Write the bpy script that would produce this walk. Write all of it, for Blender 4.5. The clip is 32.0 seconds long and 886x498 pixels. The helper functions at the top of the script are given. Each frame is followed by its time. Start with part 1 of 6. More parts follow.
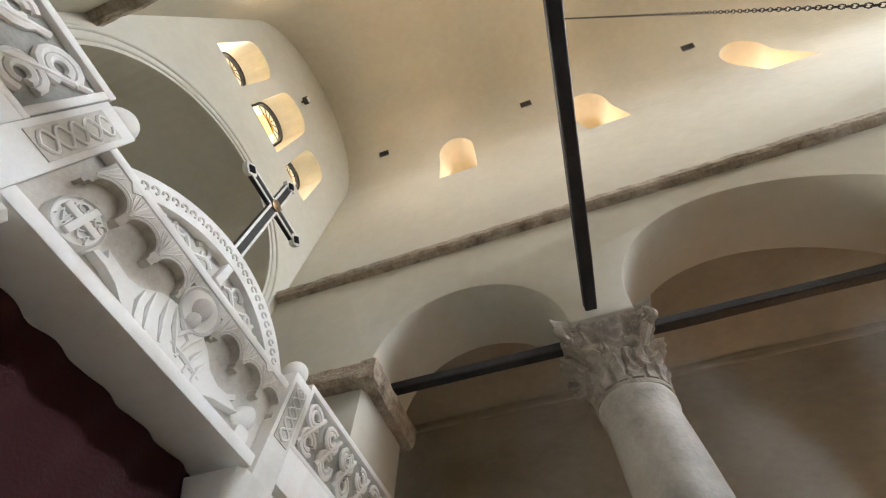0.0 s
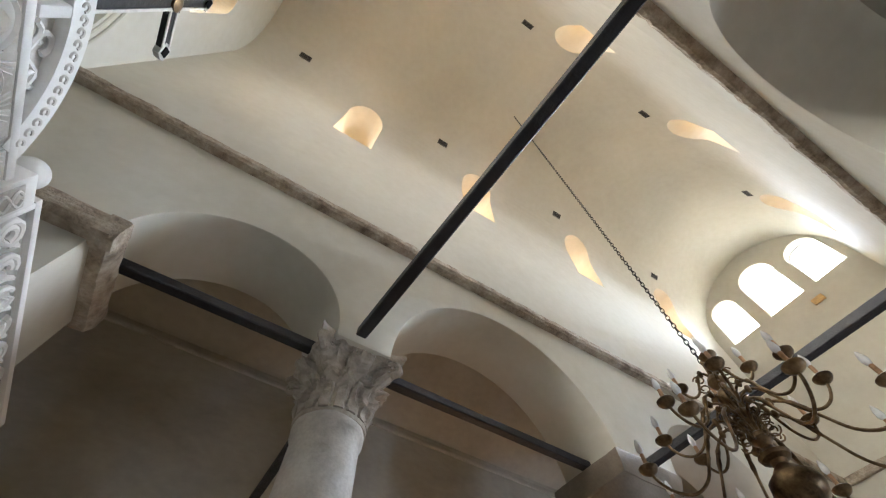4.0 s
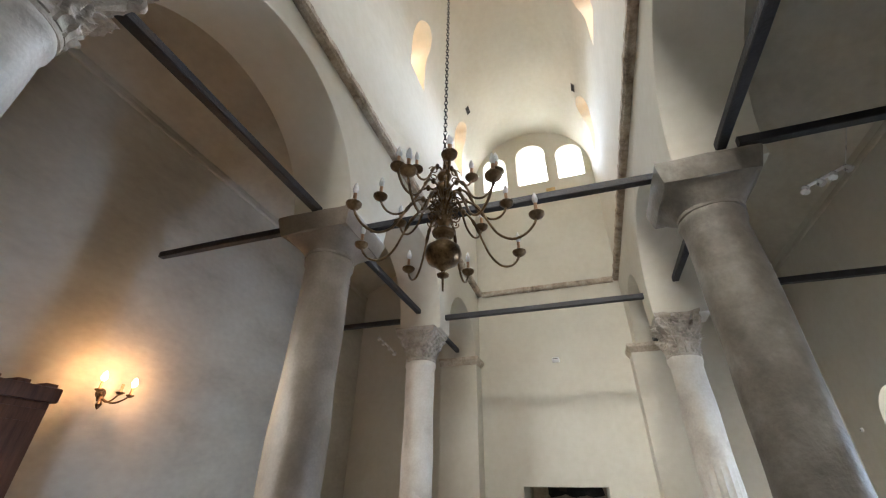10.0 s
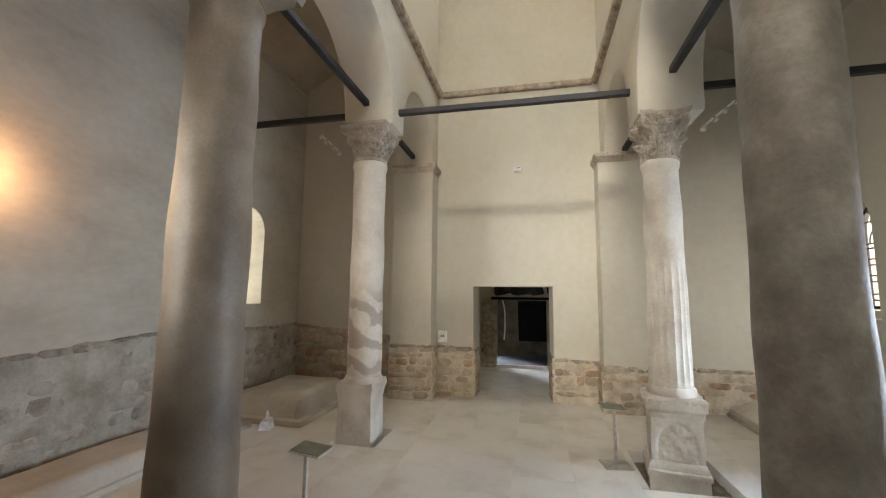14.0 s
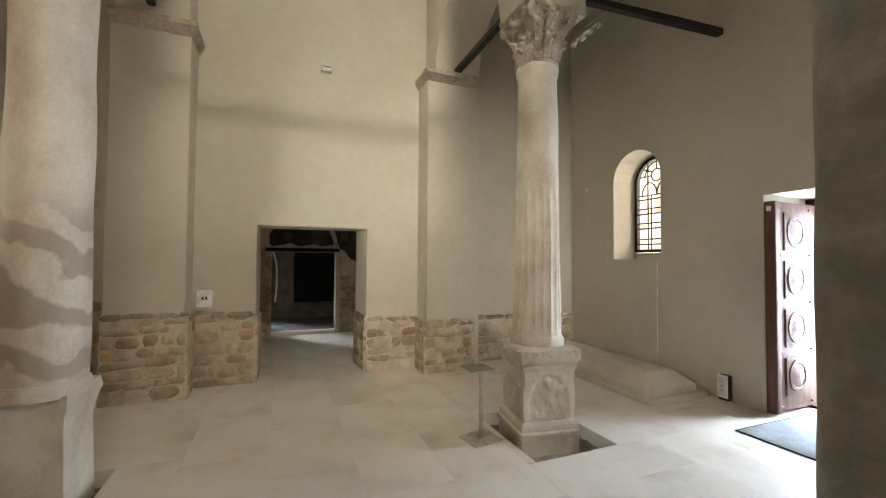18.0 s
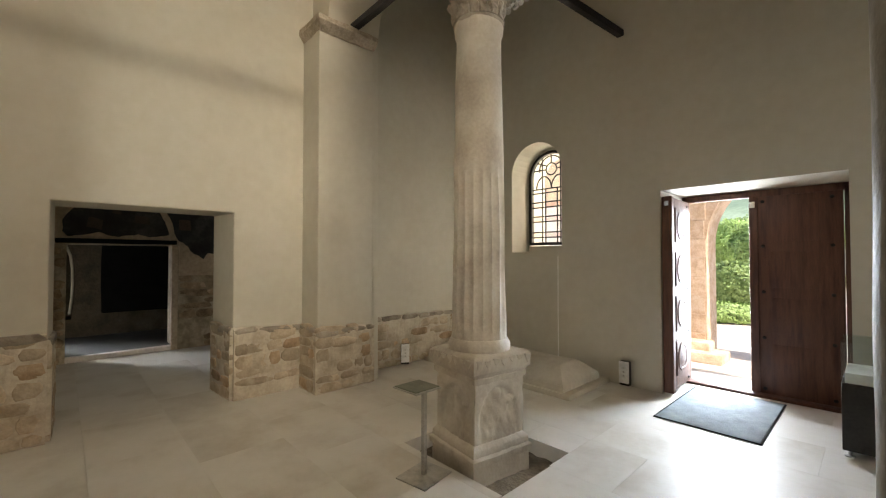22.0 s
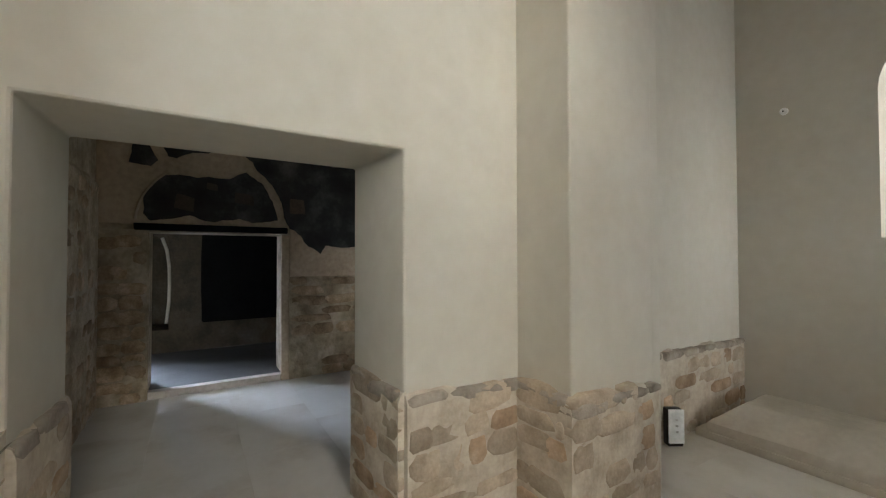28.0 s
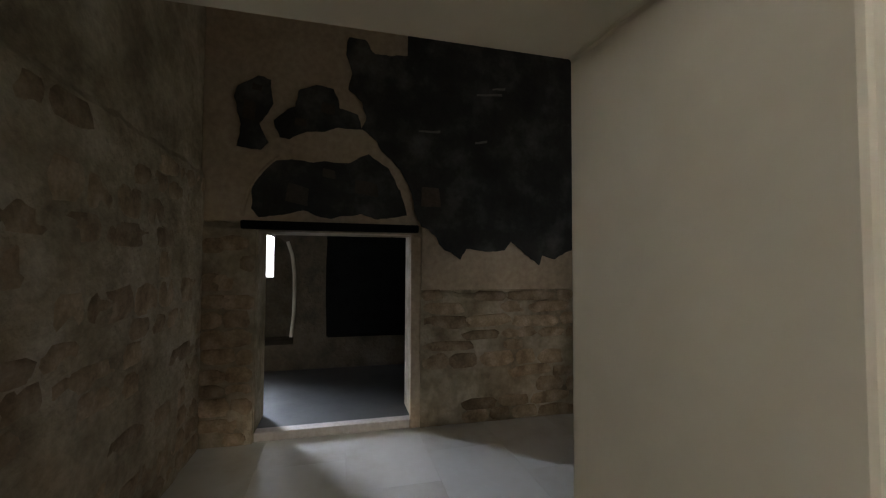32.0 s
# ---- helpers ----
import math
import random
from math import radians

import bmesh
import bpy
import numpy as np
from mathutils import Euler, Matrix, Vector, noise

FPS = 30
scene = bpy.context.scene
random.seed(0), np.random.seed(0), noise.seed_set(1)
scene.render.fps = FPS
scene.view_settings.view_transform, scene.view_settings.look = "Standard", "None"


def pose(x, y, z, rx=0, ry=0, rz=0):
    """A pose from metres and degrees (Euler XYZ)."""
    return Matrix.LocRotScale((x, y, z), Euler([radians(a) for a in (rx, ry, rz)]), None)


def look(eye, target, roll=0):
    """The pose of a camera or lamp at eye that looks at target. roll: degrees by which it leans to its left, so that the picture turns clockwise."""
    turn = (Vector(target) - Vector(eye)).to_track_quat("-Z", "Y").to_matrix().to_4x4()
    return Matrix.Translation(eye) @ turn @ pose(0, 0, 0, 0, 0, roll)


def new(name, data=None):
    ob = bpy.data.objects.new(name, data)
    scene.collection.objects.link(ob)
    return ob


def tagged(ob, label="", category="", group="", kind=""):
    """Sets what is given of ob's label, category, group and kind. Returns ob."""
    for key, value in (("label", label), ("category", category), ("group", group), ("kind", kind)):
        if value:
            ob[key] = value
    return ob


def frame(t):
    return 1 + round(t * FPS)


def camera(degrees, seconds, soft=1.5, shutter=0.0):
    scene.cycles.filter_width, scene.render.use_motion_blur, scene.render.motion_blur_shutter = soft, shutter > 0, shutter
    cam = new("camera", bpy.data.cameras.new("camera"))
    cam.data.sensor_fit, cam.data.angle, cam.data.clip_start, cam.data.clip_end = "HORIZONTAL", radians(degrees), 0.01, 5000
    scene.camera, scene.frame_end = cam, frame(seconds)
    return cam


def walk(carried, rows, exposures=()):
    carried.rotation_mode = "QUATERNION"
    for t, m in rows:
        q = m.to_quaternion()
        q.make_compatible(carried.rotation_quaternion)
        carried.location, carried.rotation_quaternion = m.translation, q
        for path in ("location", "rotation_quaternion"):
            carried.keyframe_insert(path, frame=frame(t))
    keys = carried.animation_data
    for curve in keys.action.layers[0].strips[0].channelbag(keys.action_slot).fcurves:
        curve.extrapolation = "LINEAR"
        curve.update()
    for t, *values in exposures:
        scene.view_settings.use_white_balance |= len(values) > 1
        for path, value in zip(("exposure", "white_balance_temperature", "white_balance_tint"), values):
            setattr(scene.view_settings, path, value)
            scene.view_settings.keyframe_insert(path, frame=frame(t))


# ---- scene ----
cam = camera(94.9, 32.0, 1.2)
PATH = [
    (0, (0.971, 0.318, 2.042), (0.626, 1.21, 3.798), 2.1),
    (0.5, (0.902, 0.24, 2.035), (0.68, 1.149, 3.803), 1.5),
    (1, (0.852, 0.189, 2.038), (0.752, 1.112, 3.809), 1.0),
    (1.5, (0.832, 0.192, 2.052), (0.847, 1.117, 3.825), 0.6),
    (2, (0.86, 0.251, 2.061), (0.979, 1.16, 3.839), 0.5),
    (2.5, (0.865, 0.289, 2.061), (1.087, 1.171, 3.843), 0.1),
    (4.5, (0.757, 0.259, 2.028), (1.376, 1.044, 3.76), -0.4),
    (5, (0.772, 0.237, 2.012), (1.489, 0.997, 3.717), 0.1),
    (5.5, (0.771, 0.215, 2.002), (1.587, 0.938, 3.678), 0.2),
    (6, (0.786, 0.21, 2.007), (1.701, 0.891, 3.65), 0.2),
    (6.5, (0.806, 0.201, 1.999), (1.813, 0.838, 3.606), 0.2),
    (7, (0.823, 0.189, 1.985), (1.922, 0.783, 3.546), 0.4),
    (7.5, (0.862, 0.196, 1.968), (2.055, 0.746, 3.476), 0.5),
    (8, (0.906, 0.203, 1.961), (2.194, 0.72, 3.401), 0.5),
    (8.5, (0.956, 0.212, 1.943), (2.332, 0.715, 3.304), 0.7),
    (9, (0.986, 0.221, 1.924), (2.451, 0.731, 3.186), 0.7),
    (9.5, (1.013, 0.237, 1.895), (2.558, 0.767, 3.05), 0.8),
    (10, (1.04, 0.264, 1.879), (2.661, 0.82, 2.91), 0.9),
    (10.5, (1.099, 0.267, 1.859), (2.779, 0.851, 2.773), 0.8),
    (11, (1.176, 0.271, 1.852), (2.908, 0.881, 2.645), 0.8),
    (11.5, (1.256, 0.266, 1.834), (3.031, 0.894, 2.511), 0.8),
    (12, (1.335, 0.254, 1.817), (3.144, 0.887, 2.388), 0.8),
    (12.5, (1.392, 0.314, 1.803), (3.235, 0.929, 2.275), 0.7),
    (13, (1.468, 0.416, 1.8), (3.346, 0.987, 2.184), 0.6),
    (13.5, (1.654, 0.428, 1.821), (3.564, 0.941, 2.122), 0.7),
    (14, (1.87, 0.461, 1.839), (3.81, 0.892, 2.064), 0.6),
    (16.5, (3.02, 1.012, 1.528), (5.003, 0.772, 1.63), 0.8),
    (17, (3.225, 1.13, 1.535), (5.181, 0.724, 1.622), 0.7),
    (17.5, (3.463, 1.208, 1.56), (5.377, 0.629, 1.629), 0.5),
    (18, (3.648, 1.27, 1.564), (5.504, 0.525, 1.621), 0.4),
    (18.5, (3.829, 1.332, 1.561), (5.612, 0.426, 1.611), 0.2),
    (19, (4.006, 1.341, 1.556), (5.711, 0.296, 1.598), 0.2),
    (19.5, (4.153, 1.347, 1.545), (5.779, 0.182, 1.59), 0.2),
    (20, (4.246, 1.374, 1.546), (5.807, 0.124, 1.589), 0.1),
    (20.5, (4.361, 1.456, 1.552), (5.869, 0.144, 1.592), 0.1),
    (21, (4.449, 1.51, 1.545), (5.926, 0.162, 1.584), 0.1),
    (21.5, (4.547, 1.51, 1.524), (6.009, 0.146, 1.567), 0.0),
    (22, (4.694, 1.466, 1.521), (6.154, 0.099, 1.564), 0.0),
    (22.5, (4.886, 1.458, 1.534), (6.343, 0.088, 1.575), -0.0),
    (23, (5.108, 1.458, 1.518), (6.571, 0.095, 1.559), -0.0),
    (23.5, (5.32, 1.449, 1.51), (6.789, 0.092, 1.552), -0.0),
    (24, (5.579, 1.378, 1.508), (7.052, 0.025, 1.548), 0.0),
    (24.5, (5.842, 1.334, 1.511), (7.319, -0.014, 1.543), 0.1),
    (25, (6.094, 1.305, 1.504), (7.584, -0.029, 1.535), 0.1),
    (25.5, (6.331, 1.246, 1.479), (7.836, -0.07, 1.518), -0.0),
    (27.5, (7.299, 1.091, 1.446), (8.951, -0.036, 1.486), -0.1),
    (28, (7.541, 1.036, 1.456), (9.244, -0.011, 1.495), -0.1),
    (28.5, (7.76, 0.997, 1.444), (9.515, 0.039, 1.489), -0.1),
    (29, (7.987, 0.974, 1.447), (9.784, 0.098, 1.497), 0.1),
    (29.5, (8.193, 0.935, 1.441), (10.026, 0.138, 1.499), 0.2),
    (30, (8.398, 0.892, 1.454), (10.259, 0.16, 1.514), 0.3),
    (30.5, (8.571, 0.871, 1.455), (10.453, 0.196, 1.513), 0.1),
    (31, (8.731, 0.839, 1.445), (10.635, 0.231, 1.514), 0.0),
    (31.5, (8.868, 0.83, 1.443), (10.787, 0.271, 1.513), -0.2),
    (32, (9.045, 0.771, 1.457), (10.981, 0.275, 1.531), 0.3),
]
EXPOSURES = [(0.0, 1.38, 6250, 10), (5.0, 1.3, 5650, 10), (10.0, 1.28, 5600, 10), (12.0, 1.4, 5650, 10), (14.5, 1.45, 6100, 10), (17.0, 1.36, 6400, 10), (19.0, 1.0, 6800, 10), (22.0, 0.87, 6950, 10), (25.0, 0.84, 6550, 10), (28.0, 1.25, 5700, 9), (30.0, 1.2, 5750, 9), (32.0, 0.65, 6150, 10)]
walk(cam, [(t, look(eye, target, roll)) for t, eye, target, roll in PATH], EXPOSURES)

# ---- plan ----
YC = 0.76                      # axis of the nave
YN, YS = 2.265, -0.745          # inner faces of the two arcades
THICK = 0.70                   # thickness of the arcade walls
XE, XW = -1.75, 9.40           # east and west ends of the nave
AN, AS = 5.15, -3.46           # inner faces of the outer aisle walls
SILL = 8.2                     # where the vault mesh begins
SPRING, RAD = 9.0, 1.505       # spring and radius of the barrel vault

# ---- world and light ----
world = bpy.data.worlds.new("sky")
scene.world = world
world.use_nodes = True
wn = world.node_tree
sky = wn.nodes.new("ShaderNodeTexSky")
sky.sky_type = "NISHITA"
sky.sun_disc = False
sky.sun_elevation = radians(53)
sky.sun_rotation = radians(-82)
wn.links.new(sky.outputs[0], wn.nodes["Background"].inputs[0])
wn.nodes["Background"].inputs[1].default_value = 0.15


def sun_lamp():
    d = bpy.data.lights.new("sun", "SUN")
    d.energy, d.angle, d.color = 5.0, radians(0.5), (1.0, 0.95, 0.87)
    ob = new("sun", d)
    ob.matrix_world = look((0, 0, 0), (0.60, -0.06, -0.80))
    return ob


def area(name, at, to, sx, sy, watts, colour=(1, 1, 1), spread=180):
    """Sky light that enters by an opening; some of the openings are assumed."""
    d = bpy.data.lights.new(name, "AREA")
    d.shape, d.size, d.size_y, d.energy, d.color = "RECTANGLE", sx, sy, watts, colour
    d.spread = radians(spread)
    ob = new(name, d)
    ob.matrix_world = look(at, to)
    return ob


sun_lamp()
NWIN = (0.43, 2.80, 5.31, 7.90)     # clerestory windows, centres
SWIN = (0.02, 2.70, 5.35, 8.0)
for x in NWIN:
    area("window_light", (x, 3.02, 8.95), (x, -0.83, 6.9), 0.64, 1.5, 10.5, (1.0, 0.80, 0.62), 150)
for x in SWIN:
    area("window_light", (x, -1.60, 8.95), (x, 2.25, 6.7), 0.64, 1.5, 13, (0.96, 0.97, 1.0), 120)
    area("stained_light", (x, -1.56, 8.95), (x, 2.25, 8.9), 0.6, 1.4, 2.0, (1.0, 0.70, 0.45))
for y, w in ((1.69, 0.62), (0.71, 0.77), (-0.25, 0.65)):
    area("window_light", (10.05, y, 9.3), (0.0, y, 4.0), w, 1.6, 40, (0.86, 0.93, 1.0), 66)
for y, w in ((1.43, 0.54), (0.62, 0.66), (-0.20, 0.52)):
    area("window_light", (-2.38, y, 8.1), (9, y - 1.5, 2.4), w, 1.4, 21, (1.0, 0.90, 0.74), 58)
# Unseen east window of the south aisle, added to brighten the west wall.
area("window_light", (-2.38, -2.2, 2.9), (9.4, -2.9, 1.6), 0.6, 1.3, 6, (1.0, 0.93, 0.82), 32)
# Unseen north-aisle window, assumed, so that light falls across to the west wall.
area("window_light", (1.5, 5.22, 2.65), (9.2, -0.1, 2.1), 0.72, 1.4, 9, (1.0, 0.93, 0.80), 34)
area("window_light", (8.05, -4.34, 2.35), (8.0, 0, 2.3), 0.7, 1.5, 14, (1.0, 0.94, 0.84))
area("window_light", (7.82, 5.88, 2.5), (7.8, 2, 2.4), 0.8, 1.7, 8, (1.0, 0.95, 0.84))
# Assumed south-aisle windows with weak lamps added to fill the aisles.
for x, y, to in ((2.2, -4.34, 0), (0.0, -4.34, 0)):
    area("window_light", (x, y, 2.35), (x + 4.5, to, 1.2), 0.8, 1.6, 2.5, (1.0, 0.96, 0.90))
area("window_light", (15.75, 1.75, 1.6), (12.0, 0.7, 0.2), 0.24, 0.9, 5, (0.80, 0.88, 1.0))
# Fill lamp for the narthex, in an unseen opening added to its side.
area("window_light", (11.3, -3.7, 2.5), (12.2, 1.0, 2.6), 0.7, 1.1, 2.2, (1.0, 0.94, 0.84))
# Hidden doorway, supposed from the light on the narthex floor; its lamp is added.
area("doorway_light", (15.2, 2.62, 1.3), (12.2, 0.4, 0.0), 0.6, 1.7, 28, (0.80, 0.88, 1.0), 66)
area("door_light", (5.95, -4.75, 1.15), (5.45, 0.6, -0.5), 0.75, 2.0, 104, (0.74, 0.85, 1.0), 160)

# ---- materials ----


def mat(name, base, rough=0.8, metal=0.0, dark=None, light=None, scale=3.0, fine=40.0, bump=0.15, amount=0.5, spec=0.5, coat=0.0, stretch=(1, 1, 1), vary=0.0, grit=0.35, placed=False):
    """A surface with broad stains, fine grain and relief; placed: the grain runs at true size whatever the scale of the piece."""
    m = bpy.data.materials.new(name)
    m.use_nodes = True
    n, l = m.node_tree.nodes, m.node_tree.links
    b = n["Principled BSDF"]
    b.inputs["Metallic"].default_value = metal
    b.inputs["Specular IOR Level"].default_value = spec
    b.inputs["Coat Weight"].default_value = coat
    geo = n.new("ShaderNodeTexCoord")
    mp = n.new("ShaderNodeMapping")
    mp.inputs["Scale"].default_value = stretch
    info = n.new("ShaderNodeObjectInfo")
    add = n.new("ShaderNodeVectorMath")
    l.new(n.new("ShaderNodeNewGeometry").outputs["Position"] if placed else geo.outputs["Object"], add.inputs[0])
    if vary:
        sc = n.new("ShaderNodeVectorMath")
        sc.operation = "SCALE"
        sc.inputs[0].default_value = (31.0, 17.0, 23.0)
        l.new(info.outputs["Random"], sc.inputs["Scale"])
        l.new(sc.outputs[0], add.inputs[1])
    l.new(add.outputs[0], mp.inputs[0])
    broad = n.new("ShaderNodeTexNoise")
    broad.inputs["Scale"].default_value, broad.inputs["Detail"].default_value, broad.inputs["Roughness"].default_value = scale, 6, 0.6
    grain = n.new("ShaderNodeTexNoise")
    grain.inputs["Scale"].default_value, grain.inputs["Detail"].default_value = fine, 4
    for t in (broad, grain):
        l.new(mp.outputs[0], t.inputs["Vector"])
    ramp = n.new("ShaderNodeValToRGB")
    dark = dark or tuple(c * 0.75 for c in base)
    light = light or tuple(min(1, c * 1.12) for c in base)
    e = ramp.color_ramp.elements
    e[0].position, e[0].color = 0.5 - 0.28 * amount - 0.02, (*dark, 1)
    e[1].position, e[1].color = 0.5 + 0.28 * amount + 0.02, (*light, 1)
    mid = e.new(0.5)
    mid.color = (*base, 1)
    l.new(broad.outputs[0], ramp.inputs[0])
    mix = n.new("ShaderNodeMix")
    mix.data_type, mix.blend_type = "RGBA", "OVERLAY"
    mix.inputs["Factor"].default_value = grit
    l.new(ramp.outputs[0], mix.inputs["A"])
    l.new(grain.outputs[0], mix.inputs["B"])
    out = mix.outputs["Result"]
    if vary:
        hsv = n.new("ShaderNodeHueSaturation")
        mr = n.new("ShaderNodeMapRange")
        mr.inputs["To Min"].default_value, mr.inputs["To Max"].default_value = 1 - vary, 1 + vary
        l.new(info.outputs["Random"], mr.inputs["Value"])
        l.new(mr.outputs[0], hsv.inputs["Value"])
        l.new(out, hsv.inputs["Color"])
        out = hsv.outputs[0]
    l.new(out, b.inputs["Base Color"])
    rr = n.new("ShaderNodeMapRange")
    rr.inputs["To Min"].default_value, rr.inputs["To Max"].default_value = max(0.02, rough - 0.12), min(1, rough + 0.12)
    l.new(grain.outputs[0], rr.inputs["Value"])
    l.new(rr.outputs[0], b.inputs["Roughness"])
    if bump:
        bp = n.new("ShaderNodeBump")
        bp.inputs["Strength"].default_value, bp.inputs["Distance"].default_value = bump, 0.02
        mx = n.new("ShaderNodeMath")
        mx.operation = "ADD"
        l.new(broad.outputs[0], mx.inputs[0])
        l.new(grain.outputs[0], mx.inputs[1])
        l.new(mx.outputs[0], bp.inputs["Height"])
        l.new(bp.outputs[0], b.inputs["Normal"])
    return m


def glass(name, colour):
    """Window glass: tinted, clear, with a weak gloss."""
    m = bpy.data.materials.new(name)
    m.use_nodes = True
    n, l = m.node_tree.nodes, m.node_tree.links
    for x in list(n):
        if x.type != "OUTPUT_MATERIAL":
            n.remove(x)
    clear, gloss, mix = n.new("ShaderNodeBsdfTransparent"), n.new("ShaderNodeBsdfGlossy"), n.new("ShaderNodeMixShader")
    clear.inputs[0].default_value = (*colour, 1)
    gloss.inputs["Roughness"].default_value = 0.08
    mix.inputs[0].default_value = 0.06
    l.new(clear.outputs[0], mix.inputs[1])
    l.new(gloss.outputs[0], mix.inputs[2])
    l.new(mix.outputs[0], n["Material Output"].inputs[0])
    return m


def glow(name, colour, strength):
    m = bpy.data.materials.new(name)
    m.use_nodes = True
    b = m.node_tree.nodes["Principled BSDF"]
    b.inputs["Base Color"].default_value = (*colour, 1)
    b.inputs["Emission Color"].default_value = (*colour, 1)
    b.inputs["Emission Strength"].default_value = strength
    return m


PLASTER = mat("lime_plaster", (0.60, 0.57, 0.485), 0.92, dark=(0.535, 0.50, 0.415), light=(0.64, 0.61, 0.53), scale=0.55, fine=9, bump=0.05, amount=0.9, spec=0.2, grit=0.10)
STAINED = mat("stained_plaster", (0.53, 0.49, 0.405), 0.92, dark=(0.40, 0.355, 0.28), light=(0.61, 0.575, 0.49), scale=0.8, fine=8, bump=0.07, amount=0.9, spec=0.2, grit=0.14, stretch=(1, 1, 1.8))
CORNICE = mat("old_cornice_stone", (0.40, 0.33, 0.25), 0.9, dark=(0.16, 0.12, 0.085), light=(0.52, 0.46, 0.375), scale=7.0, fine=40, bump=0.8, amount=0.7)
IMPOST = mat("worn_impost_stone", (0.47, 0.405, 0.32), 0.9, dark=(0.33, 0.275, 0.205), light=(0.56, 0.50, 0.41), scale=7.0, fine=40, bump=0.6, amount=0.7)
PITFLOOR = mat("dark_pit_mortar", (0.22, 0.185, 0.14), 0.95, dark=(0.12, 0.095, 0.07), light=(0.33, 0.285, 0.225), scale=6, fine=35, bump=0.9, amount=0.8)
GREYMARBLE = mat("grey_marble", (0.225, 0.20, 0.163), 0.6, dark=(0.145, 0.123, 0.095), light=(0.345, 0.315, 0.267), scale=3.4, fine=30, bump=0.22, amount=0.75, grit=0.2)
PALEMARBLE = mat("pale_marble", (0.61, 0.565, 0.485), 0.6, dark=(0.40, 0.345, 0.275), light=(0.73, 0.695, 0.625), scale=2.0, fine=40, bump=0.15, amount=0.75, stretch=(1, 1, 0.9), grit=0.2)
WHITEMARBLE = mat("white_marble", (0.82, 0.80, 0.76), 0.5, dark=(0.72, 0.69, 0.64), light=(0.87, 0.855, 0.82), scale=2.5, fine=60, bump=0.05, amount=0.5, grit=0.12)
# Shade in the carved recesses is put into these two darker ground colours.
DARKBED = mat("shaded_relief_ground", (0.36, 0.355, 0.315), 0.7, dark=(0.25, 0.245, 0.21), light=(0.45, 0.44, 0.40), scale=6, fine=60, bump=0.15, amount=0.7, grit=0.2)
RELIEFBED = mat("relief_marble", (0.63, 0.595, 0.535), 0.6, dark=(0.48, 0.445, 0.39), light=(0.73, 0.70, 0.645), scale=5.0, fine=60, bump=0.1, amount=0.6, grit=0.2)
FLOORM = mat("floor_marble", (0.71, 0.68, 0.62), 0.40, dark=(0.54, 0.49, 0.41), light=(0.78, 0.755, 0.705), scale=1.6, fine=18, bump=0.01, amount=0.8, vary=0.012, grit=0.10)
JOINT = mat("floor_joint", (0.58, 0.55, 0.50), 0.8)
IRONBEAM = mat("dark_tie_beam", (0.014, 0.0135, 0.017), 0.55, dark=(0.008, 0.0075, 0.009), light=(0.026, 0.025, 0.032), scale=4, fine=50, bump=0.3)
RUBBLE = mat("rubble_mortar", (0.55, 0.485, 0.385), 0.95, dark=(0.42, 0.35, 0.26), light=(0.65, 0.595, 0.49), scale=5, fine=35, bump=0.18, grit=0.2)
GREYRUBBLE = mat("grey_brown_render", (0.40, 0.36, 0.29), 0.95, dark=(0.29, 0.25, 0.19), light=(0.49, 0.45, 0.375), scale=3, fine=30, bump=0.25, grit=0.2)
GREYSTONE = mat("grey_capping_stone", (0.36, 0.31, 0.25), 0.9, dark=(0.22, 0.185, 0.145), light=(0.42, 0.375, 0.31), scale=7, fine=55, bump=0.22, vary=0.2, grit=0.2, placed=True)
STONE = mat("dado_stone", (0.45, 0.37, 0.27), 0.9, dark=(0.34, 0.27, 0.19), light=(0.54, 0.46, 0.35), scale=7, fine=55, bump=0.22, vary=0.22, grit=0.2, placed=True)
RUSTSTONE = mat("rusty_dado_stone", (0.42, 0.30, 0.19), 0.9, dark=(0.30, 0.21, 0.13), light=(0.52, 0.40, 0.28), scale=7, fine=55, bump=0.22, vary=0.2, grit=0.2, placed=True)
WOODRED = mat("reddish_door_wood", (0.105, 0.042, 0.024), 0.6, dark=(0.055, 0.018, 0.010), light=(0.14, 0.060, 0.034), scale=3, fine=30, bump=0.25, stretch=(6, 6, 0.6), coat=0.03)
BRASS = mat("aged_brass", (0.17, 0.115, 0.062), 0.36, metal=1.0, dark=(0.05, 0.033, 0.02), light=(0.28, 0.195, 0.11), scale=5, fine=40, bump=0.08)
DARKMETAL = mat("dark_metal", (0.035, 0.032, 0.03), 0.5, metal=0.6, scale=6)
CANDLE = mat("candle_sleeve", (0.42, 0.24, 0.12), 0.5, scale=8, bump=0.05)
BULB = mat("clear_bulb", (0.85, 0.85, 0.86), 0.12, scale=8, bump=0.0)
NARTHEX = mat("dark_rubble", (0.44, 0.36, 0.245), 0.95, dark=(0.20, 0.155, 0.10), light=(0.66, 0.57, 0.44), scale=2.8, fine=22, bump=0.8, amount=0.7)
FRESCO = mat("blackened_fresco", (0.042, 0.040, 0.036), 0.85, dark=(0.020, 0.018, 0.016), light=(0.13, 0.127, 0.112), scale=2.6, fine=25, bump=0.3, amount=0.8)
CURTAIN = mat("dark_red_velvet", (0.030, 0.001, 0.003), 0.95, scale=3, fine=80, bump=0.2)
MATBLUE = mat("grey_blue_mat", (0.26, 0.30, 0.325), 0.95, dark=(0.21, 0.245, 0.265), light=(0.31, 0.355, 0.38), scale=6, fine=160, bump=0.5)
STEEL = mat("brushed_steel", (0.55, 0.54, 0.51), 0.4, metal=0.7, scale=8, bump=0.02)
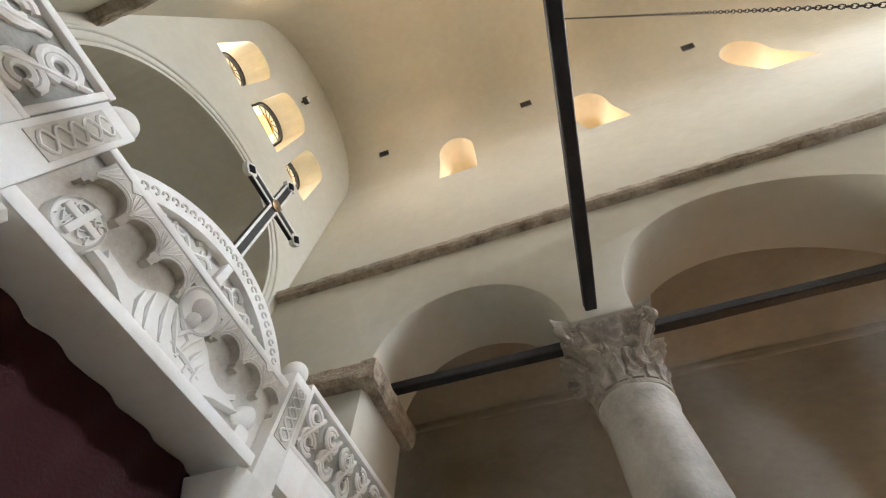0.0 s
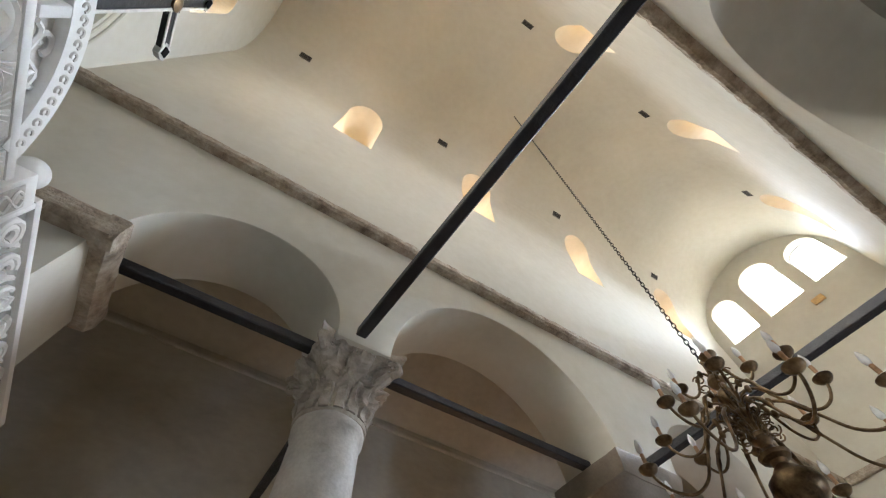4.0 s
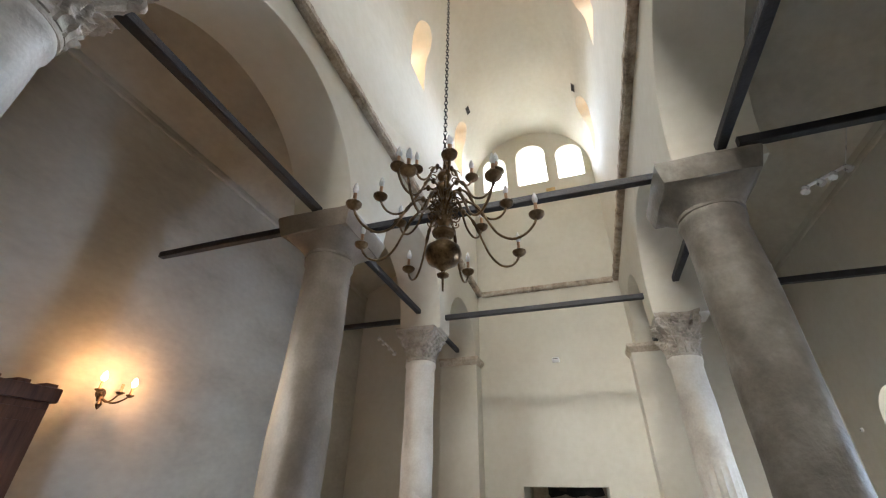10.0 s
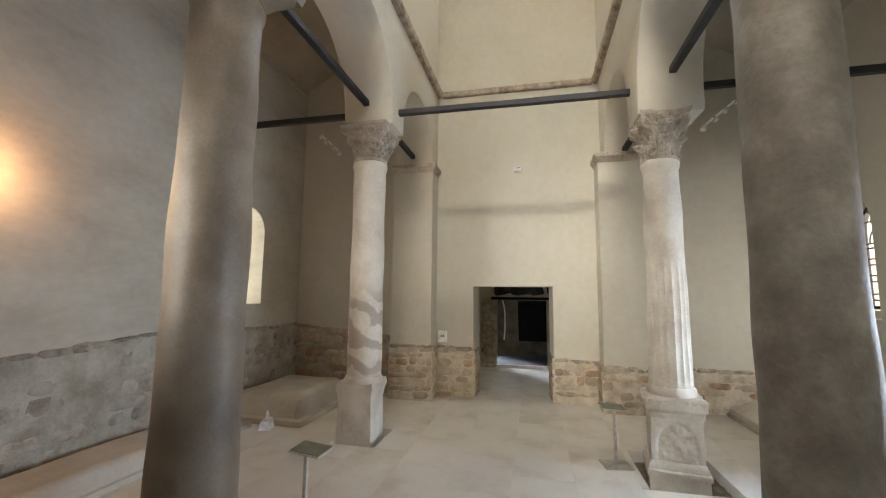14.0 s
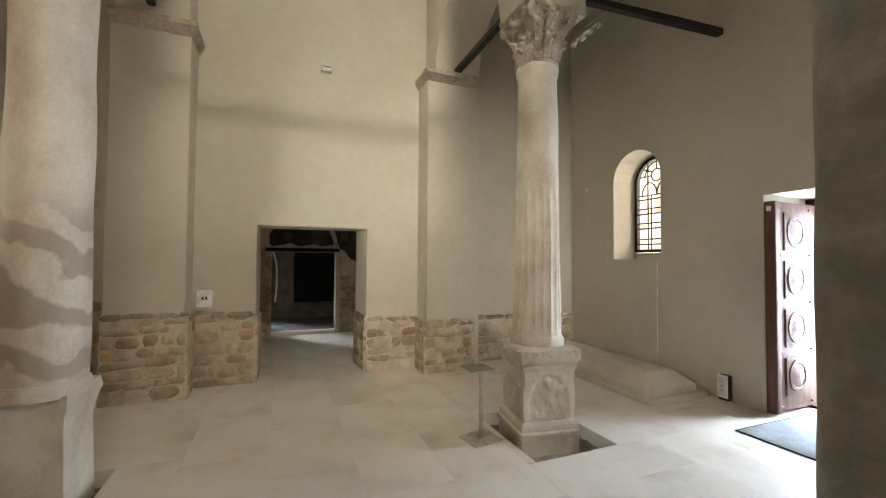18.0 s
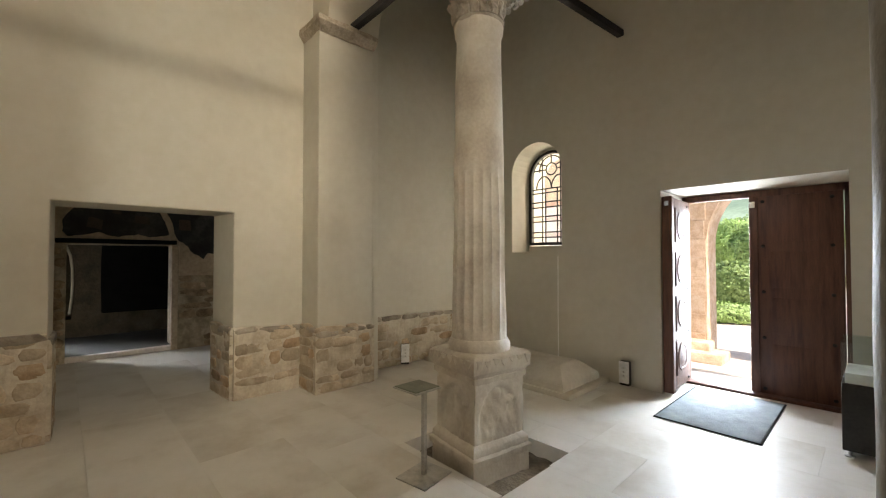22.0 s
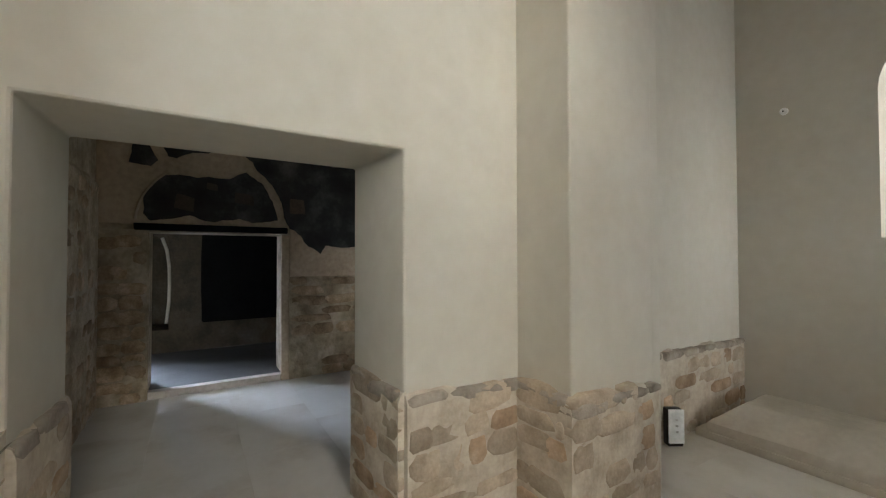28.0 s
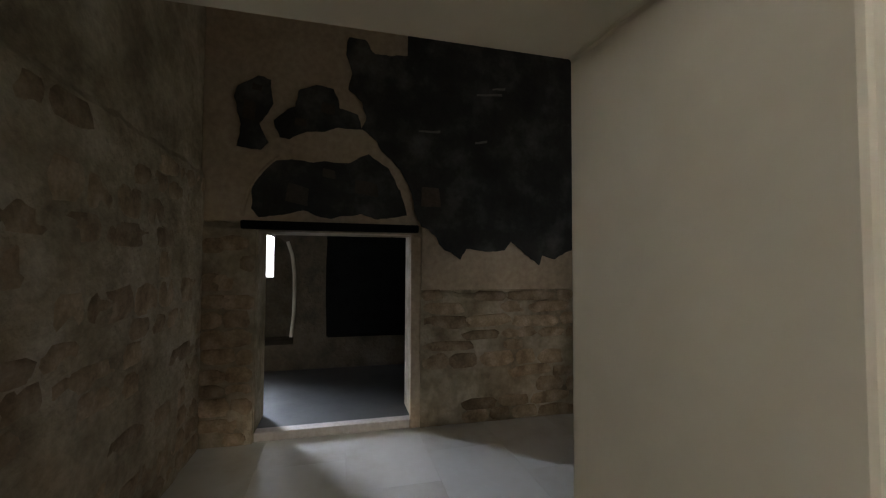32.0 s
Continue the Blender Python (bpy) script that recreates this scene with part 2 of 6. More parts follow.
PLATEMAT = mat("label_plate", (0.19, 0.20, 0.15), 0.4, scale=5, bump=0.0)
WHITEP = mat("white_plastic", (0.88, 0.88, 0.87), 0.45, scale=6, bump=0.0)
PRINT = mat("faint_print", (0.26, 0.27, 0.215), 0.5, scale=8, bump=0.0)
BLACK = mat("black_shade", (0.010, 0.010, 0.010), 0.9, scale=5, bump=0.0, spec=0.1)
ORANGE = mat("orange_limestone", (0.62, 0.46, 0.335), 0.9, dark=(0.51, 0.355, 0.24), light=(0.69, 0.56, 0.45), scale=7, fine=55, bump=0.22, vary=0.08, placed=True)
PAVE = mat("pale_paving", (0.66, 0.60, 0.55), 0.85, scale=2, fine=30, bump=0.2)
LEAF = mat("green_leaves", (0.26, 0.37, 0.11), 0.6, dark=(0.18, 0.27, 0.06), light=(0.34, 0.45, 0.17), scale=8, fine=30, bump=0.0, vary=0.3)
BARK = mat("bark", (0.10, 0.07, 0.045), 0.95, scale=6, fine=30, bump=0.6)
# The haze of distance is put into this paler, bluer green.
HAZYHILL = mat("hazy_hill", (0.19, 0.26, 0.19), 0.95, dark=(0.13, 0.19, 0.14), light=(0.25, 0.32, 0.24), scale=0.06, fine=0.8, bump=0.3)
GRASS = mat("grass_ground", (0.09, 0.13, 0.04), 0.95, scale=1, fine=50, bump=0.5)
OCHRE = mat("dull_ochre_plaster", (0.57, 0.45, 0.32), 0.95, dark=(0.48, 0.37, 0.255), light=(0.63, 0.51, 0.375), scale=2.0, fine=20, bump=0.25)
DARKSTONE = mat("dark_wall_stone", (0.40, 0.295, 0.185), 0.95, dark=(0.24, 0.17, 0.105), light=(0.53, 0.41, 0.285), scale=7, fine=55, bump=0.22, vary=0.25, placed=True)
GOLDP = mat("gilded_panel", (0.50, 0.32, 0.08), 0.45, metal=0.4, dark=(0.30, 0.17, 0.04), light=(0.62, 0.42, 0.14), scale=5, fine=40, bump=0.2)
BENCHP = mat("worn_bench_plaster", (0.54, 0.50, 0.42), 0.9, dark=(0.46, 0.415, 0.34), light=(0.60, 0.56, 0.48), scale=1.8, fine=25, bump=0.1, grit=0.12)


def veined(m, z0, z1):
    """Adds slanting dark veins to a marble between two heights."""
    n, l = m.node_tree.nodes, m.node_tree.links
    b = n["Principled BSDF"]
    src = b.inputs["Base Color"].links[0].from_socket
    co, mp, wave, ramp, mix = n.new("ShaderNodeTexCoord"), n.new("ShaderNodeMapping"), n.new("ShaderNodeTexWave"), n.new("ShaderNodeValToRGB"), n.new("ShaderNodeMix")
    mp.inputs["Rotation"].default_value = (radians(-40), radians(8), 0)
    wave.bands_direction = "Z"
    wave.inputs["Scale"].default_value, wave.inputs["Distortion"].default_value = 1.1, 9.0
    wave.inputs["Detail"].default_value, wave.inputs["Detail Scale"].default_value = 6, 1.6
    l.new(co.outputs["Object"], mp.inputs[0])
    l.new(mp.outputs[0], wave.inputs["Vector"])
    e = ramp.color_ramp.elements
    e[0].position, e[0].color = 0.40, (0, 0, 0, 1)
    e[1].position, e[1].color = 0.72, (0.8, 0.8, 0.8, 1)
    l.new(wave.outputs["Fac"], ramp.inputs[0])
    sep, up, down, m1, m2 = n.new("ShaderNodeSeparateXYZ"), n.new("ShaderNodeMapRange"), n.new("ShaderNodeMapRange"), n.new("ShaderNodeMath"), n.new("ShaderNodeMath")
    l.new(co.outputs["Object"], sep.inputs[0])
    for q, a, c in ((up, z0, z0 + 0.15), (down, z1, z1 - 0.3)):
        q.inputs["From Min"].default_value, q.inputs["From Max"].default_value = a, c
        l.new(sep.outputs["Z"], q.inputs["Value"])
    m1.operation = m2.operation = "MULTIPLY"
    l.new(up.outputs[0], m1.inputs[0])
    l.new(down.outputs[0], m1.inputs[1])
    l.new(m1.outputs[0], m2.inputs[0])
    l.new(ramp.outputs[0], m2.inputs[1])
    mix.data_type = "RGBA"
    mix.inputs["B"].default_value = (0.32, 0.265, 0.205, 1)
    l.new(m2.outputs[0], mix.inputs["Factor"])
    l.new(src, mix.inputs["A"])
    l.new(mix.outputs["Result"], b.inputs["Base Color"])
    return m


VEINMARBLE = veined(mat("veined_marble", (0.59, 0.54, 0.46), 0.55, dark=(0.44, 0.385, 0.315), light=(0.70, 0.66, 0.585), scale=1.6, fine=40, bump=0.12, amount=0.75, grit=0.2), 0.68, 2.0)
# Dimness of the outer narthex is put into these two darkened colours.
OUTWALL = mat("dimmed_rubble", (0.10, 0.08, 0.055), 0.95, dark=(0.04, 0.033, 0.025), light=(0.15, 0.125, 0.095), scale=2.5, fine=22, bump=0.7, amount=0.7)
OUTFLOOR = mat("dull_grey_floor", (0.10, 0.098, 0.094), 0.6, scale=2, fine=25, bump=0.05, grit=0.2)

# ---- mesh helpers ----


def link(name, bm, material, parent=None, smooth=False):
    me = bpy.data.meshes.new(name)
    bmesh.ops.recalc_face_normals(bm, faces=bm.faces)
    bm.to_mesh(me)
    bm.free()
    if material is not None:
        me.materials.append(material)
    if smooth:
        me.shade_smooth()
        me.set_sharp_from_angle(angle=radians(40))
    ob = new(name, me)
    if parent is not None:
        ob.parent = parent
    return ob


def part(name, bm, material, parent, label="", smooth=True):
    ob = link(name, bm, material, parent, smooth)
    return tagged(ob, label) if label else ob


def thing(name, at=(0, 0, 0), label="", category="", group="", rz=0):
    ob = new(name)
    ob.matrix_basis = pose(*at, 0, 0, rz)
    ob.empty_display_size = 0.1
    return tagged(ob, label, category, group)


def add_box(bm, x0, y0, z0, x1, y1, z1, bevel=0.0):
    r = bmesh.ops.create_cube(bm, size=1.0, matrix=Matrix.LocRotScale(((x0 + x1) / 2, (y0 + y1) / 2, (z0 + z1) / 2), None, (x1 - x0, y1 - y0, z1 - z0)))
    if bevel:
        es = list({e for v in r["verts"] for e in v.link_edges})
        bmesh.ops.bevel(bm, geom=es, offset=bevel, segments=2, profile=0.5, affect="EDGES")
    return bm


def box(x0, y0, z0, x1, y1, z1, bevel=0.0):
    return add_box(bmesh.new(), x0, y0, z0, x1, y1, z1, bevel)


def add_prism(bm, pts, axis, a, b):
    """A polygon, in the two other axes in order, run along an axis from a to b."""
    def place(p, v):
        q = list(p)
        q.insert("xyz".index(axis), v)
        return q
    lo = [bm.verts.new(place(p, a)) for p in pts]
    hi = [bm.verts.new(place(p, b)) for p in pts]
    n = len(pts)
    bm.faces.new(lo)
    bm.faces.new(list(reversed(hi)))
    for i in range(n):
        bm.faces.new((lo[i], hi[i], hi[(i + 1) % n], lo[(i + 1) % n]))
    return bm


def prism(pts, axis, a, b):
    bm = add_prism(bmesh.new(), pts, axis, a, b)
    bmesh.ops.recalc_face_normals(bm, faces=bm.faces)
    return bm


def arched(c, half, z0, zs, n=16):
    """The outline of an opening with a round head."""
    return [(c - half, z0), (c + half, z0)] + [(c + half * math.cos(math.pi * i / n), zs + half * math.sin(math.pi * i / n)) for i in range(n + 1)]


def cut(bm, cutters, name="shape"):
    """The mesh less the cutters, as a bmesh."""
    bmesh.ops.recalc_face_normals(bm, faces=bm.faces)
    base = link(name, bm, None)
    tool = bmesh.new()
    for c in cutters:
        tmp = bpy.data.meshes.new("tmp")
        c.to_mesh(tmp)
        c.free()
        tool.from_mesh(tmp)
        bpy.data.meshes.remove(tmp)
    tob = link("tool", tool, None)
    md = base.modifiers.new("cut", "BOOLEAN")
    md.operation, md.object, md.solver = "DIFFERENCE", tob, "EXACT"
    md.use_self = True
    dg = bpy.context.evaluated_depsgraph_get()
    dg.update()
    out = bmesh.new()
    out.from_mesh(base.evaluated_get(dg).to_mesh())
    for o in (base, tob):
        me = o.data
        bpy.data.objects.remove(o)
        bpy.data.meshes.remove(me)
    return out


def add_lathe(bm, profile, n=32, at=(0, 0, 0), wobble=0.0, seed=0, cap=True):
    """A turned body from (radius, height) pairs."""
    rings = []
    for k, (r, z) in enumerate(profile):
        ring = []
        for i in range(n):
            a = 2 * math.pi * i / n
            rr = r
            if wobble:
                rr += wobble * noise.noise((math.cos(a) * 1.5 + seed, math.sin(a) * 1.5, z * 2.0))
            ring.append(bm.verts.new((at[0] + rr * math.cos(a), at[1] + rr * math.sin(a), at[2] + z)))
        rings.append(ring)
    for p, q in zip(rings, rings[1:]):
        for i in range(n):
            bm.faces.new((p[i], p[(i + 1) % n], q[(i + 1) % n], q[i]))
    if cap:
        bm.faces.new(list(reversed(rings[0])))
        bm.faces.new(rings[-1])
    return bm


def lathe(profile, n=32, at=(0, 0, 0), wobble=0.0, seed=0):
    return add_lathe(bmesh.new(), profile, n, at, wobble, seed)


def add_tube(bm, path, r, n=8):
    """A round bar along a line of points; r is one radius or one for each point."""
    pts = [Vector(p) for p in path]
    rr = [r] * len(pts) if isinstance(r, (int, float)) else r
    up = Vector((0.123, 0.31, 0.94))
    rings = []
    for i, p in enumerate(pts):
        d = (pts[min(i + 1, len(pts) - 1)] - pts[max(i - 1, 0)]).normalized()
        s = d.cross(up)
        if s.length < 0.05:
            s = d.cross(Vector((1, 0, 0)))
        s.normalize()
        up = s.cross(d).normalized()
        rings.append([bm.verts.new(p + (s * math.cos(2 * math.pi * k / n) + up * math.sin(2 * math.pi * k / n)) * rr[i]) for k in range(n)])
    for a, b in zip(rings, rings[1:]):
        for k in range(n):
            bm.faces.new((a[k], a[(k + 1) % n], b[(k + 1) % n], b[k]))
    bm.faces.new(list(reversed(rings[0])))
    bm.faces.new(rings[-1])
    return bm


def tube(path, r, n=8):
    return add_tube(bmesh.new(), path, r, n)


def roughen(bm, amount, scale=3.0, seed=0.0):
    for v in bm.verts:
        v.co += Vector(noise.noise_vector(v.co * scale + Vector((seed, seed * 0.7, 0)))) * amount
    return bm


def structure(name, bm, material, label, category, smooth=False):
    return tagged(link(name, bm, material, None, smooth), label, category, kind="structure")


def ease(bm, width, ztop):
    """Rounds the sharp edges below a height."""
    bmesh.ops.recalc_face_normals(bm, faces=bm.faces)
    bm.normal_update()
    es = [e for e in bm.edges if len(e.link_faces) == 2 and max(v.co.z for v in e.verts) < ztop and min(v.co.z for v in e.verts) > 0.01 and e.calc_face_angle() > 0.8]
    bmesh.ops.bevel(bm, geom=es, offset=width, segments=2, profile=0.5, affect="EDGES")
    return bm


def soften(ob, width=0.02):
    md = ob.modifiers.new("edges", "BEVEL")
    md.width, md.segments, md.limit_method, md.angle_limit = width, 2, "ANGLE", radians(50)
    return ob

# ---- large structure ----
ARCHES = [(-0.35, 1.16), (1.60, 3.92), (4.70, 6.80), (7.28, 9.0)]


def arcade_outline(arches, spring, caps):
    """caps: the middle, half width and height of each capital's top, which the wall stands on."""
    pts = [(XE, 0), (arches[0][0], 0)]
    for k, (a, b) in enumerate(arches):
        c, r = (a + b) / 2, (b - a) / 2
        pts += [(c - r * math.cos(math.pi * i / 48), spring + r * 0.98 * math.sin(math.pi * i / 48)) for i in range(49)]
        if k < len(caps):
            x, h, z = caps[k]
            pts += [(x - h, z), (x + h, z)]
    pts += [(arches[-1][1], 0), (XW, 0), (XW, SILL), (XE, SILL)]
    return pts


structure("wall_north_arcade", ease(prism(arcade_outline(ARCHES, 4.28, ((1.38, 0.21, 4.26), (4.28, 0.38, 4.27), (7.05, 0.225, 4.12))), "y", YN, YN + THICK), 0.02, 8.0), PLASTER, "pale lime-plastered arcade wall with round arches on columns", "wall", True)
ARCHES_S = [(-0.35, 1.34), (1.84, 4.14), (4.86, 6.72), (7.25, 9.0)]
structure("wall_south_arcade", ease(prism(arcade_outline(ARCHES_S, 4.28, ((1.58, 0.22, 4.26), (4.48, 0.34, 4.26), (6.95, 0.22, 3.93))), "y", YS - THICK, YS), 0.02, 8.0), PLASTER, "pale lime-plastered arcade wall with round arches on columns", "wall", True)

# barrel vault with the upper walls and their windows
inner = [(YC + RAD * math.cos(math.pi * i / 40), SPRING + RAD * math.sin(math.pi * i / 40)) for i in range(41)]
outer = [(YC + (RAD + THICK) * math.cos(math.pi * i / 24), SPRING + (RAD + THICK) * math.sin(math.pi * i / 24)) for i in range(25)]
prof = [(YN, SILL)] + inner + [(YS, SILL), (YS - THICK, SILL)] + list(reversed(outer)) + [(YN + THICK, SILL)]
cutters = [prism(arched(x, 0.32, 8.30, 9.42), "y", 1.2, 3.6) for x in NWIN] + [prism(arched(x, 0.32, 8.30, 9.42), "y", -2.2, 0.2) for x in SWIN]
structure("ceiling_vault", cut(prism(prof, "x", XE, XW), cutters), PLASTER, "pale plastered barrel vault with small round-headed windows", "ceiling", True)
AMBER, CLEAR = glass("amber_glass", (1.0, 0.78, 0.45)), glass("pale_glass", (0.97, 0.96, 0.93))
for k, (x, y) in enumerate([(x, YN + 0.55) for x in NWIN] + [(x, YS - 0.55) for x in SWIN]):
    w = thing("clerestory_window_%d" % (k + 1), (x, y, 8.30), "round-headed clerestory window of amber stained glass", "window", "clerestory windows")
    w["kind"] = "structure"
    part("pane", prism(arched(0, 0.31, 0.01, 1.11), "y", -0.01, 0.01), AMBER, w).visible_shadow = False

# west wall
LUN = [(1.69, 0.31, 8.74, 9.52), (0.71, 0.385, 8.74, 9.67), (-0.25, 0.325, 8.74, 9.48)]
def flared(x0, x1, q0, q1):
    """A passage whose two ends differ: (y, y, top) at x0 and at x1."""
    bm = bmesh.new()
    a, b = [[bm.verts.new((x, y, z)) for y, z in ((q[0], -0.2), (q[1], -0.2), (q[1], q[2]), (q[0], q[2]))] for x, q in ((x0, q0), (x1, q1))]
    bm.faces.new(a), bm.faces.new(list(reversed(b)))
    for i in range(4):
        bm.faces.new((a[i], b[i], b[(i + 1) % 4], a[(i + 1) % 4]))
    bmesh.ops.recalc_face_normals(bm, faces=bm.faces)
    return bm


cutters = [flared(9.3, 10.12, (0.120, 1.549, 2.002), (0.182, 1.516, 2.009))] + [prism(arched(*l), "x", 9.0, 10.4) for l in LUN]
wall = structure("wall_west", cut(box(XW, AS - 0.8, 0, XW + 0.61, AN + 0.7, 11.6), cutters), PLASTER, "tall pale plastered end wall with a low doorway and three windows high up", "wall")
soften(wall, 0.012)
for k, (y, h, z0, zs) in enumerate(LUN):
    w = tagged(new("window_west_%d" % (k + 1)), "round-headed window blazing with daylight behind clear glass", "window", "west gable windows", "structure")
    w.matrix_basis = pose(9.62, y, z0)
    part("pane", prism(arched(0, h - 0.01, 0.01, zs - z0), "x", -0.006, 0.006), CLEAR, w).visible_shadow = False
    part("window_frame", cut(prism(arched(0, h, 0.0, zs - z0), "x", -0.02, 0.02), [prism(arched(0, h - 0.022, 0.022, zs - z0), "x", -1, 1)]), WHITEP, w)

# daylight seen through the windows
DAY = glow("bright_sky", (1.0, 0.985, 0.96), 3.2)
for b_ in ((10.25, -1.4, 8.0, 10.27, 2.8, 11.6), (16.2, 1.2, 0.8, 16.22, 2.4, 2.8)):
    structure("backdrop", box(*b_), DAY, "bright overcast daylight outside a window", "sky")
structure("backdrop", box(-2.9, -1.0, 7.2, -2.88, 2.2, 11.0), glow("warm_morning_sky", (1.0, 0.88, 0.70), 1.3), "warm daylight outside the east windows", "sky")
DIM = glow("shaded_sky", (1.0, 0.95, 0.86), 0.5)
structure("backdrop", box(6.9, 6.3, 1.2, 8.8, 6.32, 4.2), DIM, "shaded daylight outside a window", "sky")
# Glowing panels stand in for the rosy wall and bright court outside.
structure("backdrop", box(7.2, -4.9, 2.42, 8.9, -4.88, 4.2), glow("glowing_porch_backdrop", (1.0, 0.86, 0.76), 0.19), "rosy shaded wall outside a window", "wall")
structure("backdrop", box(7.2, -4.9, 1.2, 8.9, -4.88, 2.416), glow("bright_court", (0.97, 0.95, 1.0), 0.30), "pale daylight outside a window", "sky")

# east wall with the arch of the apse
AR, AZ = 1.28, 5.38
EWIN = ((1.43, 0.27, 7.5, 8.36), (0.62, 0.33, 7.5, 8.60), (-0.20, 0.26, 7.5, 8.36))
# The arched cutter at y -2.2 is an unseen opening for an added lamp.
cutters = [prism(arched(YC, AR, -0.2, AZ, 32), "x", -3, 0), prism(arched(-2.2, 0.34, 2.2, 3.2), "x", -3, 0)] + [prism(arched(*e), "x", -3, 0) for e in EWIN]
structure("wall_east", cut(box(XE - 0.6, AS - 0.8, 0, XE, AN + 0.7, 11.6), cutters), PLASTER, "pale plastered end wall with the high arch of the apse", "wall")
bm = bmesh.new()
prev = None
for j in range(14):
    ph = math.pi / 2 * max(j - 1, 0) / 12
    z, r = (AZ + AR * math.sin(ph) if j else 0.0, max(AR * math.cos(ph), 0.001))
    ring = [bm.verts.new((XE - 0.55 - r * math.sin(math.pi * i / 24), YC + r * math.cos(math.pi * i / 24), z)) for i in range(25)]
    if prev:
        for i in range(24):
            bm.faces.new((prev[i], prev[i + 1], ring[i + 1], ring[i]))
    prev = ring
structure("wall_apse", bm, PLASTER, "shaded plastered half-dome of the apse", "apse", True)
for r in (AR + 0.05, AR + 0.13):
    bm = tube([(XE + 0.005, YC + r * math.cos(a), AZ + r * math.sin(a)) for a in [math.pi * k / 48 for k in range(49)]], 0.018, 8)
    structure("trim", bm, PLASTER, "narrow plaster moulding round the arch of the apse", "moulding", True)
for k, (y, h, z0, zs) in enumerate(EWIN):
    w = tagged(new("window_east_%d" % (k + 1)), "round-headed stained-glass window with amber and clear panes", "window", "east windows", "structure")
    w.matrix_basis = pose(XE - 0.42, y, z0)
    part("window_frame", cut(prism(arched(0, h, 0.0, zs - z0 - 0.05), "x", -0.03, 0.03), [prism(arched(0, h - 0.035, 0.035, zs - z0 - 0.05), "x", -1, 1)]), DARKMETAL, w)
    part("pane", prism(arched(0, h * 0.5, 0.04, zs - z0 - 0.1), "x", 0.0, 0.006), AMBER, w, "amber glass").visible_shadow = False
    part("pane", prism(arched(0, h - 0.03, 0.04, zs - z0 - 0.05), "x", -0.014, -0.008), CLEAR, w).visible_shadow = False
    for a in range(0, 181, 30):
        ca, sa = math.cos(radians(a)), math.sin(radians(a))
        part("lead_bar", tube([(0.01, 0, zs - z0 - 0.05), (0.01, (h - 0.03) * ca, zs - z0 - 0.05 + (h - 0.03) * sa)], 0.006, 5), DARKMETAL, w)
    for f in (0.25, 0.5, 0.75):
        part("lead_bar", box(0.006, -h, (zs - z0) * f - 0.006, 0.014, h, (zs - z0) * f + 0.006), DARKMETAL, w)

# outer walls of the aisles
# Openings at x 2.2 and 0.0 are assumed; they carry added fill lamps.
cutters = [prism([(4.85, -0.2), (6.36, -0.2), (6.36, 2.28), (4.85, 2.28)], "y", -5, -3), prism(arched(8.02, 0.415, 1.60, 2.755), "y", -3.9, -3), prism(arched(8.03, 0.385, 1.70, 2.74), "y", -5, -3.8)] + [prism(arched(x, 0.42, 1.56, 2.76), "y", -5, -3) for x in (2.2, 0.0)]
structure("wall_south", cut(box(XE - 0.6, AS - 0.84, 0, XW, AS, 7.2), cutters), PLASTER, "tall plastered aisle wall with a doorway and a round-headed window", "wall")
# The opening at x 1.5 is assumed and stays out of view.
cutters = [prism(arched(7.82, 0.40, 1.66, 2.9), "y", 5, 6.5), prism(arched(1.5, 0.38, 1.9, 3.0), "y", 5, 6.5)]
structure("wall_north", cut(box(XE - 0.6, AN, 0, XW, AN + 0.7, 7.4), cutters), STAINED, "tall plastered aisle wall with a round-headed window", "wall")
structure("ceiling_north_aisle", prism([(AN + 0.3, 6.0), (AN + 0.3, 6.3), (YN + THICK - 0.02, 7.7), (YN + THICK - 0.02, 7.4), (AN - 1.0, 6.75)], "x", XE - 0.1, XW + 0.1), STAINED, "sloping plastered aisle ceiling", "ceiling")
structure("ceiling_south_aisle", prism([(AS - 0.3, 5.5), (AS - 0.3, 5.8), (YS - THICK + 0.02, 7.4), (YS - THICK + 0.02, 7.1), (AS + 0.9, 6.3)], "x", XE - 0.1, XW + 0.1), STAINED, "sloping plastered aisle ceiling", "ceiling")

# floors
FLOOR = structure("floor", box(XE - 3, AS - 0.84, -0.4, 12.70, AN + 0.7, -0.14), JOINT, "pale marble floor of the church", "floor")

# narthex beyond the west doorway
structure("wall_narthex_north", box(10.01, 1.85, 0, 12.7, 2.4, 4.4), NARTHEX, "dark rough rubble wall of the narthex", "wall")
# No window is known here; the hole was added for the fill lamp.
structure("wall_narthex_south", cut(box(10.01, -4.0, 0, 12.7, -3.5, 4.4), [box(10.9, -4.2, 1.9, 11.7, -3.3, 3.1)]), NARTHEX, "dark rough rubble wall of the narthex", "wall")
structure("wall_narthex_west", cut(box(12.68, -4.0, 0, 13.1, 2.4, 4.4), [box(12, 0.12, 0.0, 14, 1.42, 1.72)]), NARTHEX, "dark rubble wall with a low doorway under a wooden lintel", "wall")
structure("ceiling_narthex", box(10.01, -4.0, 4.3, 16.4, 4.4, 4.6), NARTHEX, "dark narthex ceiling", "ceiling")
structure("floor_outer_narthex", box(12.70, -2.4, -0.3, 16.4, 4.4, 0.07), OUTFLOOR, "raised stone floor of the outer narthex in a darkened grey", "floor")
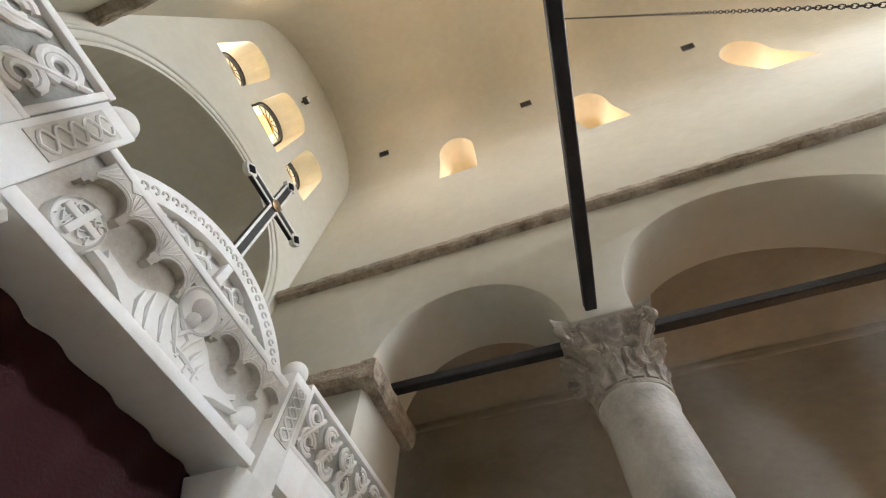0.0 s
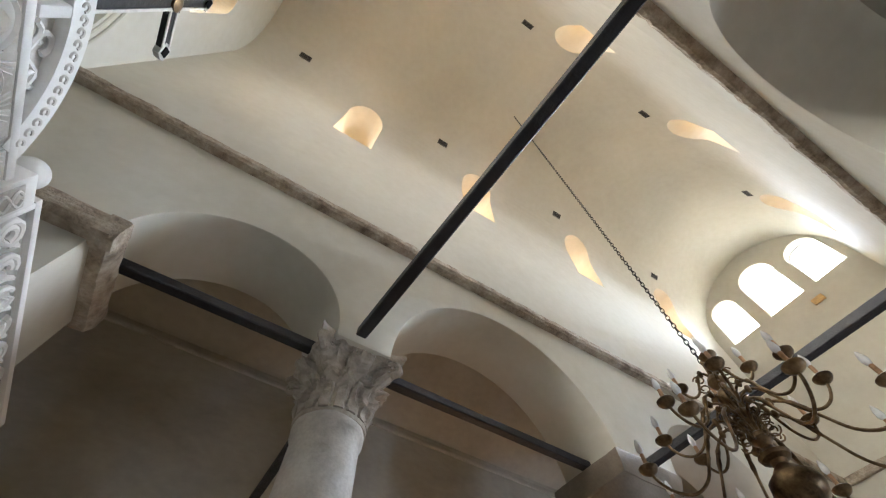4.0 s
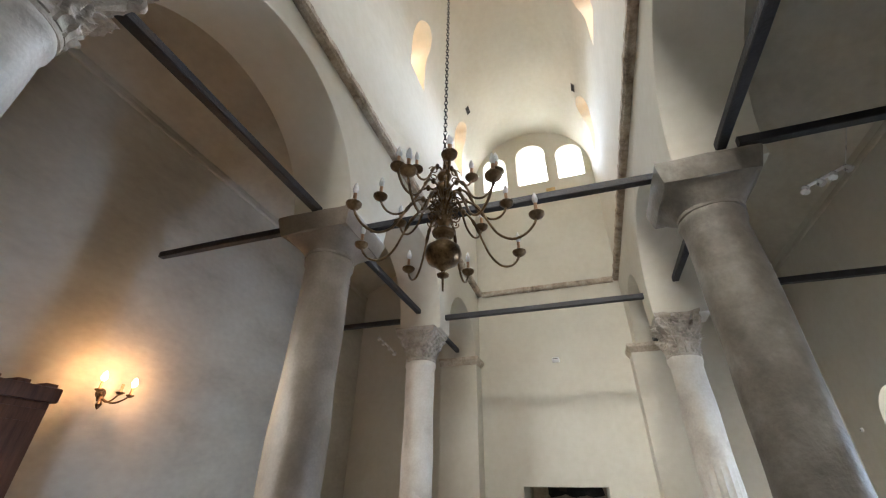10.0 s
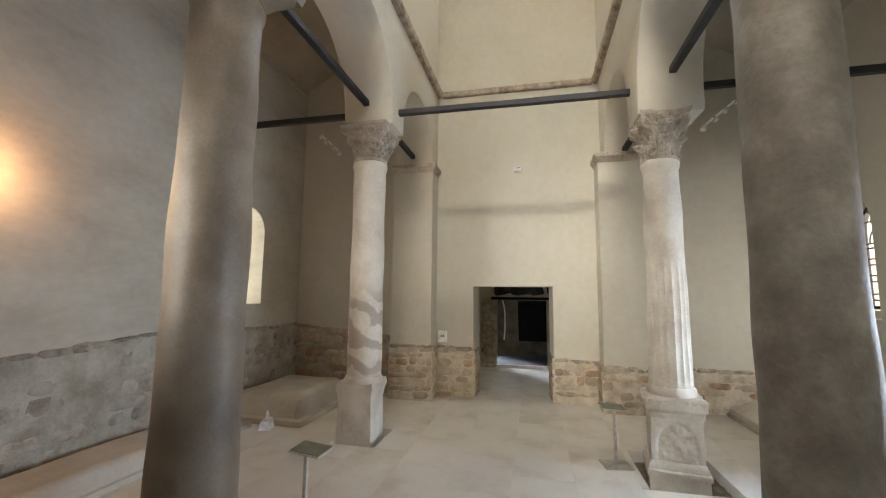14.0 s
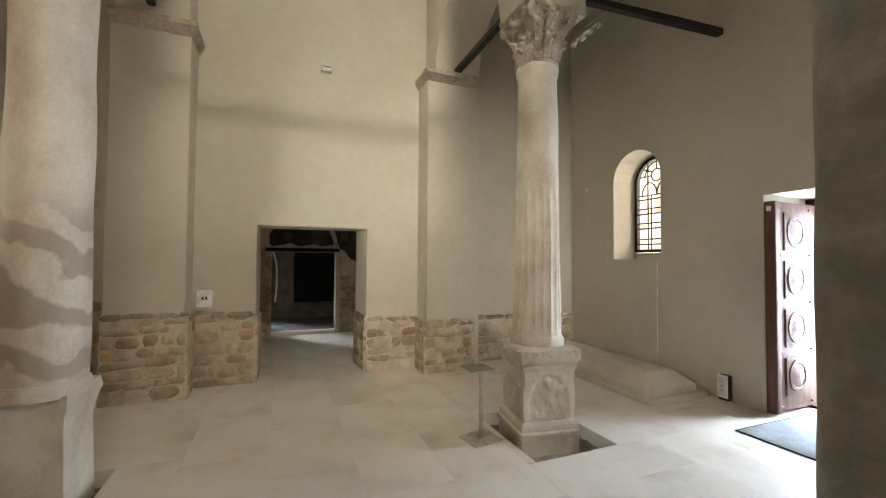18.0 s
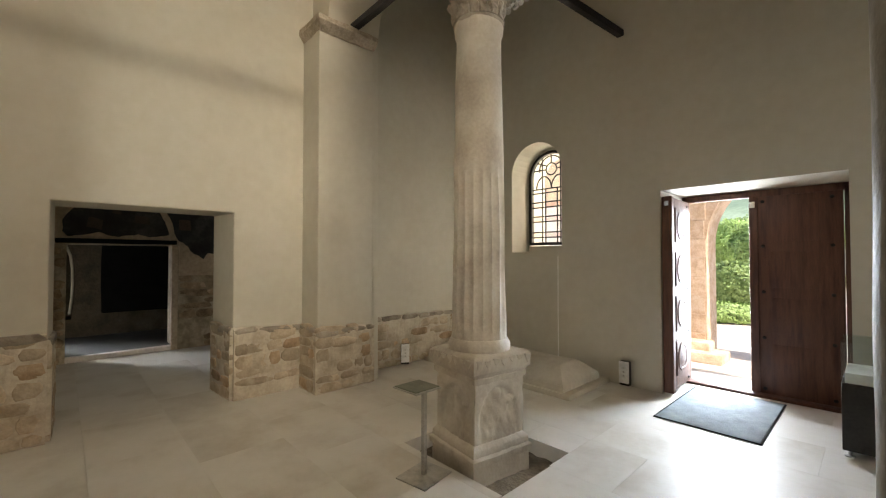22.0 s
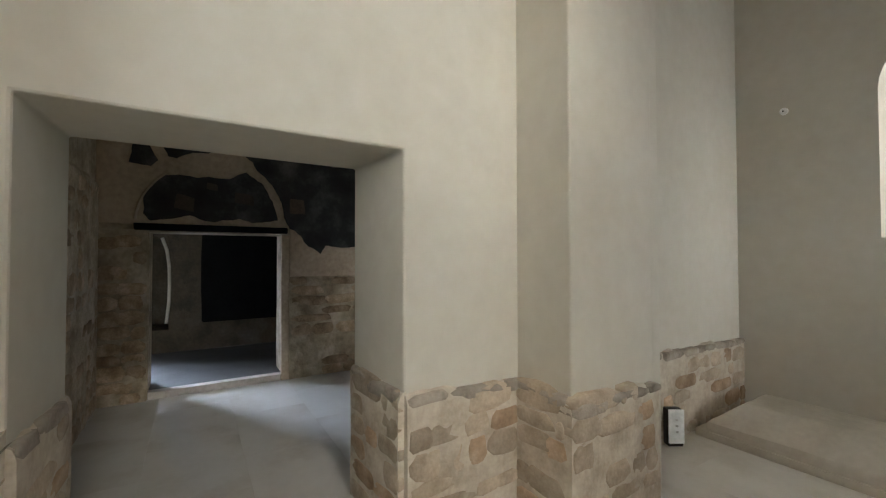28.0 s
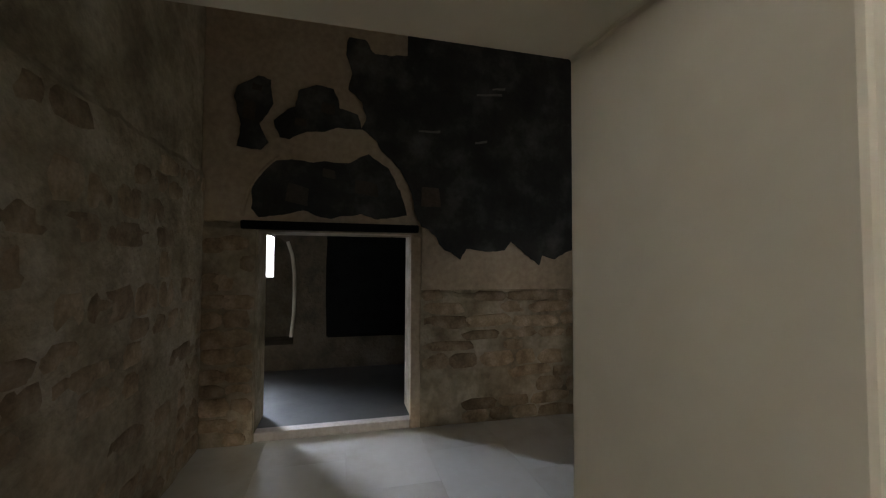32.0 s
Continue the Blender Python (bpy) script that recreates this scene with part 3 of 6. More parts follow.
# The cutter at y 2.25 to 2.98 is a supposed doorway, out of view.
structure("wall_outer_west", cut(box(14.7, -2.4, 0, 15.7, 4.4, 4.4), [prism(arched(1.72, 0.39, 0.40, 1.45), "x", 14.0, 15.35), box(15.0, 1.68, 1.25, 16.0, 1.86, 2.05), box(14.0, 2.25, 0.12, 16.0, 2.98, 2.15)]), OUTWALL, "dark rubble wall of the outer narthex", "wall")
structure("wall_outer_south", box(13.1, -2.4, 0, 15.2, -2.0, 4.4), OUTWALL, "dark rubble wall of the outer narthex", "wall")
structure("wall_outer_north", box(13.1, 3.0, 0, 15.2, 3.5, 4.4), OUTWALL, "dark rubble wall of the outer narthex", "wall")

# outside
structure("ground", box(-300, -400, -0.6, 300, 400, -0.32), GRASS, "garden ground reaching to the horizon", "ground")
structure("pavement", box(-8.0, -38, -0.32, 22, AS - 0.84, -0.05), PAVE, "pale paved forecourt in front of the door", "pavement")

# ---- columns ----
def leaf_mesh(name, w, h, lean, curl, seed):
    """One acanthus leaf: rises along the bell, bends over at the tip; its foot is at the origin and it leans to +x."""
    bm = bmesh.new()
    nu, nv = 10, 8
    grids = []
    for side in (0, 1):
        g = []
        for i in range(nv + 1):
            t = i / nv
            wid = w * (0.75 + 0.45 * math.sin(math.pi * min(t * 1.1, 1)) - 0.75 * max(0, t - 0.6)) * (1 + 0.16 * math.cos(t * 22))
            x = lean * t ** 1.4 + curl * max(0, t - 0.62) * 2.2
            z = h * (t - 1.25 * max(0, t - 0.72) ** 1.5 * 1.6)
            row = []
            for k in range(nu + 1):
                u = k / nu * 2 - 1
                rib = 0.010 * math.cos(u * 3 * math.pi) + 0.022 * (1 - abs(u)) - 0.03 * u * u
                row.append(bm.verts.new((x + rib - side * 0.035, u * wid / 2, z)))
            g.append(row)
        grids.append(g)
    for s, g in enumerate(grids):
        for i in range(nv):
            for k in range(nu):
                f = (g[i][k], g[i][k + 1], g[i + 1][k + 1], g[i + 1][k])
                bm.faces.new(f if s == 0 else tuple(reversed(f)))
    a, b = grids
    for i in range(nv):
        bm.faces.new((a[i][0], a[i + 1][0], b[i + 1][0], b[i][0]))
        bm.faces.new((a[i + 1][nu], a[i][nu], b[i][nu], b[i + 1][nu]))
    for k in range(nu):
        bm.faces.new((a[nv][k], a[nv][k + 1], b[nv][k + 1], b[nv][k]))
        bm.faces.new((a[0][k + 1], a[0][k], b[0][k], b[0][k + 1]))
    roughen(bm, 0.018, 10, seed)
    bmesh.ops.recalc_face_normals(bm, faces=bm.faces)
    me = bpy.data.meshes.new(name)
    bm.to_mesh(me)
    bm.free()
    me.shade_smooth()
    return me


def square_stack(levels, sub=1):
    """A square body from (half width, height) pairs."""
    bm = bmesh.new()
    ring = None
    for h, z in levels:
        n = 4 * sub
        pts = []
        for i in range(4):
            c0, c1 = [((-1, -1), (1, -1), (1, 1), (-1, 1))[q % 4] for q in (i, i + 1)]
            pts += [((c0[0] + (c1[0] - c0[0]) * k / sub) * h, (c0[1] + (c1[1] - c0[1]) * k / sub) * h) for k in range(sub)]
        nr = [bm.verts.new((x, y, z)) for x, y in pts]
        if ring is None:
            bm.faces.new(list(reversed(nr)))
        else:
            for i in range(n):
                bm.faces.new((ring[i], ring[(i + 1) % n], nr[(i + 1) % n], nr[i]))
        ring = nr
    bm.faces.new(ring)
    return bm


def round_to_square(r, half, z0, z1, n=10, seg=32, power=1.6):
    """A bell that is round below and square above."""
    bm = bmesh.new()
    ring = None
    for k in range(n + 1):
        f = k / n
        nr = []
        for i in range(seg):
            a = 2 * math.pi * (i + 0.5) / seg
            c, s = math.cos(a), math.sin(a)
            q = half / max(abs(c), abs(s))
            rr = r + (q - r) * f ** power
            nr.append(bm.verts.new((rr * c, rr * s, z0 + (z1 - z0) * f)))
        if ring is None:
            bm.faces.new(list(reversed(nr)))
        else:
            for i in range(seg):
                bm.faces.new((ring[i], ring[(i + 1) % seg], nr[(i + 1) % seg], nr[i]))
        ring = nr
    bm.faces.new(ring)
    return bm


def child(name, me, material, parent, m):
    ob = new(name, me)
    if not me.materials:
        me.materials.append(material)
    ob.parent = parent
    ob.matrix_basis = m
    return ob


def eroded_bell(z0, z1, r, half, seed, n=160, m=56):
    """A weathered bell: two rows of overlapping leaves that swell outwards to four corners."""
    bm = bmesh.new()
    ring = None
    h = z1 - z0
    for j in range(m + 1):
        f = j / m
        nr = []
        for i in range(n):
            a = 2 * math.pi * i / n
            corner = abs(math.sin(2 * a)) ** 1.5
            rr = r * (0.93 + 0.10 * f) + (half * (1.0 + 0.30 * corner) - r * 1.10) * max(0.0, f - 0.30) ** 1.7 * 1.55
            for row, (top, cnt, ph, out) in enumerate(((0.46, 8, 0.0, 0.050), (0.82, 8, 0.5, 0.055))):
                u = ((a * cnt / (2 * math.pi) + ph) % 1.0) * 2 - 1
                rag = 0.12 * noise.noise((u * 4 + seed, f * 7, row + seed))
                if f < top + rag * 0.7 and abs(u) < 0.86 - 0.4 * max(0.0, f / top - 0.6) + rag:
                    lip = max(0.0, (f - top * 0.55) / (top * 0.45))
                    rr += out * (0.45 + 1.1 * lip ** 1.3) * (1 - 0.3 * abs(u))
            if f > 0.80:
                rr -= 0.030 * (1 - corner) * (f - 0.80) / 0.20
            v = Vector((rr * math.cos(a), rr * math.sin(a), z0 + h * f))
            big = noise.noise(Vector((v.x * 6.5, v.y * 6.5, v.z * 4.5)) + Vector((seed, 0, 0)))
            fine = noise.noise(v * 14 + Vector((0, seed, 0)))
            keep = min(1.0, f * 6)
            v += Vector((math.cos(a), math.sin(a), 0)) * keep * (0.062 * (0.30 - abs(big) * 1.9) + 0.030 * (0.3 - abs(fine) * 1.7))
            nr.append(bm.verts.new(v))
        if ring is None:
            bm.faces.new(list(reversed(nr)))
        else:
            for i in range(n):
                bm.faces.new((ring[i], ring[(i + 1) % n], nr[(i + 1) % n], nr[i]))
        ring = nr
    bm.faces.new(ring)
    return bm


def leaf_capital(col, z0, z1, r, half, material, seed):
    cap = part("capital", eroded_bell(z0 + 0.02, z1 - 0.06, r, half, seed), material, col)
    h = z1 - z0
    part("necking", lathe([(r, z0 - 0.03), (r * 1.09, z0 - 0.015), (r * 1.10, z0 + 0.015), (r, z0 + 0.035)], 36, wobble=0.012, seed=seed), material, cap)
    tongue = leaf_mesh("leaf", r * 0.80, h * 0.52, 0.060, 0.095, seed)
    for k in range(4):
        child("leaf", tongue, material, cap, pose(0, 0, z0 + 0.40 * h, 0, 0, 45 + 90 * k) @ pose(r * 1.08, 0, 0))
        bm = bmesh.new()
        path = []
        for i in range(22):
            a = i / 21 * 2.3 * math.pi
            rad = 0.050 * (1 - 0.72 * i / 21)
            path.append((half * 1.20 - 0.02 + rad * math.sin(a), 0, z1 - 0.125 + rad * math.cos(a)))
        path = [(r * 1.10, 0, z0 + 0.52 * h), (half * 1.00, 0, z0 + 0.70 * h)] + path
        add_tube(bm, path, [0.035, 0.048] + [0.036 - 0.0008 * i for i in range(22)], 7)
        ob = part("volute", roughen(bm, 0.018, 11, seed + k), material, cap)
        ob.matrix_basis = pose(0, 0, 0, 0, 0, 45 + 90 * k)
    bm = bmesh.new()
    n = 16
    ring = []
    for side in range(4):
        for i in range(n):
            u = i / n * 2 - 1
            d = half * (1.0 - 0.24 * (1 - u * u))
            p = Vector((d, u * half, 0))
            p.rotate(Euler((0, 0, side * math.pi / 2)))
            ring.append(p)
    levels = [[bm.verts.new((p.x * f, p.y * f, z1 - dz)) for p in ring] for f, dz in ((0.90, 0.10), (0.97, 0.07), (0.97, 0.055), (1.01, 0.04), (1.01, 0.0))]
    m = len(ring)
    for a, b in zip(levels, levels[1:]):
        for i in range(m):
            bm.faces.new((a[i], a[(i + 1) % m], b[(i + 1) % m], b[i]))
    bm.faces.new(list(reversed(levels[0])))
    bm.faces.new(levels[-1])
    part("abacus", roughen(bm, 0.022, 8, seed), material, cap)
    for k in range(4):
        bm = bmesh.new()
        bmesh.ops.create_icosphere(bm, subdivisions=2, radius=0.052, matrix=Matrix.Diagonal((0.7, 1.15, 0.9, 1)))
        ob = part("boss", roughen(bm, 0.02, 12, seed + k), material, cap)
        ob.matrix_basis = pose(0, 0, 0, 0, 0, 90 * k) @ pose(half * 0.79, 0, z1 - 0.055)


def basket_capital(col, z0, z1, r, half, material):
    bm = round_to_square(r * 1.0, half, z0 + 0.03, z1 - 0.05, 26, 112, 1.1)
    bmesh.ops.recalc_face_normals(bm, faces=bm.faces)
    bm.normal_update()
    for v in bm.verts:
        f = (v.co.z - z0) / (z1 - z0)
        if 0.12 < f < 0.86:
            a = math.atan2(v.co.y, v.co.x)
            d = math.sin(a * 14) * math.sin(f * 26 + 1.6 * math.sin(a * 4)) + 0.7 * noise.noise((a * 6, f * 9, 3.0))
            v.co += Vector((math.cos(a), math.sin(a), 0)) * (0.016 * (1 if d > 0.05 else -1.1))
    cap = part("capital", bm, material, col, smooth=False)
    part("abacus", square_stack([(half * 0.97, z1 - 0.06), (half * 1.03, z1 - 0.035), (half * 1.03, z1)]), material, cap, smooth=False)
    part("necking", lathe([(r, z0 - 0.01), (r * 1.1, z0 + 0.01), (r * 1.1, z0 + 0.035), (r * 0.98, z0 + 0.05)], 32), material, cap)


def block_capital(col, z0, z1, r, half, material, seed):
    cap = part("capital", roughen(round_to_square(r * 1.02, half * 0.93, z0, z0 + (z1 - z0) * 0.52, 8, 40, 1.3), 0.012, 5, seed), material, col)
    bm = square_stack([(half * 0.95, z0 + (z1 - z0) * 0.50), (half * 0.98, z0 + (z1 - z0) * 0.60), (half * 1.05, z1 - 0.03), (half * 1.04, z1)], 6)
    part("abacus", roughen(bm, 0.016, 4, seed + 1), material, cap)
    part("necking", lathe([(r, z0 - 0.015), (r * 1.09, z0), (r * 1.09, z0 + 0.03), (r, z0 + 0.05)], 40, wobble=0.01, seed=seed), material, cap)


def column(x, y, r0, r1, z0, z1, ztop, half, material, label, kind, ribs=False):
    c = thing("column", (x, y, 0), label, "column", "arcade columns")
    prof = [(r0 * 1.12, z0), (r0 * 1.12, z0 + 0.05), (r0 * 1.02, z0 + 0.09)] + [(r0 + (r1 - r0) * k / 48, z0 + 0.09 + (z1 - z0 - 0.2) * k / 48) for k in range(49)] + [(r1 * 1.08, z1 - 0.07), (r1 * 1.09, z1 - 0.03), (r1 * 1.05, z1)]
    bm = bmesh.new()
    add_lathe(bm, prof, 108 if ribs else 48, wobble=0.014, seed=x * 3 + y)
    if ribs:
        for v in bm.verts:
            rise = min(1.0, max(0.0, (v.co.z - z0 - 0.10) / 0.10)) * min(1.0, max(0.0, (z0 + 1.42 - v.co.z) / 0.06))
            a = math.atan2(v.co.y, v.co.x)
            k = 1 - 0.075 * rise * abs(math.sin(a * 9)) ** 0.8
            v.co.x, v.co.y = v.co.x * k, v.co.y * k
    part("shaft", bm, material, c)
    if kind == "leaf":
        leaf_capital(c, z1, ztop, r1, half, OLDCAP, x + y)
    elif kind == "basket":
        basket_capital(c, z1, ztop, r1, half, OLDCAP)
    else:
        block_capital(c, z1, ztop, r1, half, material, x + y)
    return c


BROWNMARBLE = mat("brown_stained_marble", (0.195, 0.155, 0.112), 0.55, dark=(0.10, 0.075, 0.050), light=(0.31, 0.265, 0.212), scale=1.3, fine=45, bump=0.12, amount=0.8, grit=0.2)
OLDCAP = mat("carved_old_marble", (0.39, 0.345, 0.285), 0.75, dark=(0.20, 0.165, 0.13), light=(0.52, 0.475, 0.41), scale=6, fine=45, bump=0.35, amount=0.8, grit=0.25)
CAPMARBLE = mat("weathered_marble", (0.50, 0.47, 0.42), 0.6, dark=(0.30, 0.27, 0.23), light=(0.62, 0.59, 0.54), scale=2.4, fine=45, bump=0.15, amount=0.7, grit=0.2)
column(1.38, 2.59, 0.235, 0.215, 0, 3.76, 4.33, 0.335, CAPMARBLE, "weathered grey marble column with an acanthus capital", "leaf")
column(4.26, 2.65, 0.275, 0.235, 0, 3.98, 4.37, 0.40, BROWNMARBLE, "smooth dark-footed grey marble column with a plain block capital", "block")
north_b = column(7.05, 2.665, 0.222, 0.212, 0.70, 3.64, 4.14, 0.32, VEINMARBLE, "veined pale marble column with a pierced basket capital on a plain plinth", "basket")
column(1.58, -1.03, 0.235, 0.215, 0, 3.76, 4.33, 0.335, CAPMARBLE, "weathered grey marble column with an acanthus capital", "leaf")
column(4.456, -0.985, 0.262, 0.235, 0, 3.92, 4.32, 0.375, GREYMARBLE, "smooth grey marble column with a plain block capital", "block")
south_b = column(6.90, -1.0, 0.218, 0.185, 0.80, 3.40, 3.95, 0.265, PALEMARBLE, "ribbed pale marble column with an acanthus capital on a carved plinth", "leaf", True)

# plinth of the veined column: a plain block, narrower above, chipped
bm = square_stack([(0.235, -0.14), (0.235, 0.1), (0.225, 0.3), (0.22, 0.46), (0.235, 0.58), (0.255, 0.64), (0.245, 0.715)], 8)
part("plinth", roughen(bm, 0.016, 4, 2.0), PALEMARBLE, north_b).location = (0.05, 0.05, 0)

# plinth of the ribbed column: mouldings and four worn reliefs under arches
def relief(seed):
    """A face towards +x with a worn figure in a sunk arched field."""
    bm = bmesh.new()
    nu, nz, half = 44, 36, 0.284
    g = []
    for j in range(nz + 1):
        z = 0.165 + 0.455 * j / nz
        row = []
        for i in range(nu + 1):
            u = -half + 2 * half * i / nu
            q = noise.noise((u * 8 + seed, z * 8, seed))
            q2 = noise.noise((u * 24 + seed, z * 24, seed * 2))
            reach = math.hypot(u, max(0.0, z - 0.345)) + 0.018 * q
            inside = 1 / (1 + math.exp((reach - 0.215) / 0.006))
            sunk = 0.040 * inside * min(1.0, max(0.0, (z - 0.20) / 0.16))
            body = (u - 0.03 + 0.02 * q) ** 2 / 0.0065 + (z - 0.40) ** 2 / 0.012
            head = (u + 0.012) ** 2 / 0.0016 + (z - 0.505) ** 2 / 0.0016
            arm = (u - 0.13) ** 2 / 0.0022 + (z - 0.44 - 0.3 * (u - 0.13)) ** 2 / 0.0009
            lump = max(0.030 * math.exp(-body ** 2), 0.044 * math.exp(-head ** 2), 0.040 * math.exp(-arm ** 2))
            d = -sunk + lump * inside + (0.010 * q + 0.008 * q2) * (0.35 + 0.65 * inside)
            corner = min(1.0, (half - abs(u)) / 0.02)
            chip = 0.030 * max(0.0, noise.noise((z * 11, seed, 4.0)) - 0.15) * (1 - corner)
            row.append(bm.verts.new((half + d * corner - chip, u * (1 - 0.05 * (1 - corner) * max(0.0, q)), z)))
        g.append(row)
    for j in range(nz):
        for i in range(nu):
            bm.faces.new((g[j][i], g[j][i + 1], g[j + 1][i + 1], g[j + 1][i]))
    return bm


bm = square_stack([(0.318, -0.14), (0.318, 0.018), (0.338, 0.022), (0.340, 0.07), (0.334, 0.077), (0.318, 0.085), (0.316, 0.125), (0.308, 0.135), (0.275, 0.17), (0.235, 0.18), (0.235, 0.60), (0.284, 0.612), (0.302, 0.618), (0.304, 0.655), (0.298, 0.662), (0.318, 0.69), (0.332, 0.70), (0.335, 0.79), (0.325, 0.805), (0.29, 0.825)], 14)
plinth = part("plinth", roughen(roughen(bm, 0.008, 4, 5.0), 0.006, 17, 2.0), PALEMARBLE, south_b)
plinth.matrix_basis = pose(0, 0, 0, 0, 0, -9) @ Matrix.Diagonal((0.86, 0.86, 0.97, 1))
for k in range(4):
    ob = part("worn_relief", relief(k * 3.7 + 1), PALEMARBLE, plinth)
    ob.matrix_basis = pose(0, 0, 0, 0, 0, 90 * k)
    for i in range(7):
        u = -0.28 + 0.56 * i / 6
        bm = prism([(u - 0.030, 0.80), (u + 0.030, 0.80), (u + 0.026, 0.775), (u, 0.735 + 0.012 * (i % 3)), (u - 0.024, 0.78)], "x", 0.31, 0.345)
        bmesh.ops.subdivide_edges(bm, edges=bm.edges[:], cuts=2, use_grid_fill=True)
        ob = part("carved_tooth", roughen(bm, 0.016, 14, i + 3 * k), PALEMARBLE, plinth)
        ob.matrix_basis = pose(0, 0, 0, 0, 0, 90 * k)


# ---- tie beams ----
def beam(p, q, s=0.040, label="black painted timber tie beam spanning the nave"):
    bm = bmesh.new()
    p, q = Vector(p), Vector(q)
    d = q - p
    n = 12
    m = Matrix.Translation(p) @ d.to_track_quat("X", "Z").to_matrix().to_4x4()
    ring = None
    for k in range(n + 1):
        x = d.length * k / n
        nr = [bm.verts.new(m @ Vector((x, a * s + 0.006 * noise.noise((x, a, p.x + p.y)), b * s + 0.006 * noise.noise((x, b + 5, p.y))))) for a, b in ((-1, -0.8), (-0.8, -1), (0.8, -1), (1, -0.8), (1, 0.8), (0.8, 1), (-0.8, 1), (-1, 0.8))]
        if ring is None:
            bm.faces.new(list(reversed(nr)))
        else:
            for i in range(8):
                bm.faces.new((ring[i], ring[(i + 1) % 8], nr[(i + 1) % 8], nr[i]))
        ring = nr
    bm.faces.new(ring)
    return tagged(link("tie_beam", bm, IRONBEAM), label, "beam", "tie beams")


for x0, x1 in ((1.33, 1.56), (4.30, 4.34), (7.07, 7.07)):
    beam((x0, YN + 0.1, 4.37), (x1, YS - 0.1, 4.37))
for y in (2.64, -1.13):
    for a, b in ((-0.45, 1.28), (1.5, 4.2), (4.42, 6.92), (7.12, 9.1)):
        beam((a, y, 4.42), (b, y + (0.06 if y < 0 and a > 7 else 0), 4.30 if y < 0 and a > 7 else 4.42), 0.041, "black painted timber tie beam under an arch of the arcade")
for x in (1.40, 4.17, 7.2):
    beam((x, YN + 0.5, 4.45), (x, AN + 0.08, 4.45), 0.041, "black timber tie beam across the north aisle")
    beam((x - 0.06, YS - 0.5, 4.40), (x - (0.42 if x > 7 else 0.1), AS - 0.08, 4.245 if x > 7 else 4.40), 0.041, "black timber tie beam across the south aisle")


# ---- string courses and imposts ----
def ragged(name, p, q, depth, z0, z1, label, seed, side, material=None):
    """A worn ledge along a line from p to q, standing out to the given side."""
    p, q = Vector((*p, 0)), Vector((*q, 0))
    d = (q - p)
    n = max(2, int(d.length / 0.06))
    out = Vector((-d.y, d.x, 0)).normalized() * side
    bm = bmesh.new()
    ring = None
    for k in range(n + 1):
        c = p + d * k / n
        w = depth * (1 + 0.14 * noise.noise((k * 0.23, seed, 0)) + 0.12 * noise.noise((k * 0.9, seed, 4)))
        a = z0 + 0.007 * noise.noise((k * 0.31, seed, 7))
        b = z1 + 0.007 * noise.noise((k * 0.27, seed, 9))
        pts = [(-0.02, a), (w * 0.75, a + 0.005), (w, a + (b - a) * 0.3), (w * 1.02, b - 0.02), (w * 0.9, b), (-0.02, b)]
        nr = [bm.verts.new((c.x + out.x * o, c.y + out.y * o, z)) for o, z in pts]
        if ring is None:
            bm.faces.new(list(reversed(nr)))
        else:
            for i in range(6):
                bm.faces.new((ring[i], ring[(i + 1) % 6], nr[(i + 1) % 6], nr[i]))
        ring = nr
    bm.faces.new(ring)
    return structure(name, bm, material or CORNICE, label, "cornice")


ragged("cornice", (XE, YN), (XW, YN), 0.10, 5.735, 5.855, "weathered brownish stone string course along the nave", 1, -1)
ragged("cornice", (XE, YS), (XW, YS), 0.10, 5.735, 5.855, "weathered brownish stone string course along the nave", 2, 1)
ragged("cornice", (XW, YS + 0.11), (XW, YN - 0.11), 0.075, 5.715, 5.825, "weathered brownish stone string course across the end wall", 3, 1)
ragged("trim", (-0.80, YN), (-0.24, YN), 0.10, 4.12, 4.30, "chipped stone impost on the end pier of the arcade", 4, -1)
ragged("trim", (-0.345, YN - 0.10), (-0.345, YN + 0.74), 0.10, 4.12, 4.30, "chipped stone impost on the end pier of the arcade", 5, -1)
ragged("trim", (2.0, AN), (XW, AN), 0.03, 6.02, 6.09, "rough broken plaster ledge below the aisle ceiling", 6, -1, BENCHP)
ragged("trim", (2.0, AS), (XW, AS), 0.03, 5.50, 5.58, "rough broken plaster ledge below the aisle ceiling", 7, 1, BENCHP)
ragged("trim", (XE, AN), (2.0, AN), 0.03, 6.02, 6.09, "rough broken plaster ledge below the aisle ceiling", 8, -1, BENCHP)

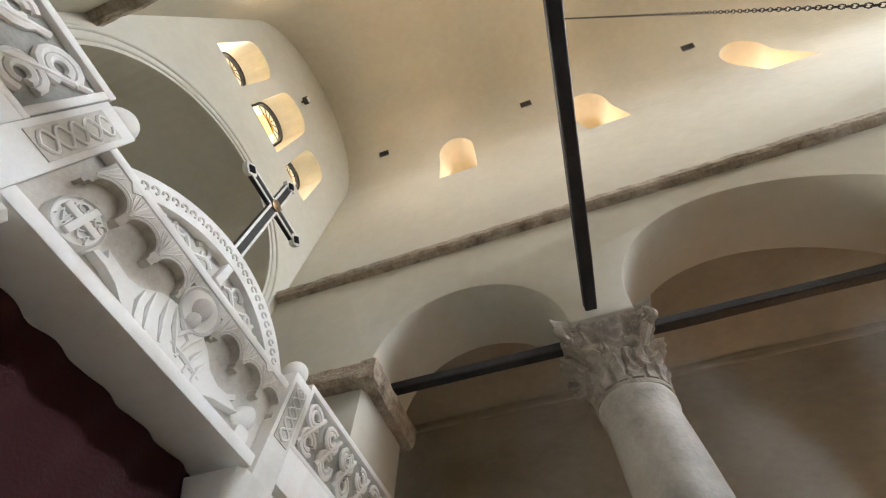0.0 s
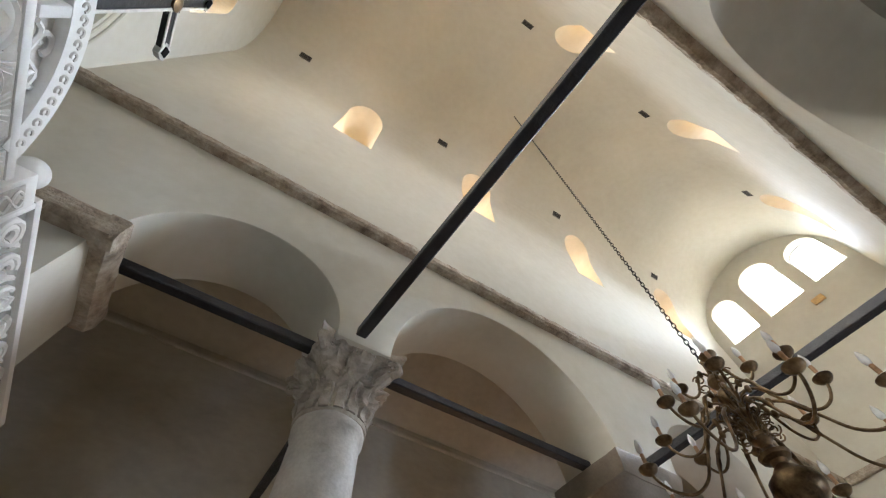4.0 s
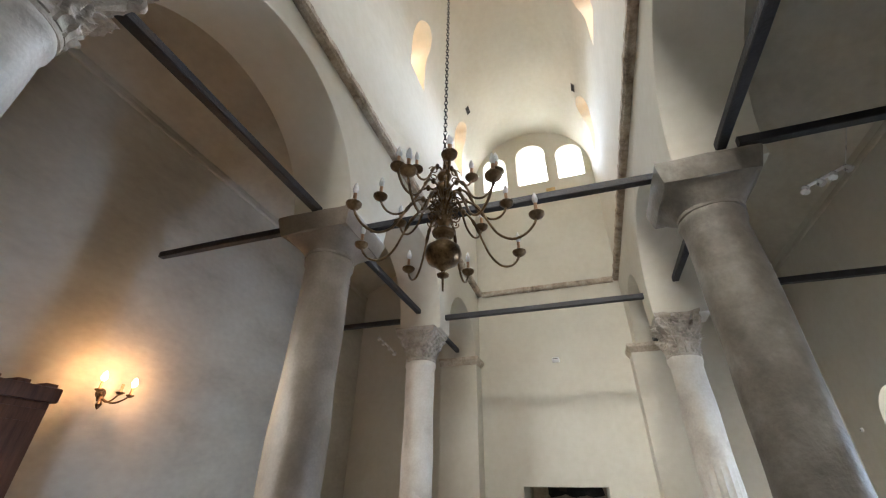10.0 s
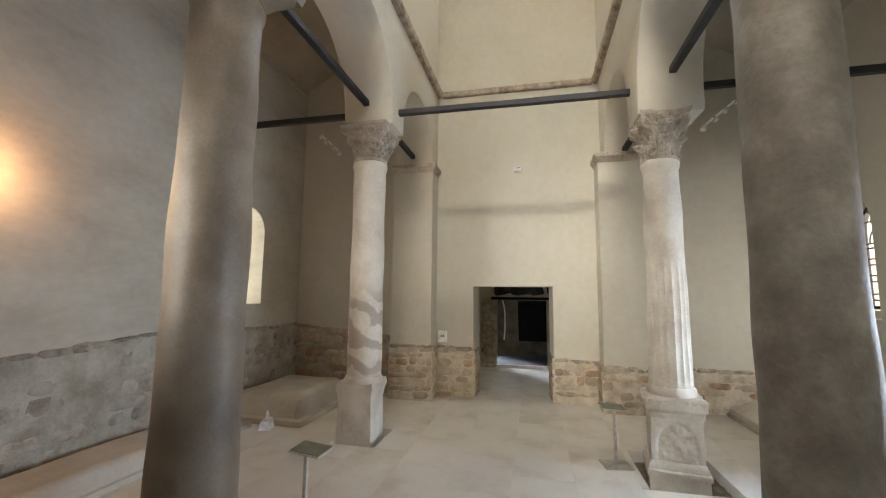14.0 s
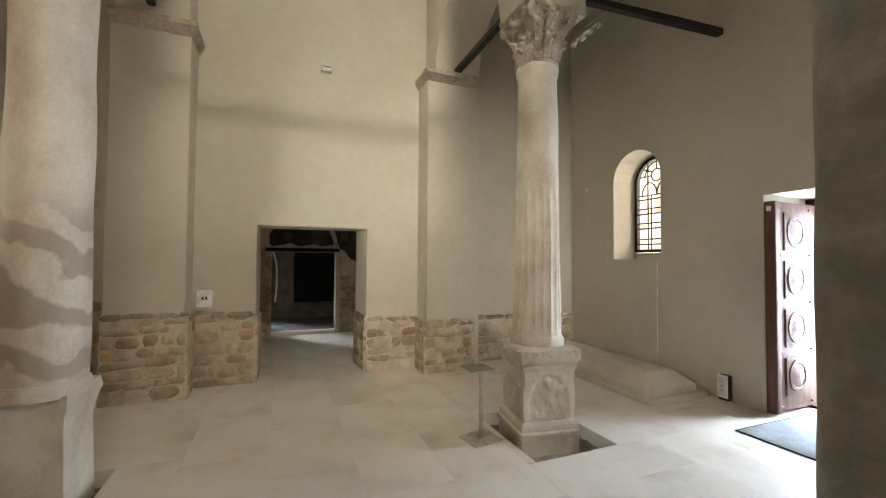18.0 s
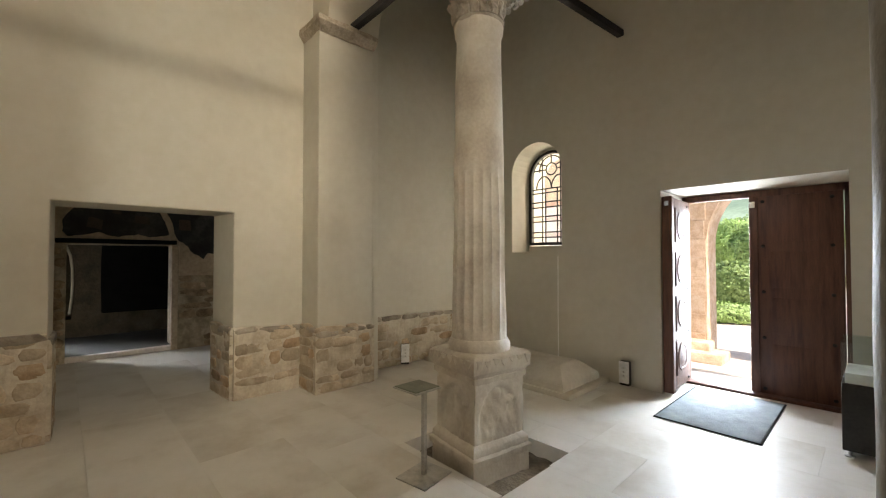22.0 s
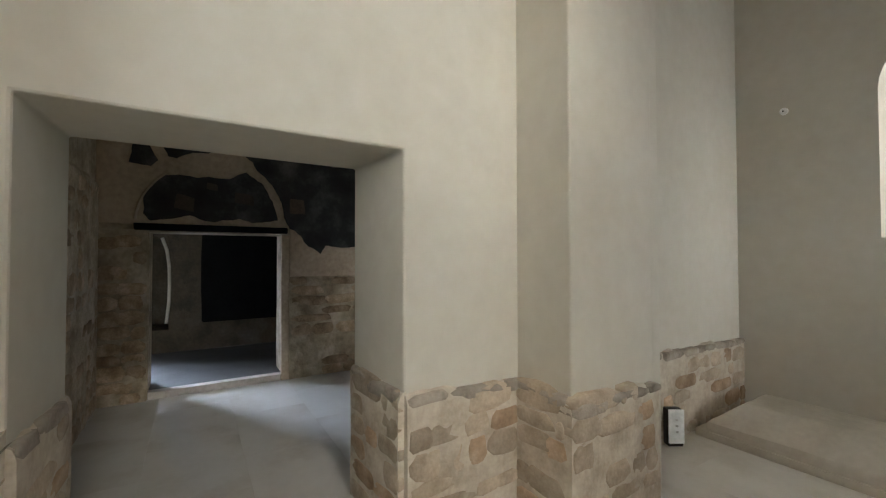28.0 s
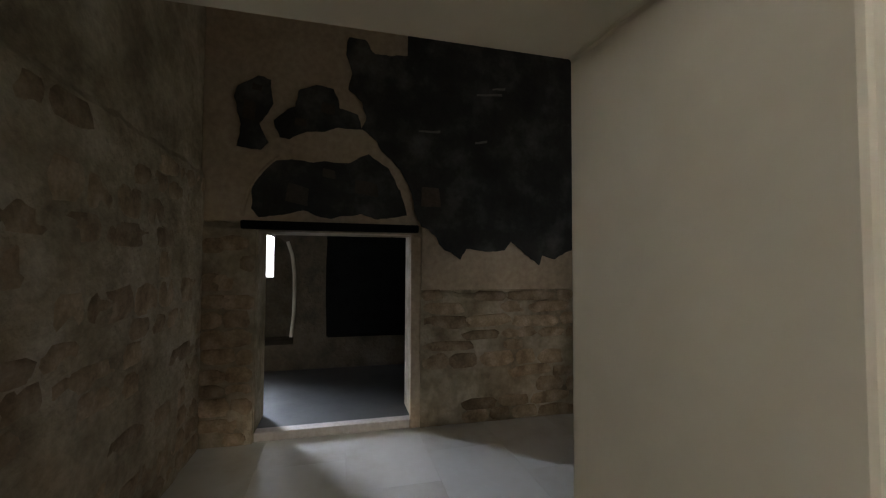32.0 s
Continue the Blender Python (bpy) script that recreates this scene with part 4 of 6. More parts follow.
# pilasters against the west wall, with imposts
for k, (y0, y1, side) in enumerate(((2.25, 3.01, "north"), (-1.365, -0.632, "south"))):
    structure("trim", box(8.995, y0, 0, XW + 0.01, y1, 4.14, 0.012), PLASTER, "plastered pilaster against the west wall", "pilaster")
    s = 1 if k else -1
    yin, yout = (y1, y0) if k else (y0, y1)
    bm = bmesh.new()
    lo = [bm.verts.new((x, y, 4.11)) for x, y in ((8.98, yin), (XW, yin), (XW, yout), (8.98, yout))]
    hi = [bm.verts.new((x, y, 4.19)) for x, y in ((8.89, yin + s * 0.06), (XW, yin + s * 0.06), (XW, yout), (8.89, yout))]
    tp = [bm.verts.new((x, y, 4.25)) for x, y in ((8.89, yin + s * 0.06), (XW, yin + s * 0.06), (XW, yout), (8.89, yout))]
    for p, q in ((lo, hi), (hi, tp)):
        for i in range(4):
            bm.faces.new((p[i], p[(i + 1) % 4], q[(i + 1) % 4], q[i]))
    bm.faces.new(lo), bm.faces.new(tp)
    bmesh.ops.subdivide_edges(bm, edges=bm.edges[:], cuts=5, use_grid_fill=True)
    structure("trim", roughen(bm, 0.014, 8, k), IMPOST, "chipped stone impost on a pilaster", "cornice")

# ---- chandelier ----
def chandelier():
    cx, cy, cz, k0 = 2.87, 0.89, 2.86, 0.61
    ch = thing("chandelier", (cx, cy, cz), "aged brass chandelier with many curved arms and candle bulbs", "chandelier")
    ch.scale = (k0, k0, k0)
    stem = [(0.008, -0.12), (0.012, 0.0), (0.05, 0.02), (0.055, 0.035), (0.015, 0.06), (0.02, 0.075), (0.08, 0.125), (0.14, 0.165), (0.168, 0.235), (0.155, 0.30), (0.10, 0.345), (0.05, 0.40), (0.06, 0.43), (0.10, 0.45), (0.11, 0.475), (0.06, 0.50), (0.04, 0.54),
            (0.05, 0.57), (0.085, 0.60), (0.085, 0.63), (0.04, 0.66), (0.035, 0.72), (0.07, 0.76), (0.085, 0.80), (0.07, 0.84), (0.03, 0.87), (0.03, 0.92), (0.075, 0.96), (0.085, 1.0), (0.07, 1.04), (0.03, 1.08), (0.06, 1.12), (0.075, 1.16), (0.06, 1.20), (0.02, 1.24), (0.012, 1.40)]
    part("stem", lathe(stem, 28), BRASS, ch)
    arms = []
    sweep = [(0.04, 0.10), (0.05, 0.20), (0.10, 0.28), (0.20, 0.29), (0.30, 0.20), (0.38, 0.03), (0.46, -0.13), (0.57, -0.21), (0.68, -0.18), (0.755, -0.09), (0.78, 0.0)]
    bend = [(0.04, -0.12), (0.05, 0.0), (0.10, 0.12), (0.20, 0.165), (0.30, 0.11), (0.37, -0.03), (0.45, -0.17), (0.57, -0.235), (0.68, -0.20), (0.755, -0.10), (0.78, 0.0)]
    for tier, (n, reach, zt, lift, turn) in enumerate(((8, 0.86, 0.50, 1.0, 0.0), (8, 0.62, 0.86, 0.85, 22.5), (4, 0.29, 1.20, 0.5, 30.0))):
        bend_, path = (sweep if tier == 0 else bend), []
        for i in range(len(bend_) - 1):
            q = [Vector(bend_[min(max(i + d, 0), len(bend_) - 1)]) for d in (-1, 0, 1, 2)]
            for f in (0, 0.25, 0.5, 0.75):
                v = 0.5 * (2 * q[1] + (q[2] - q[0]) * f + (2 * q[0] - 5 * q[1] + 4 * q[2] - q[3]) * f * f + (3 * q[1] - q[0] - 3 * q[2] + q[3]) * f ** 3)
                path.append((v.x * reach / 0.78, 0, zt + v.y * lift))
        path.append((reach, 0, zt))
        arm = tube(path, 0.0115, 7)
        tip = Vector(path[-1])
        zs = zt + (0.14 if tier == 0 else -0.07 * lift)
        for s0, up in ((1, 0.06), (-1, -0.03)):
            scroll = [(0.115 + 0.048 * (1 - 0.6 * i / 18) * math.cos(0.3 + i * 0.42 * s0), 0, zs + up + 0.048 * (1 - 0.6 * i / 18) * math.sin(0.3 + i * 0.42 * s0)) for i in range(19)]
            add_tube(arm, scroll, 0.0065, 5)
        mid = Vector(path[17])
        add_tube(arm, [path[15], path[16], path[17], path[18], path[19]], [0.012, 0.019, 0.015, 0.019, 0.012], 8)
        knob = lathe([(0.013, -0.03), (0.022, -0.015), (0.022, 0.015), (0.013, 0.03)], 10, path[12])
        tray = lathe([(0.012, -0.05), (0.022, -0.045), (0.05, -0.028), (0.068, -0.006), (0.070, 0.010), (0.055, 0.022), (0.022, 0.024), (0.022, 0.034)], 18)
        sleeve = lathe([(0.016, 0.02), (0.016, 0.12), (0.010, 0.125)], 12)
        bulb = lathe([(0.010, 0.122), (0.022, 0.14), (0.027, 0.163), (0.022, 0.198), (0.008, 0.238), (0.001, 0.246)], 14)
        for m_ in (tray, sleeve, bulb):
            for v in m_.verts:
                v.co += tip
        first = None
        for k in range(n):
            turn_m = pose(0, 0, 0, 0, 0, turn + 360 / n * k)
            if first is None:
                a = part("arm", arm, BRASS, ch)
                first = (a, part("knob", knob, BRASS, a), part("drip_tray", tray, BRASS, a), part("candle_sleeve", sleeve, CANDLE, a, "brown candle sleeve"), part("bulb", bulb, BULB, a, "unlit candle-shaped bulb"))
                a.matrix_basis = turn_m
            else:
                a = new("arm", first[0].data)
                a.parent = ch
                a.matrix_basis = turn_m
                for o in first[1:]:
                    q = new(o.name.split(".")[0], o.data)
                    q.parent = a
    top = Vector((2.88 - cx, 0.84 - cy, 10.50 - cz)) / k0
    start = Vector((0, 0, 1.38))
    bm = bmesh.new()
    n = 180
    d = (top - start)
    for k in range(n):
        c = start + d * (k + 0.5) / n
        ln = d.length / n * 0.66
        w = 0.019
        ring = [(math.cos(a), math.sin(a)) for a in [2 * math.pi * i / 8 for i in range(9)]]
        pts = [(c.x + (w * u if k % 2 else 0), c.y + (0 if k % 2 else w * u), c.z + ln * v) for u, v in ring]
        add_tube(bm, pts, 0.0058, 4)
    part("chain", bm, DARKMETAL, ch, "thin dark chain of oval links", smooth=False)
    return ch


chandelier()

# vents in the vault
VENTGREY = mat("grey_vent_metal", (0.13, 0.12, 0.105), 0.6, scale=8, bump=0.0)
for x, s in [(x, 1) for x in (-0.97, 1.87, 4.72, 7.63)] + [(x, -1) for x in (2.0, 4.71, 7.63)]:
    off = 1.185 if s > 0 else 1.28
    a = math.acos(off / RAD)
    y, z = YC + s * off, SPRING + RAD * math.sin(a)
    v = thing("vault_vent", (0, 0, 0), "small dark rectangular vent in the vault plaster", "vent", "vault vents")
    v.matrix_basis = pose(x, y, z, math.degrees(a if s > 0 else -a) + (-90 if s > 0 else 90), 0, 0)
    part("frame", box(-0.10, -0.055, -0.012, 0.10, 0.055, 0.012), VENTGREY, v, smooth=False)
    for k in range(4):
        part("slat", box(-0.09, -0.042 + 0.022 * k, -0.018, 0.09, -0.030 + 0.022 * k, 0.018), DARKMETAL, v, smooth=False)

# small floodlight above the east windows
s = thing("floodlight", (XE, 0.53, 9.17), "small dark floodlight fixed above the east windows", "floodlight")
part("bracket", box(0.0, -0.015, -0.02, 0.06, 0.015, 0.02, 0.004), DARKMETAL, s)
part("housing", box(0.045, -0.06, -0.05, 0.13, 0.06, 0.05, 0.014), DARKMETAL, s)
part("lens", box(0.128, -0.045, -0.036, 0.134, 0.045, 0.036), BULB, s, smooth=False)

# small fittings on the west wall
s = thing("smoke_sensor", (XW, 0.72, 4.18), "small white wall sensor with a dark slot", "sensor")
part("housing", box(-0.07, -0.07, -0.045, 0, 0.07, 0.045, 0.014), WHITEP, s)
part("slot", box(-0.073, -0.055, 0.015, -0.03, 0.055, 0.028), DARKMETAL, s)
s = thing("wall_sensor", (9.02, AS, 2.75), "tiny white round sensor on the aisle wall", "sensor")
part("cap", lathe([(0.032, 0), (0.030, 0.018), (0.012, 0.026)], 16), WHITEP, s).matrix_basis = pose(0, 0, 0, -90, 0, 0)
part("lens", lathe([(0.008, 0.024), (0.006, 0.030)], 10), BLACK, s).matrix_basis = pose(0, 0, 0, -90, 0, 0)
s = thing("wall_cable", (7.665, AS, 0), "thin pale cable running down the aisle wall", "cable")
part("cord", tube([(0, 0.004, 0.10), (0.002, 0.004, 0.8), (-0.002, 0.004, 1.55)], 0.005, 6), WHITEP, s)
s = thing("photo_sign", (XW - 0.045, 2.113, 1.08), "white paper sign with a small black camera symbol", "sign")
part("sheet", box(-0.006, -0.085, -0.105, 0, 0.085, 0.105), WHITEP, s, smooth=False)
part("symbol", box(-0.010, -0.030, -0.012, -0.005, 0.030, 0.022, 0.002), BLACK, s, smooth=False)
part("symbol", lathe([(0.012, 0), (0.012, 0.006)], 12), WHITEP, s).matrix_basis = pose(-0.010, 0, 0.005, 0, -90, 0)
s = thing("wall_plate", (XW, 0.31, 8.40), "small ochre plate below the gable windows", "plate")
part("plate", box(-0.03, -0.11, -0.07, 0, 0.11, 0.07, 0.01), mat("ochre_plate", (0.55, 0.36, 0.15), 0.7, scale=5), s)

# ---- wall sconce ----
WARM = glow("lit_bulb", (1.0, 0.62, 0.25), 10.0)
sc = thing("wall_sconce", (4.14, AN, 2.74), "brass wall sconce with two lit candle bulbs and a bare arm", "wall lamp")
part("backplate", lathe([(0.05, 0), (0.055, 0.012), (0.03, 0.025), (0.012, 0.04)], 20), BRASS, sc).matrix_basis = pose(0, 0, 0, 90, 0, 0)
part("drop", lathe([(0.004, -0.16), (0.018, -0.14), (0.03, -0.11), (0.015, -0.08), (0.008, -0.02)], 14, (0, -0.05, 0)), BRASS, sc)
for k, (dx, dy, lit) in enumerate(((-0.13, -0.14, True), (0.05, -0.20, False), (0.19, -0.16, True))):
    end = Vector((dx, dy, 0.0))
    path = [Vector((0, -0.03, -0.03)) + end * t + Vector((0, 0, -0.07 * math.sin(math.pi * t) + 0.03 * t)) for t in [i / 12 for i in range(13)]]
    a = part("arm", tube(path, 0.009, 7), BRASS, sc)
    e = path[-1]
    part("drip_tray", lathe([(0.008, -0.02), (0.04, 0.0), (0.042, 0.010), (0.012, 0.008)], 16, e), BRASS, a)
    part("candle_sleeve", lathe([(0.014, 0.005), (0.014, 0.09), (0.006, 0.095)], 12, e), CANDLE, a)
    if lit:
        part("bulb", lathe([(0.008, 0.09), (0.024, 0.11), (0.030, 0.135), (0.022, 0.165), (0.004, 0.19)], 14, e), WARM, a, "glowing warm bulb")
        d = bpy.data.lights.new("sconce_light", "POINT")
        d.energy, d.color, d.shadow_soft_size = 7.0, (1.0, 0.50, 0.20), 0.03
        ob = new("sconce_light", d)
        ob.location = (4.14 + e.x, AN + e.y - 0.045, 2.74 + e.z + 0.14)

# ---- tall cupboard in the north aisle ----
cb = thing("cupboard", (2.9, 4.86, 0), "tall brown wooden cupboard standing against the aisle wall", "cupboard")
part("body", box(-0.6, -0.22, 0.12, 0.56, 0.28, 2.5, 0.01), WOODRED, cb)
part("top", box(-0.63, -0.25, 2.5, 0.60, 0.28, 2.62, 0.015), WOODRED, cb)
part("base", box(-0.62, -0.24, 0.10, 0.58, 0.28, 0.22, 0.01), WOODRED, cb)
for k in range(2):
    d = part("door", box(-0.56 + 0.56 * k, -0.245, 0.26, -0.02 + 0.56 * k, -0.22, 2.44, 0.008), WOODRED, cb)
    part("panel", box(-0.48 + 0.56 * k, -0.255, 0.36, -0.10 + 0.56 * k, -0.24, 1.2, 0.008), WOODRED, d)
    part("panel", box(-0.48 + 0.56 * k, -0.255, 1.3, -0.10 + 0.56 * k, -0.24, 2.34, 0.008), WOODRED, d)
    part("handle", lathe([(0.01, 0), (0.016, 0.015), (0.01, 0.03)], 10), BRASS, d).matrix_basis = pose(-0.05 + 0.10 * k, -0.245, 1.25, 90, 0, 0)
for k in range(6):
    part("crest_tooth", box(-0.58 + 0.21 * k, -0.2, 2.62, -0.48 + 0.21 * k, 0.2, 2.655, 0.006), WOODRED, cb)

# ---- spotlight bars ----
SPOT = mat("spot_metal", (0.66, 0.65, 0.63), 0.3, metal=0.6, scale=6, bump=0.0)
for p, q, hang in (((7.00, -1.52, 3.84), (7.06, -1.90, 4.16), (7.05, -1.95, 4.37)), ((4.30, -1.62, 3.98), (4.36, -1.98, 4.16), (4.15, -2.0, 4.40)), ((7.05, 3.14, 3.86), (7.14, 3.50, 4.18), (7.2, 3.52, 4.40))):
    p, q = Vector(p), Vector(q)
    t = thing("spotlight_bar", p, "slim metal bar with four small spotlights below a tie beam", "spotlight", "spotlight bars")
    part("bar", tube([(0, 0, 0), q - p], 0.013, 8), WHITEP, t, "white bar")
    part("hanger", tube([q - p, Vector(hang) - p], 0.003, 6), SPOT, t)
    for k in range(4):
        c = (q - p) * (k / 3)
        h = part("spot_head", lathe([(0.010, 0.03), (0.026, 0.02), (0.030, -0.035), (0.025, -0.035)], 14), SPOT, t)
        h.matrix_basis = pose(c.x, c.y, c.z - 0.015, 25 * (-1) ** k, 15, 0)
        part("lens", lathe([(0.022, -0.033), (0.023, -0.028)], 12), DARKMETAL, h, "dark unlit lens")

# ---- information stands ----
def stand(x, y, rz):
    s = thing("information_stand", (x, y, 0), "low steel information stand with a tilted dull green plate", "stand", "information stands", rz)
    part("foot", box(-0.15, -0.13, 0, 0.15, 0.13, 0.012, 0.003), STEEL, s)
    part("post", box(-0.014, -0.014, 0.012, 0.014, 0.014, 0.575), STEEL, s)
    t = part("tray", box(-0.14, -0.11, -0.010, 0.14, 0.11, 0.0, 0.002), STEEL, s)
    t.matrix_basis = pose(0, 0.06, 0.605, 3, 4, 0)
    part("plate", box(-0.132, -0.095, 0.001, 0.132, 0.100, 0.006), PLATEMAT, t, "dull green printed plate")
    for k in range(5):
        part("text_line", box(-0.11, 0.075 - 0.03 * k, 0.0065, 0.08 - 0.04 * (k % 2), 0.078 - 0.03 * k, 0.0072), PRINT, t, "faint line of unreadable print", smooth=False)
    return s


stand(6.88, -0.40, -80)
stand(4.92, 2.22, -95)

# ---- emergency lamps on the floor against the walls ----
def wall_unit(x, y, rz):
    u = thing("emergency_light", (x, y, 0.02), "small dark-framed emergency light box with a white face", "emergency light", "emergency lights", rz)
    part("housing", box(-0.058, -0.04, 0, 0.058, 0.04, 0.28, 0.012), DARKMETAL, u)
    part("face", box(-0.058, -0.052, 0.03, 0.058, -0.036, 0.282, 0.004), WHITEP, u, "white plastic face")
    for k in range(3):
        part("button", box(-0.010, -0.0535, 0.11 + 0.045 * k, 0.010, -0.051, 0.125 + 0.045 * k), STEEL, u)
    return u


wall_unit(9.29, -2.10, -122)
wall_unit(6.75, AS + 0.05, 180)

# small marker on the floor beside the tomb
mk = thing("floor_marker", (7.03, 4.06, 0), "small white folded card standing on the floor", "marker", rz=20)
part("card", prism([(-0.08, 0.0), (0.08, 0.0), (0.05, 0.12), (-0.05, 0.12)], "x", -0.11, 0.11), WHITEP, mk, smooth=False)
part("cup", lathe([(0.02, 0.115), (0.03, 0.13), (0.028, 0.19), (0.012, 0.22), (0.02, 0.235)], 12), BULB, mk)

# ---- worn tomb slabs in the corners ----
def tomb(label, x0, y0, x1, y1, base, top, seed, ridged=False):
    t = thing("tomb_slab", ((x0 + x1) / 2, (y0 + y1) / 2, 0), label, "tomb", "tomb slabs")
    hx, hy = (x1 - x0) / 2, (y1 - y0) / 2
    def block(ax, ay, z0, z1, inset):
        bm = bmesh.new()
        n = 14
        g = [[None] * (n + 1) for _ in range(n + 1)]
        for i in range(n + 1):
            for k in range(n + 1):
                u, v = i / n * 2 - 1, k / n * 2 - 1
                e = min(1 - abs(u), 1 - abs(v))
                z = z0 + (z1 - z0) * min(1, (e / inset) ** 0.6 if e > 0 else 0)
                g[i][k] = bm.verts.new((u * ax, v * ay, z))
        for i in range(n):
            for k in range(n):
                bm.faces.new((g[i][k], g[i + 1][k], g[i + 1][k + 1], g[i][k + 1]))
        return roughen(bm, 0.016, 2.6, seed)
    part("step", roughen(box(-hx, -hy, -0.02, hx, hy, base, 0.02), 0.008, 3, seed), BENCHP, t)
    if ridged:
        bm = bmesh.new()
        ring = None
        for ax, ay, z in ((0.93, 0.86, base - 0.01), (0.925, 0.85, base + 0.07), (0.915, 0.82, base + 0.085), (0.80, 0.46, top - 0.02), (0.77, 0.40, top)):
            outline = [(-1, -1), (0, -1), (1, -1), (1, 0), (1, 1), (0, 1), (-1, 1), (-1, 0)]
            nr = [bm.verts.new((u * hx * ax, v * hy * ay + hy * 0.10, z)) for u, v in outline]
            if ring:
                for i in range(8):
                    bm.faces.new((ring[i], ring[(i + 1) % 8], nr[(i + 1) % 8], nr[i]))
            ring = nr
        bm.faces.new(ring)
        bmesh.ops.subdivide_edges(bm, edges=bm.edges[:], cuts=3, use_grid_fill=True)
        part("slab", roughen(roughen(bm, 0.014, 3.0, seed), 0.006, 11, seed), BENCHP, t)
    else:
        part("slab", block(hx * 0.90, hy * 0.88, base - 0.01, top, 0.22), BENCHP, t)
    return t


tomb("low worn plastered tomb slab in the corner of the aisle", 6.95, -3.45, 9.33, -2.48, 0.06, 0.29, 1, True)
tomb("low worn plastered tomb slab below the aisle window", 7.15, 3.62, 9.1, 5.10, 0.08, 0.36, 2)
tomb("long low plastered bench along the aisle wall", 3.6, 4.30, 7.05, 5.12, 0.06, 0.22, 3)

# ---- south window grille ----
w = tagged(new("window_south"), "round-headed leaded window with a dark frame and pale glass", "window", "aisle windows", "structure")
w.matrix_basis = pose(8.03, -3.90, 1.71)
H2, ZS = 0.385, 1.04
part("window_frame", cut(prism(arched(0, H2, 0.0, ZS, 24), "y", -0.03, 0.03), [prism(arched(0, H2 - 0.045, 0.045, ZS, 24), "y", -1, 1)]), DARKMETAL, w)
part("pane", prism(arched(0, H2 - 0.04, 0.04, ZS, 24), "y", -0.004, 0.0), CLEAR, w).visible_shadow = False
ROSE = glass("rose_glass", (1.0, 0.93, 0.93))
BAR = 0.0105
def lead(path):
    part("lead_bar", tube(path, BAR, 6), DARKMETAL, w)
for x in (-0.155, -0.10, 0.10, 0.155):
    lead([(x, 0.008, 0.04), (x, 0.008, 0.86 if abs(x) < 0.13 else 1.34)])
for z in (0.12, 0.20, 0.36, 0.44, 0.58, 0.66, 0.80, 0.86):
    lead([(-H2 + 0.03, 0.008, z), (H2 - 0.03, 0.008, z)])
for z in (0.12, 0.36, 0.58):
    part("pane", box(-H2 + 0.045, 0.002, z, H2 - 0.045, 0.005, z + 0.08), ROSE, w, "narrow rose-tinted pane").visible_shadow = False
ring = [2 * math.pi * i / 20 for i in range(21)]
lead([(0.09 * math.cos(a), 0.008, 1.15 + 0.09 * math.sin(a)) for a in ring])
for c in (-0.13, 0.13):
    lead([(c + 0.13 * math.cos(a), 0.008, 0.86 + 0.19 * math.sin(a)) for a in [math.pi * i / 14 for i in range(15)]])
for a in (35, 90, 145):
    lead([(0.09 * math.cos(radians(a)), 0.008, 1.15 + 0.09 * math.sin(radians(a))), (0.30 * math.cos(radians(a)), 0.008, 1.10 + 0.30 * math.sin(radians(a)))])
for s in (-1, 1):
    lead([(s * 0.09, 0.008, 1.15), (s * 0.30, 0.008, 1.15)])
    lead([(s * 0.21 * math.cos(a), 0.008, 1.12 + 0.23 * math.sin(a)) for a in [math.pi / 2 * i / 10 for i in range(11)]])
wn_ = tagged(new("window_north"), "round-headed window in a deep plastered reveal", "window", "aisle windows", "structure")
wn_.matrix_basis = pose(7.82, 5.62, 1.66)
part("window_frame", cut(prism(arched(0, 0.40, 0.0, 1.24, 24), "y", -0.03, 0.03), [prism(arched(0, 0.35, 0.045, 1.24, 24), "y", -1, 1)]), DARKMETAL, wn_)
part("pane", prism(arched(0, 0.36, 0.04, 1.24, 24), "y", -0.004, 0.0), CLEAR, wn_).visible_shadow = False

# ---- south door ----
door = tagged(new("door_south"), "two-leaved reddish-brown carved wooden door, one leaf open", "door", "", "structure")
door.matrix_basis = pose(0, 0, 0)
part("door_frame", box(6.30, -4.28, 0, 6.36, -4.20, 2.26, 0.006), WOODRED, door)
part("door_frame", box(4.85, -4.28, 0, 4.91, -4.20, 2.26, 0.006), WOODRED, door)
part("door_frame", box(4.85, -4.28, 2.20, 6.36, -4.20, 2.275, 0.006), WOODRED, door)
part("sill", box(4.85, -4.29, -0.02, 6.36, -4.10, 0.03, 0.006), WOODRED, door)


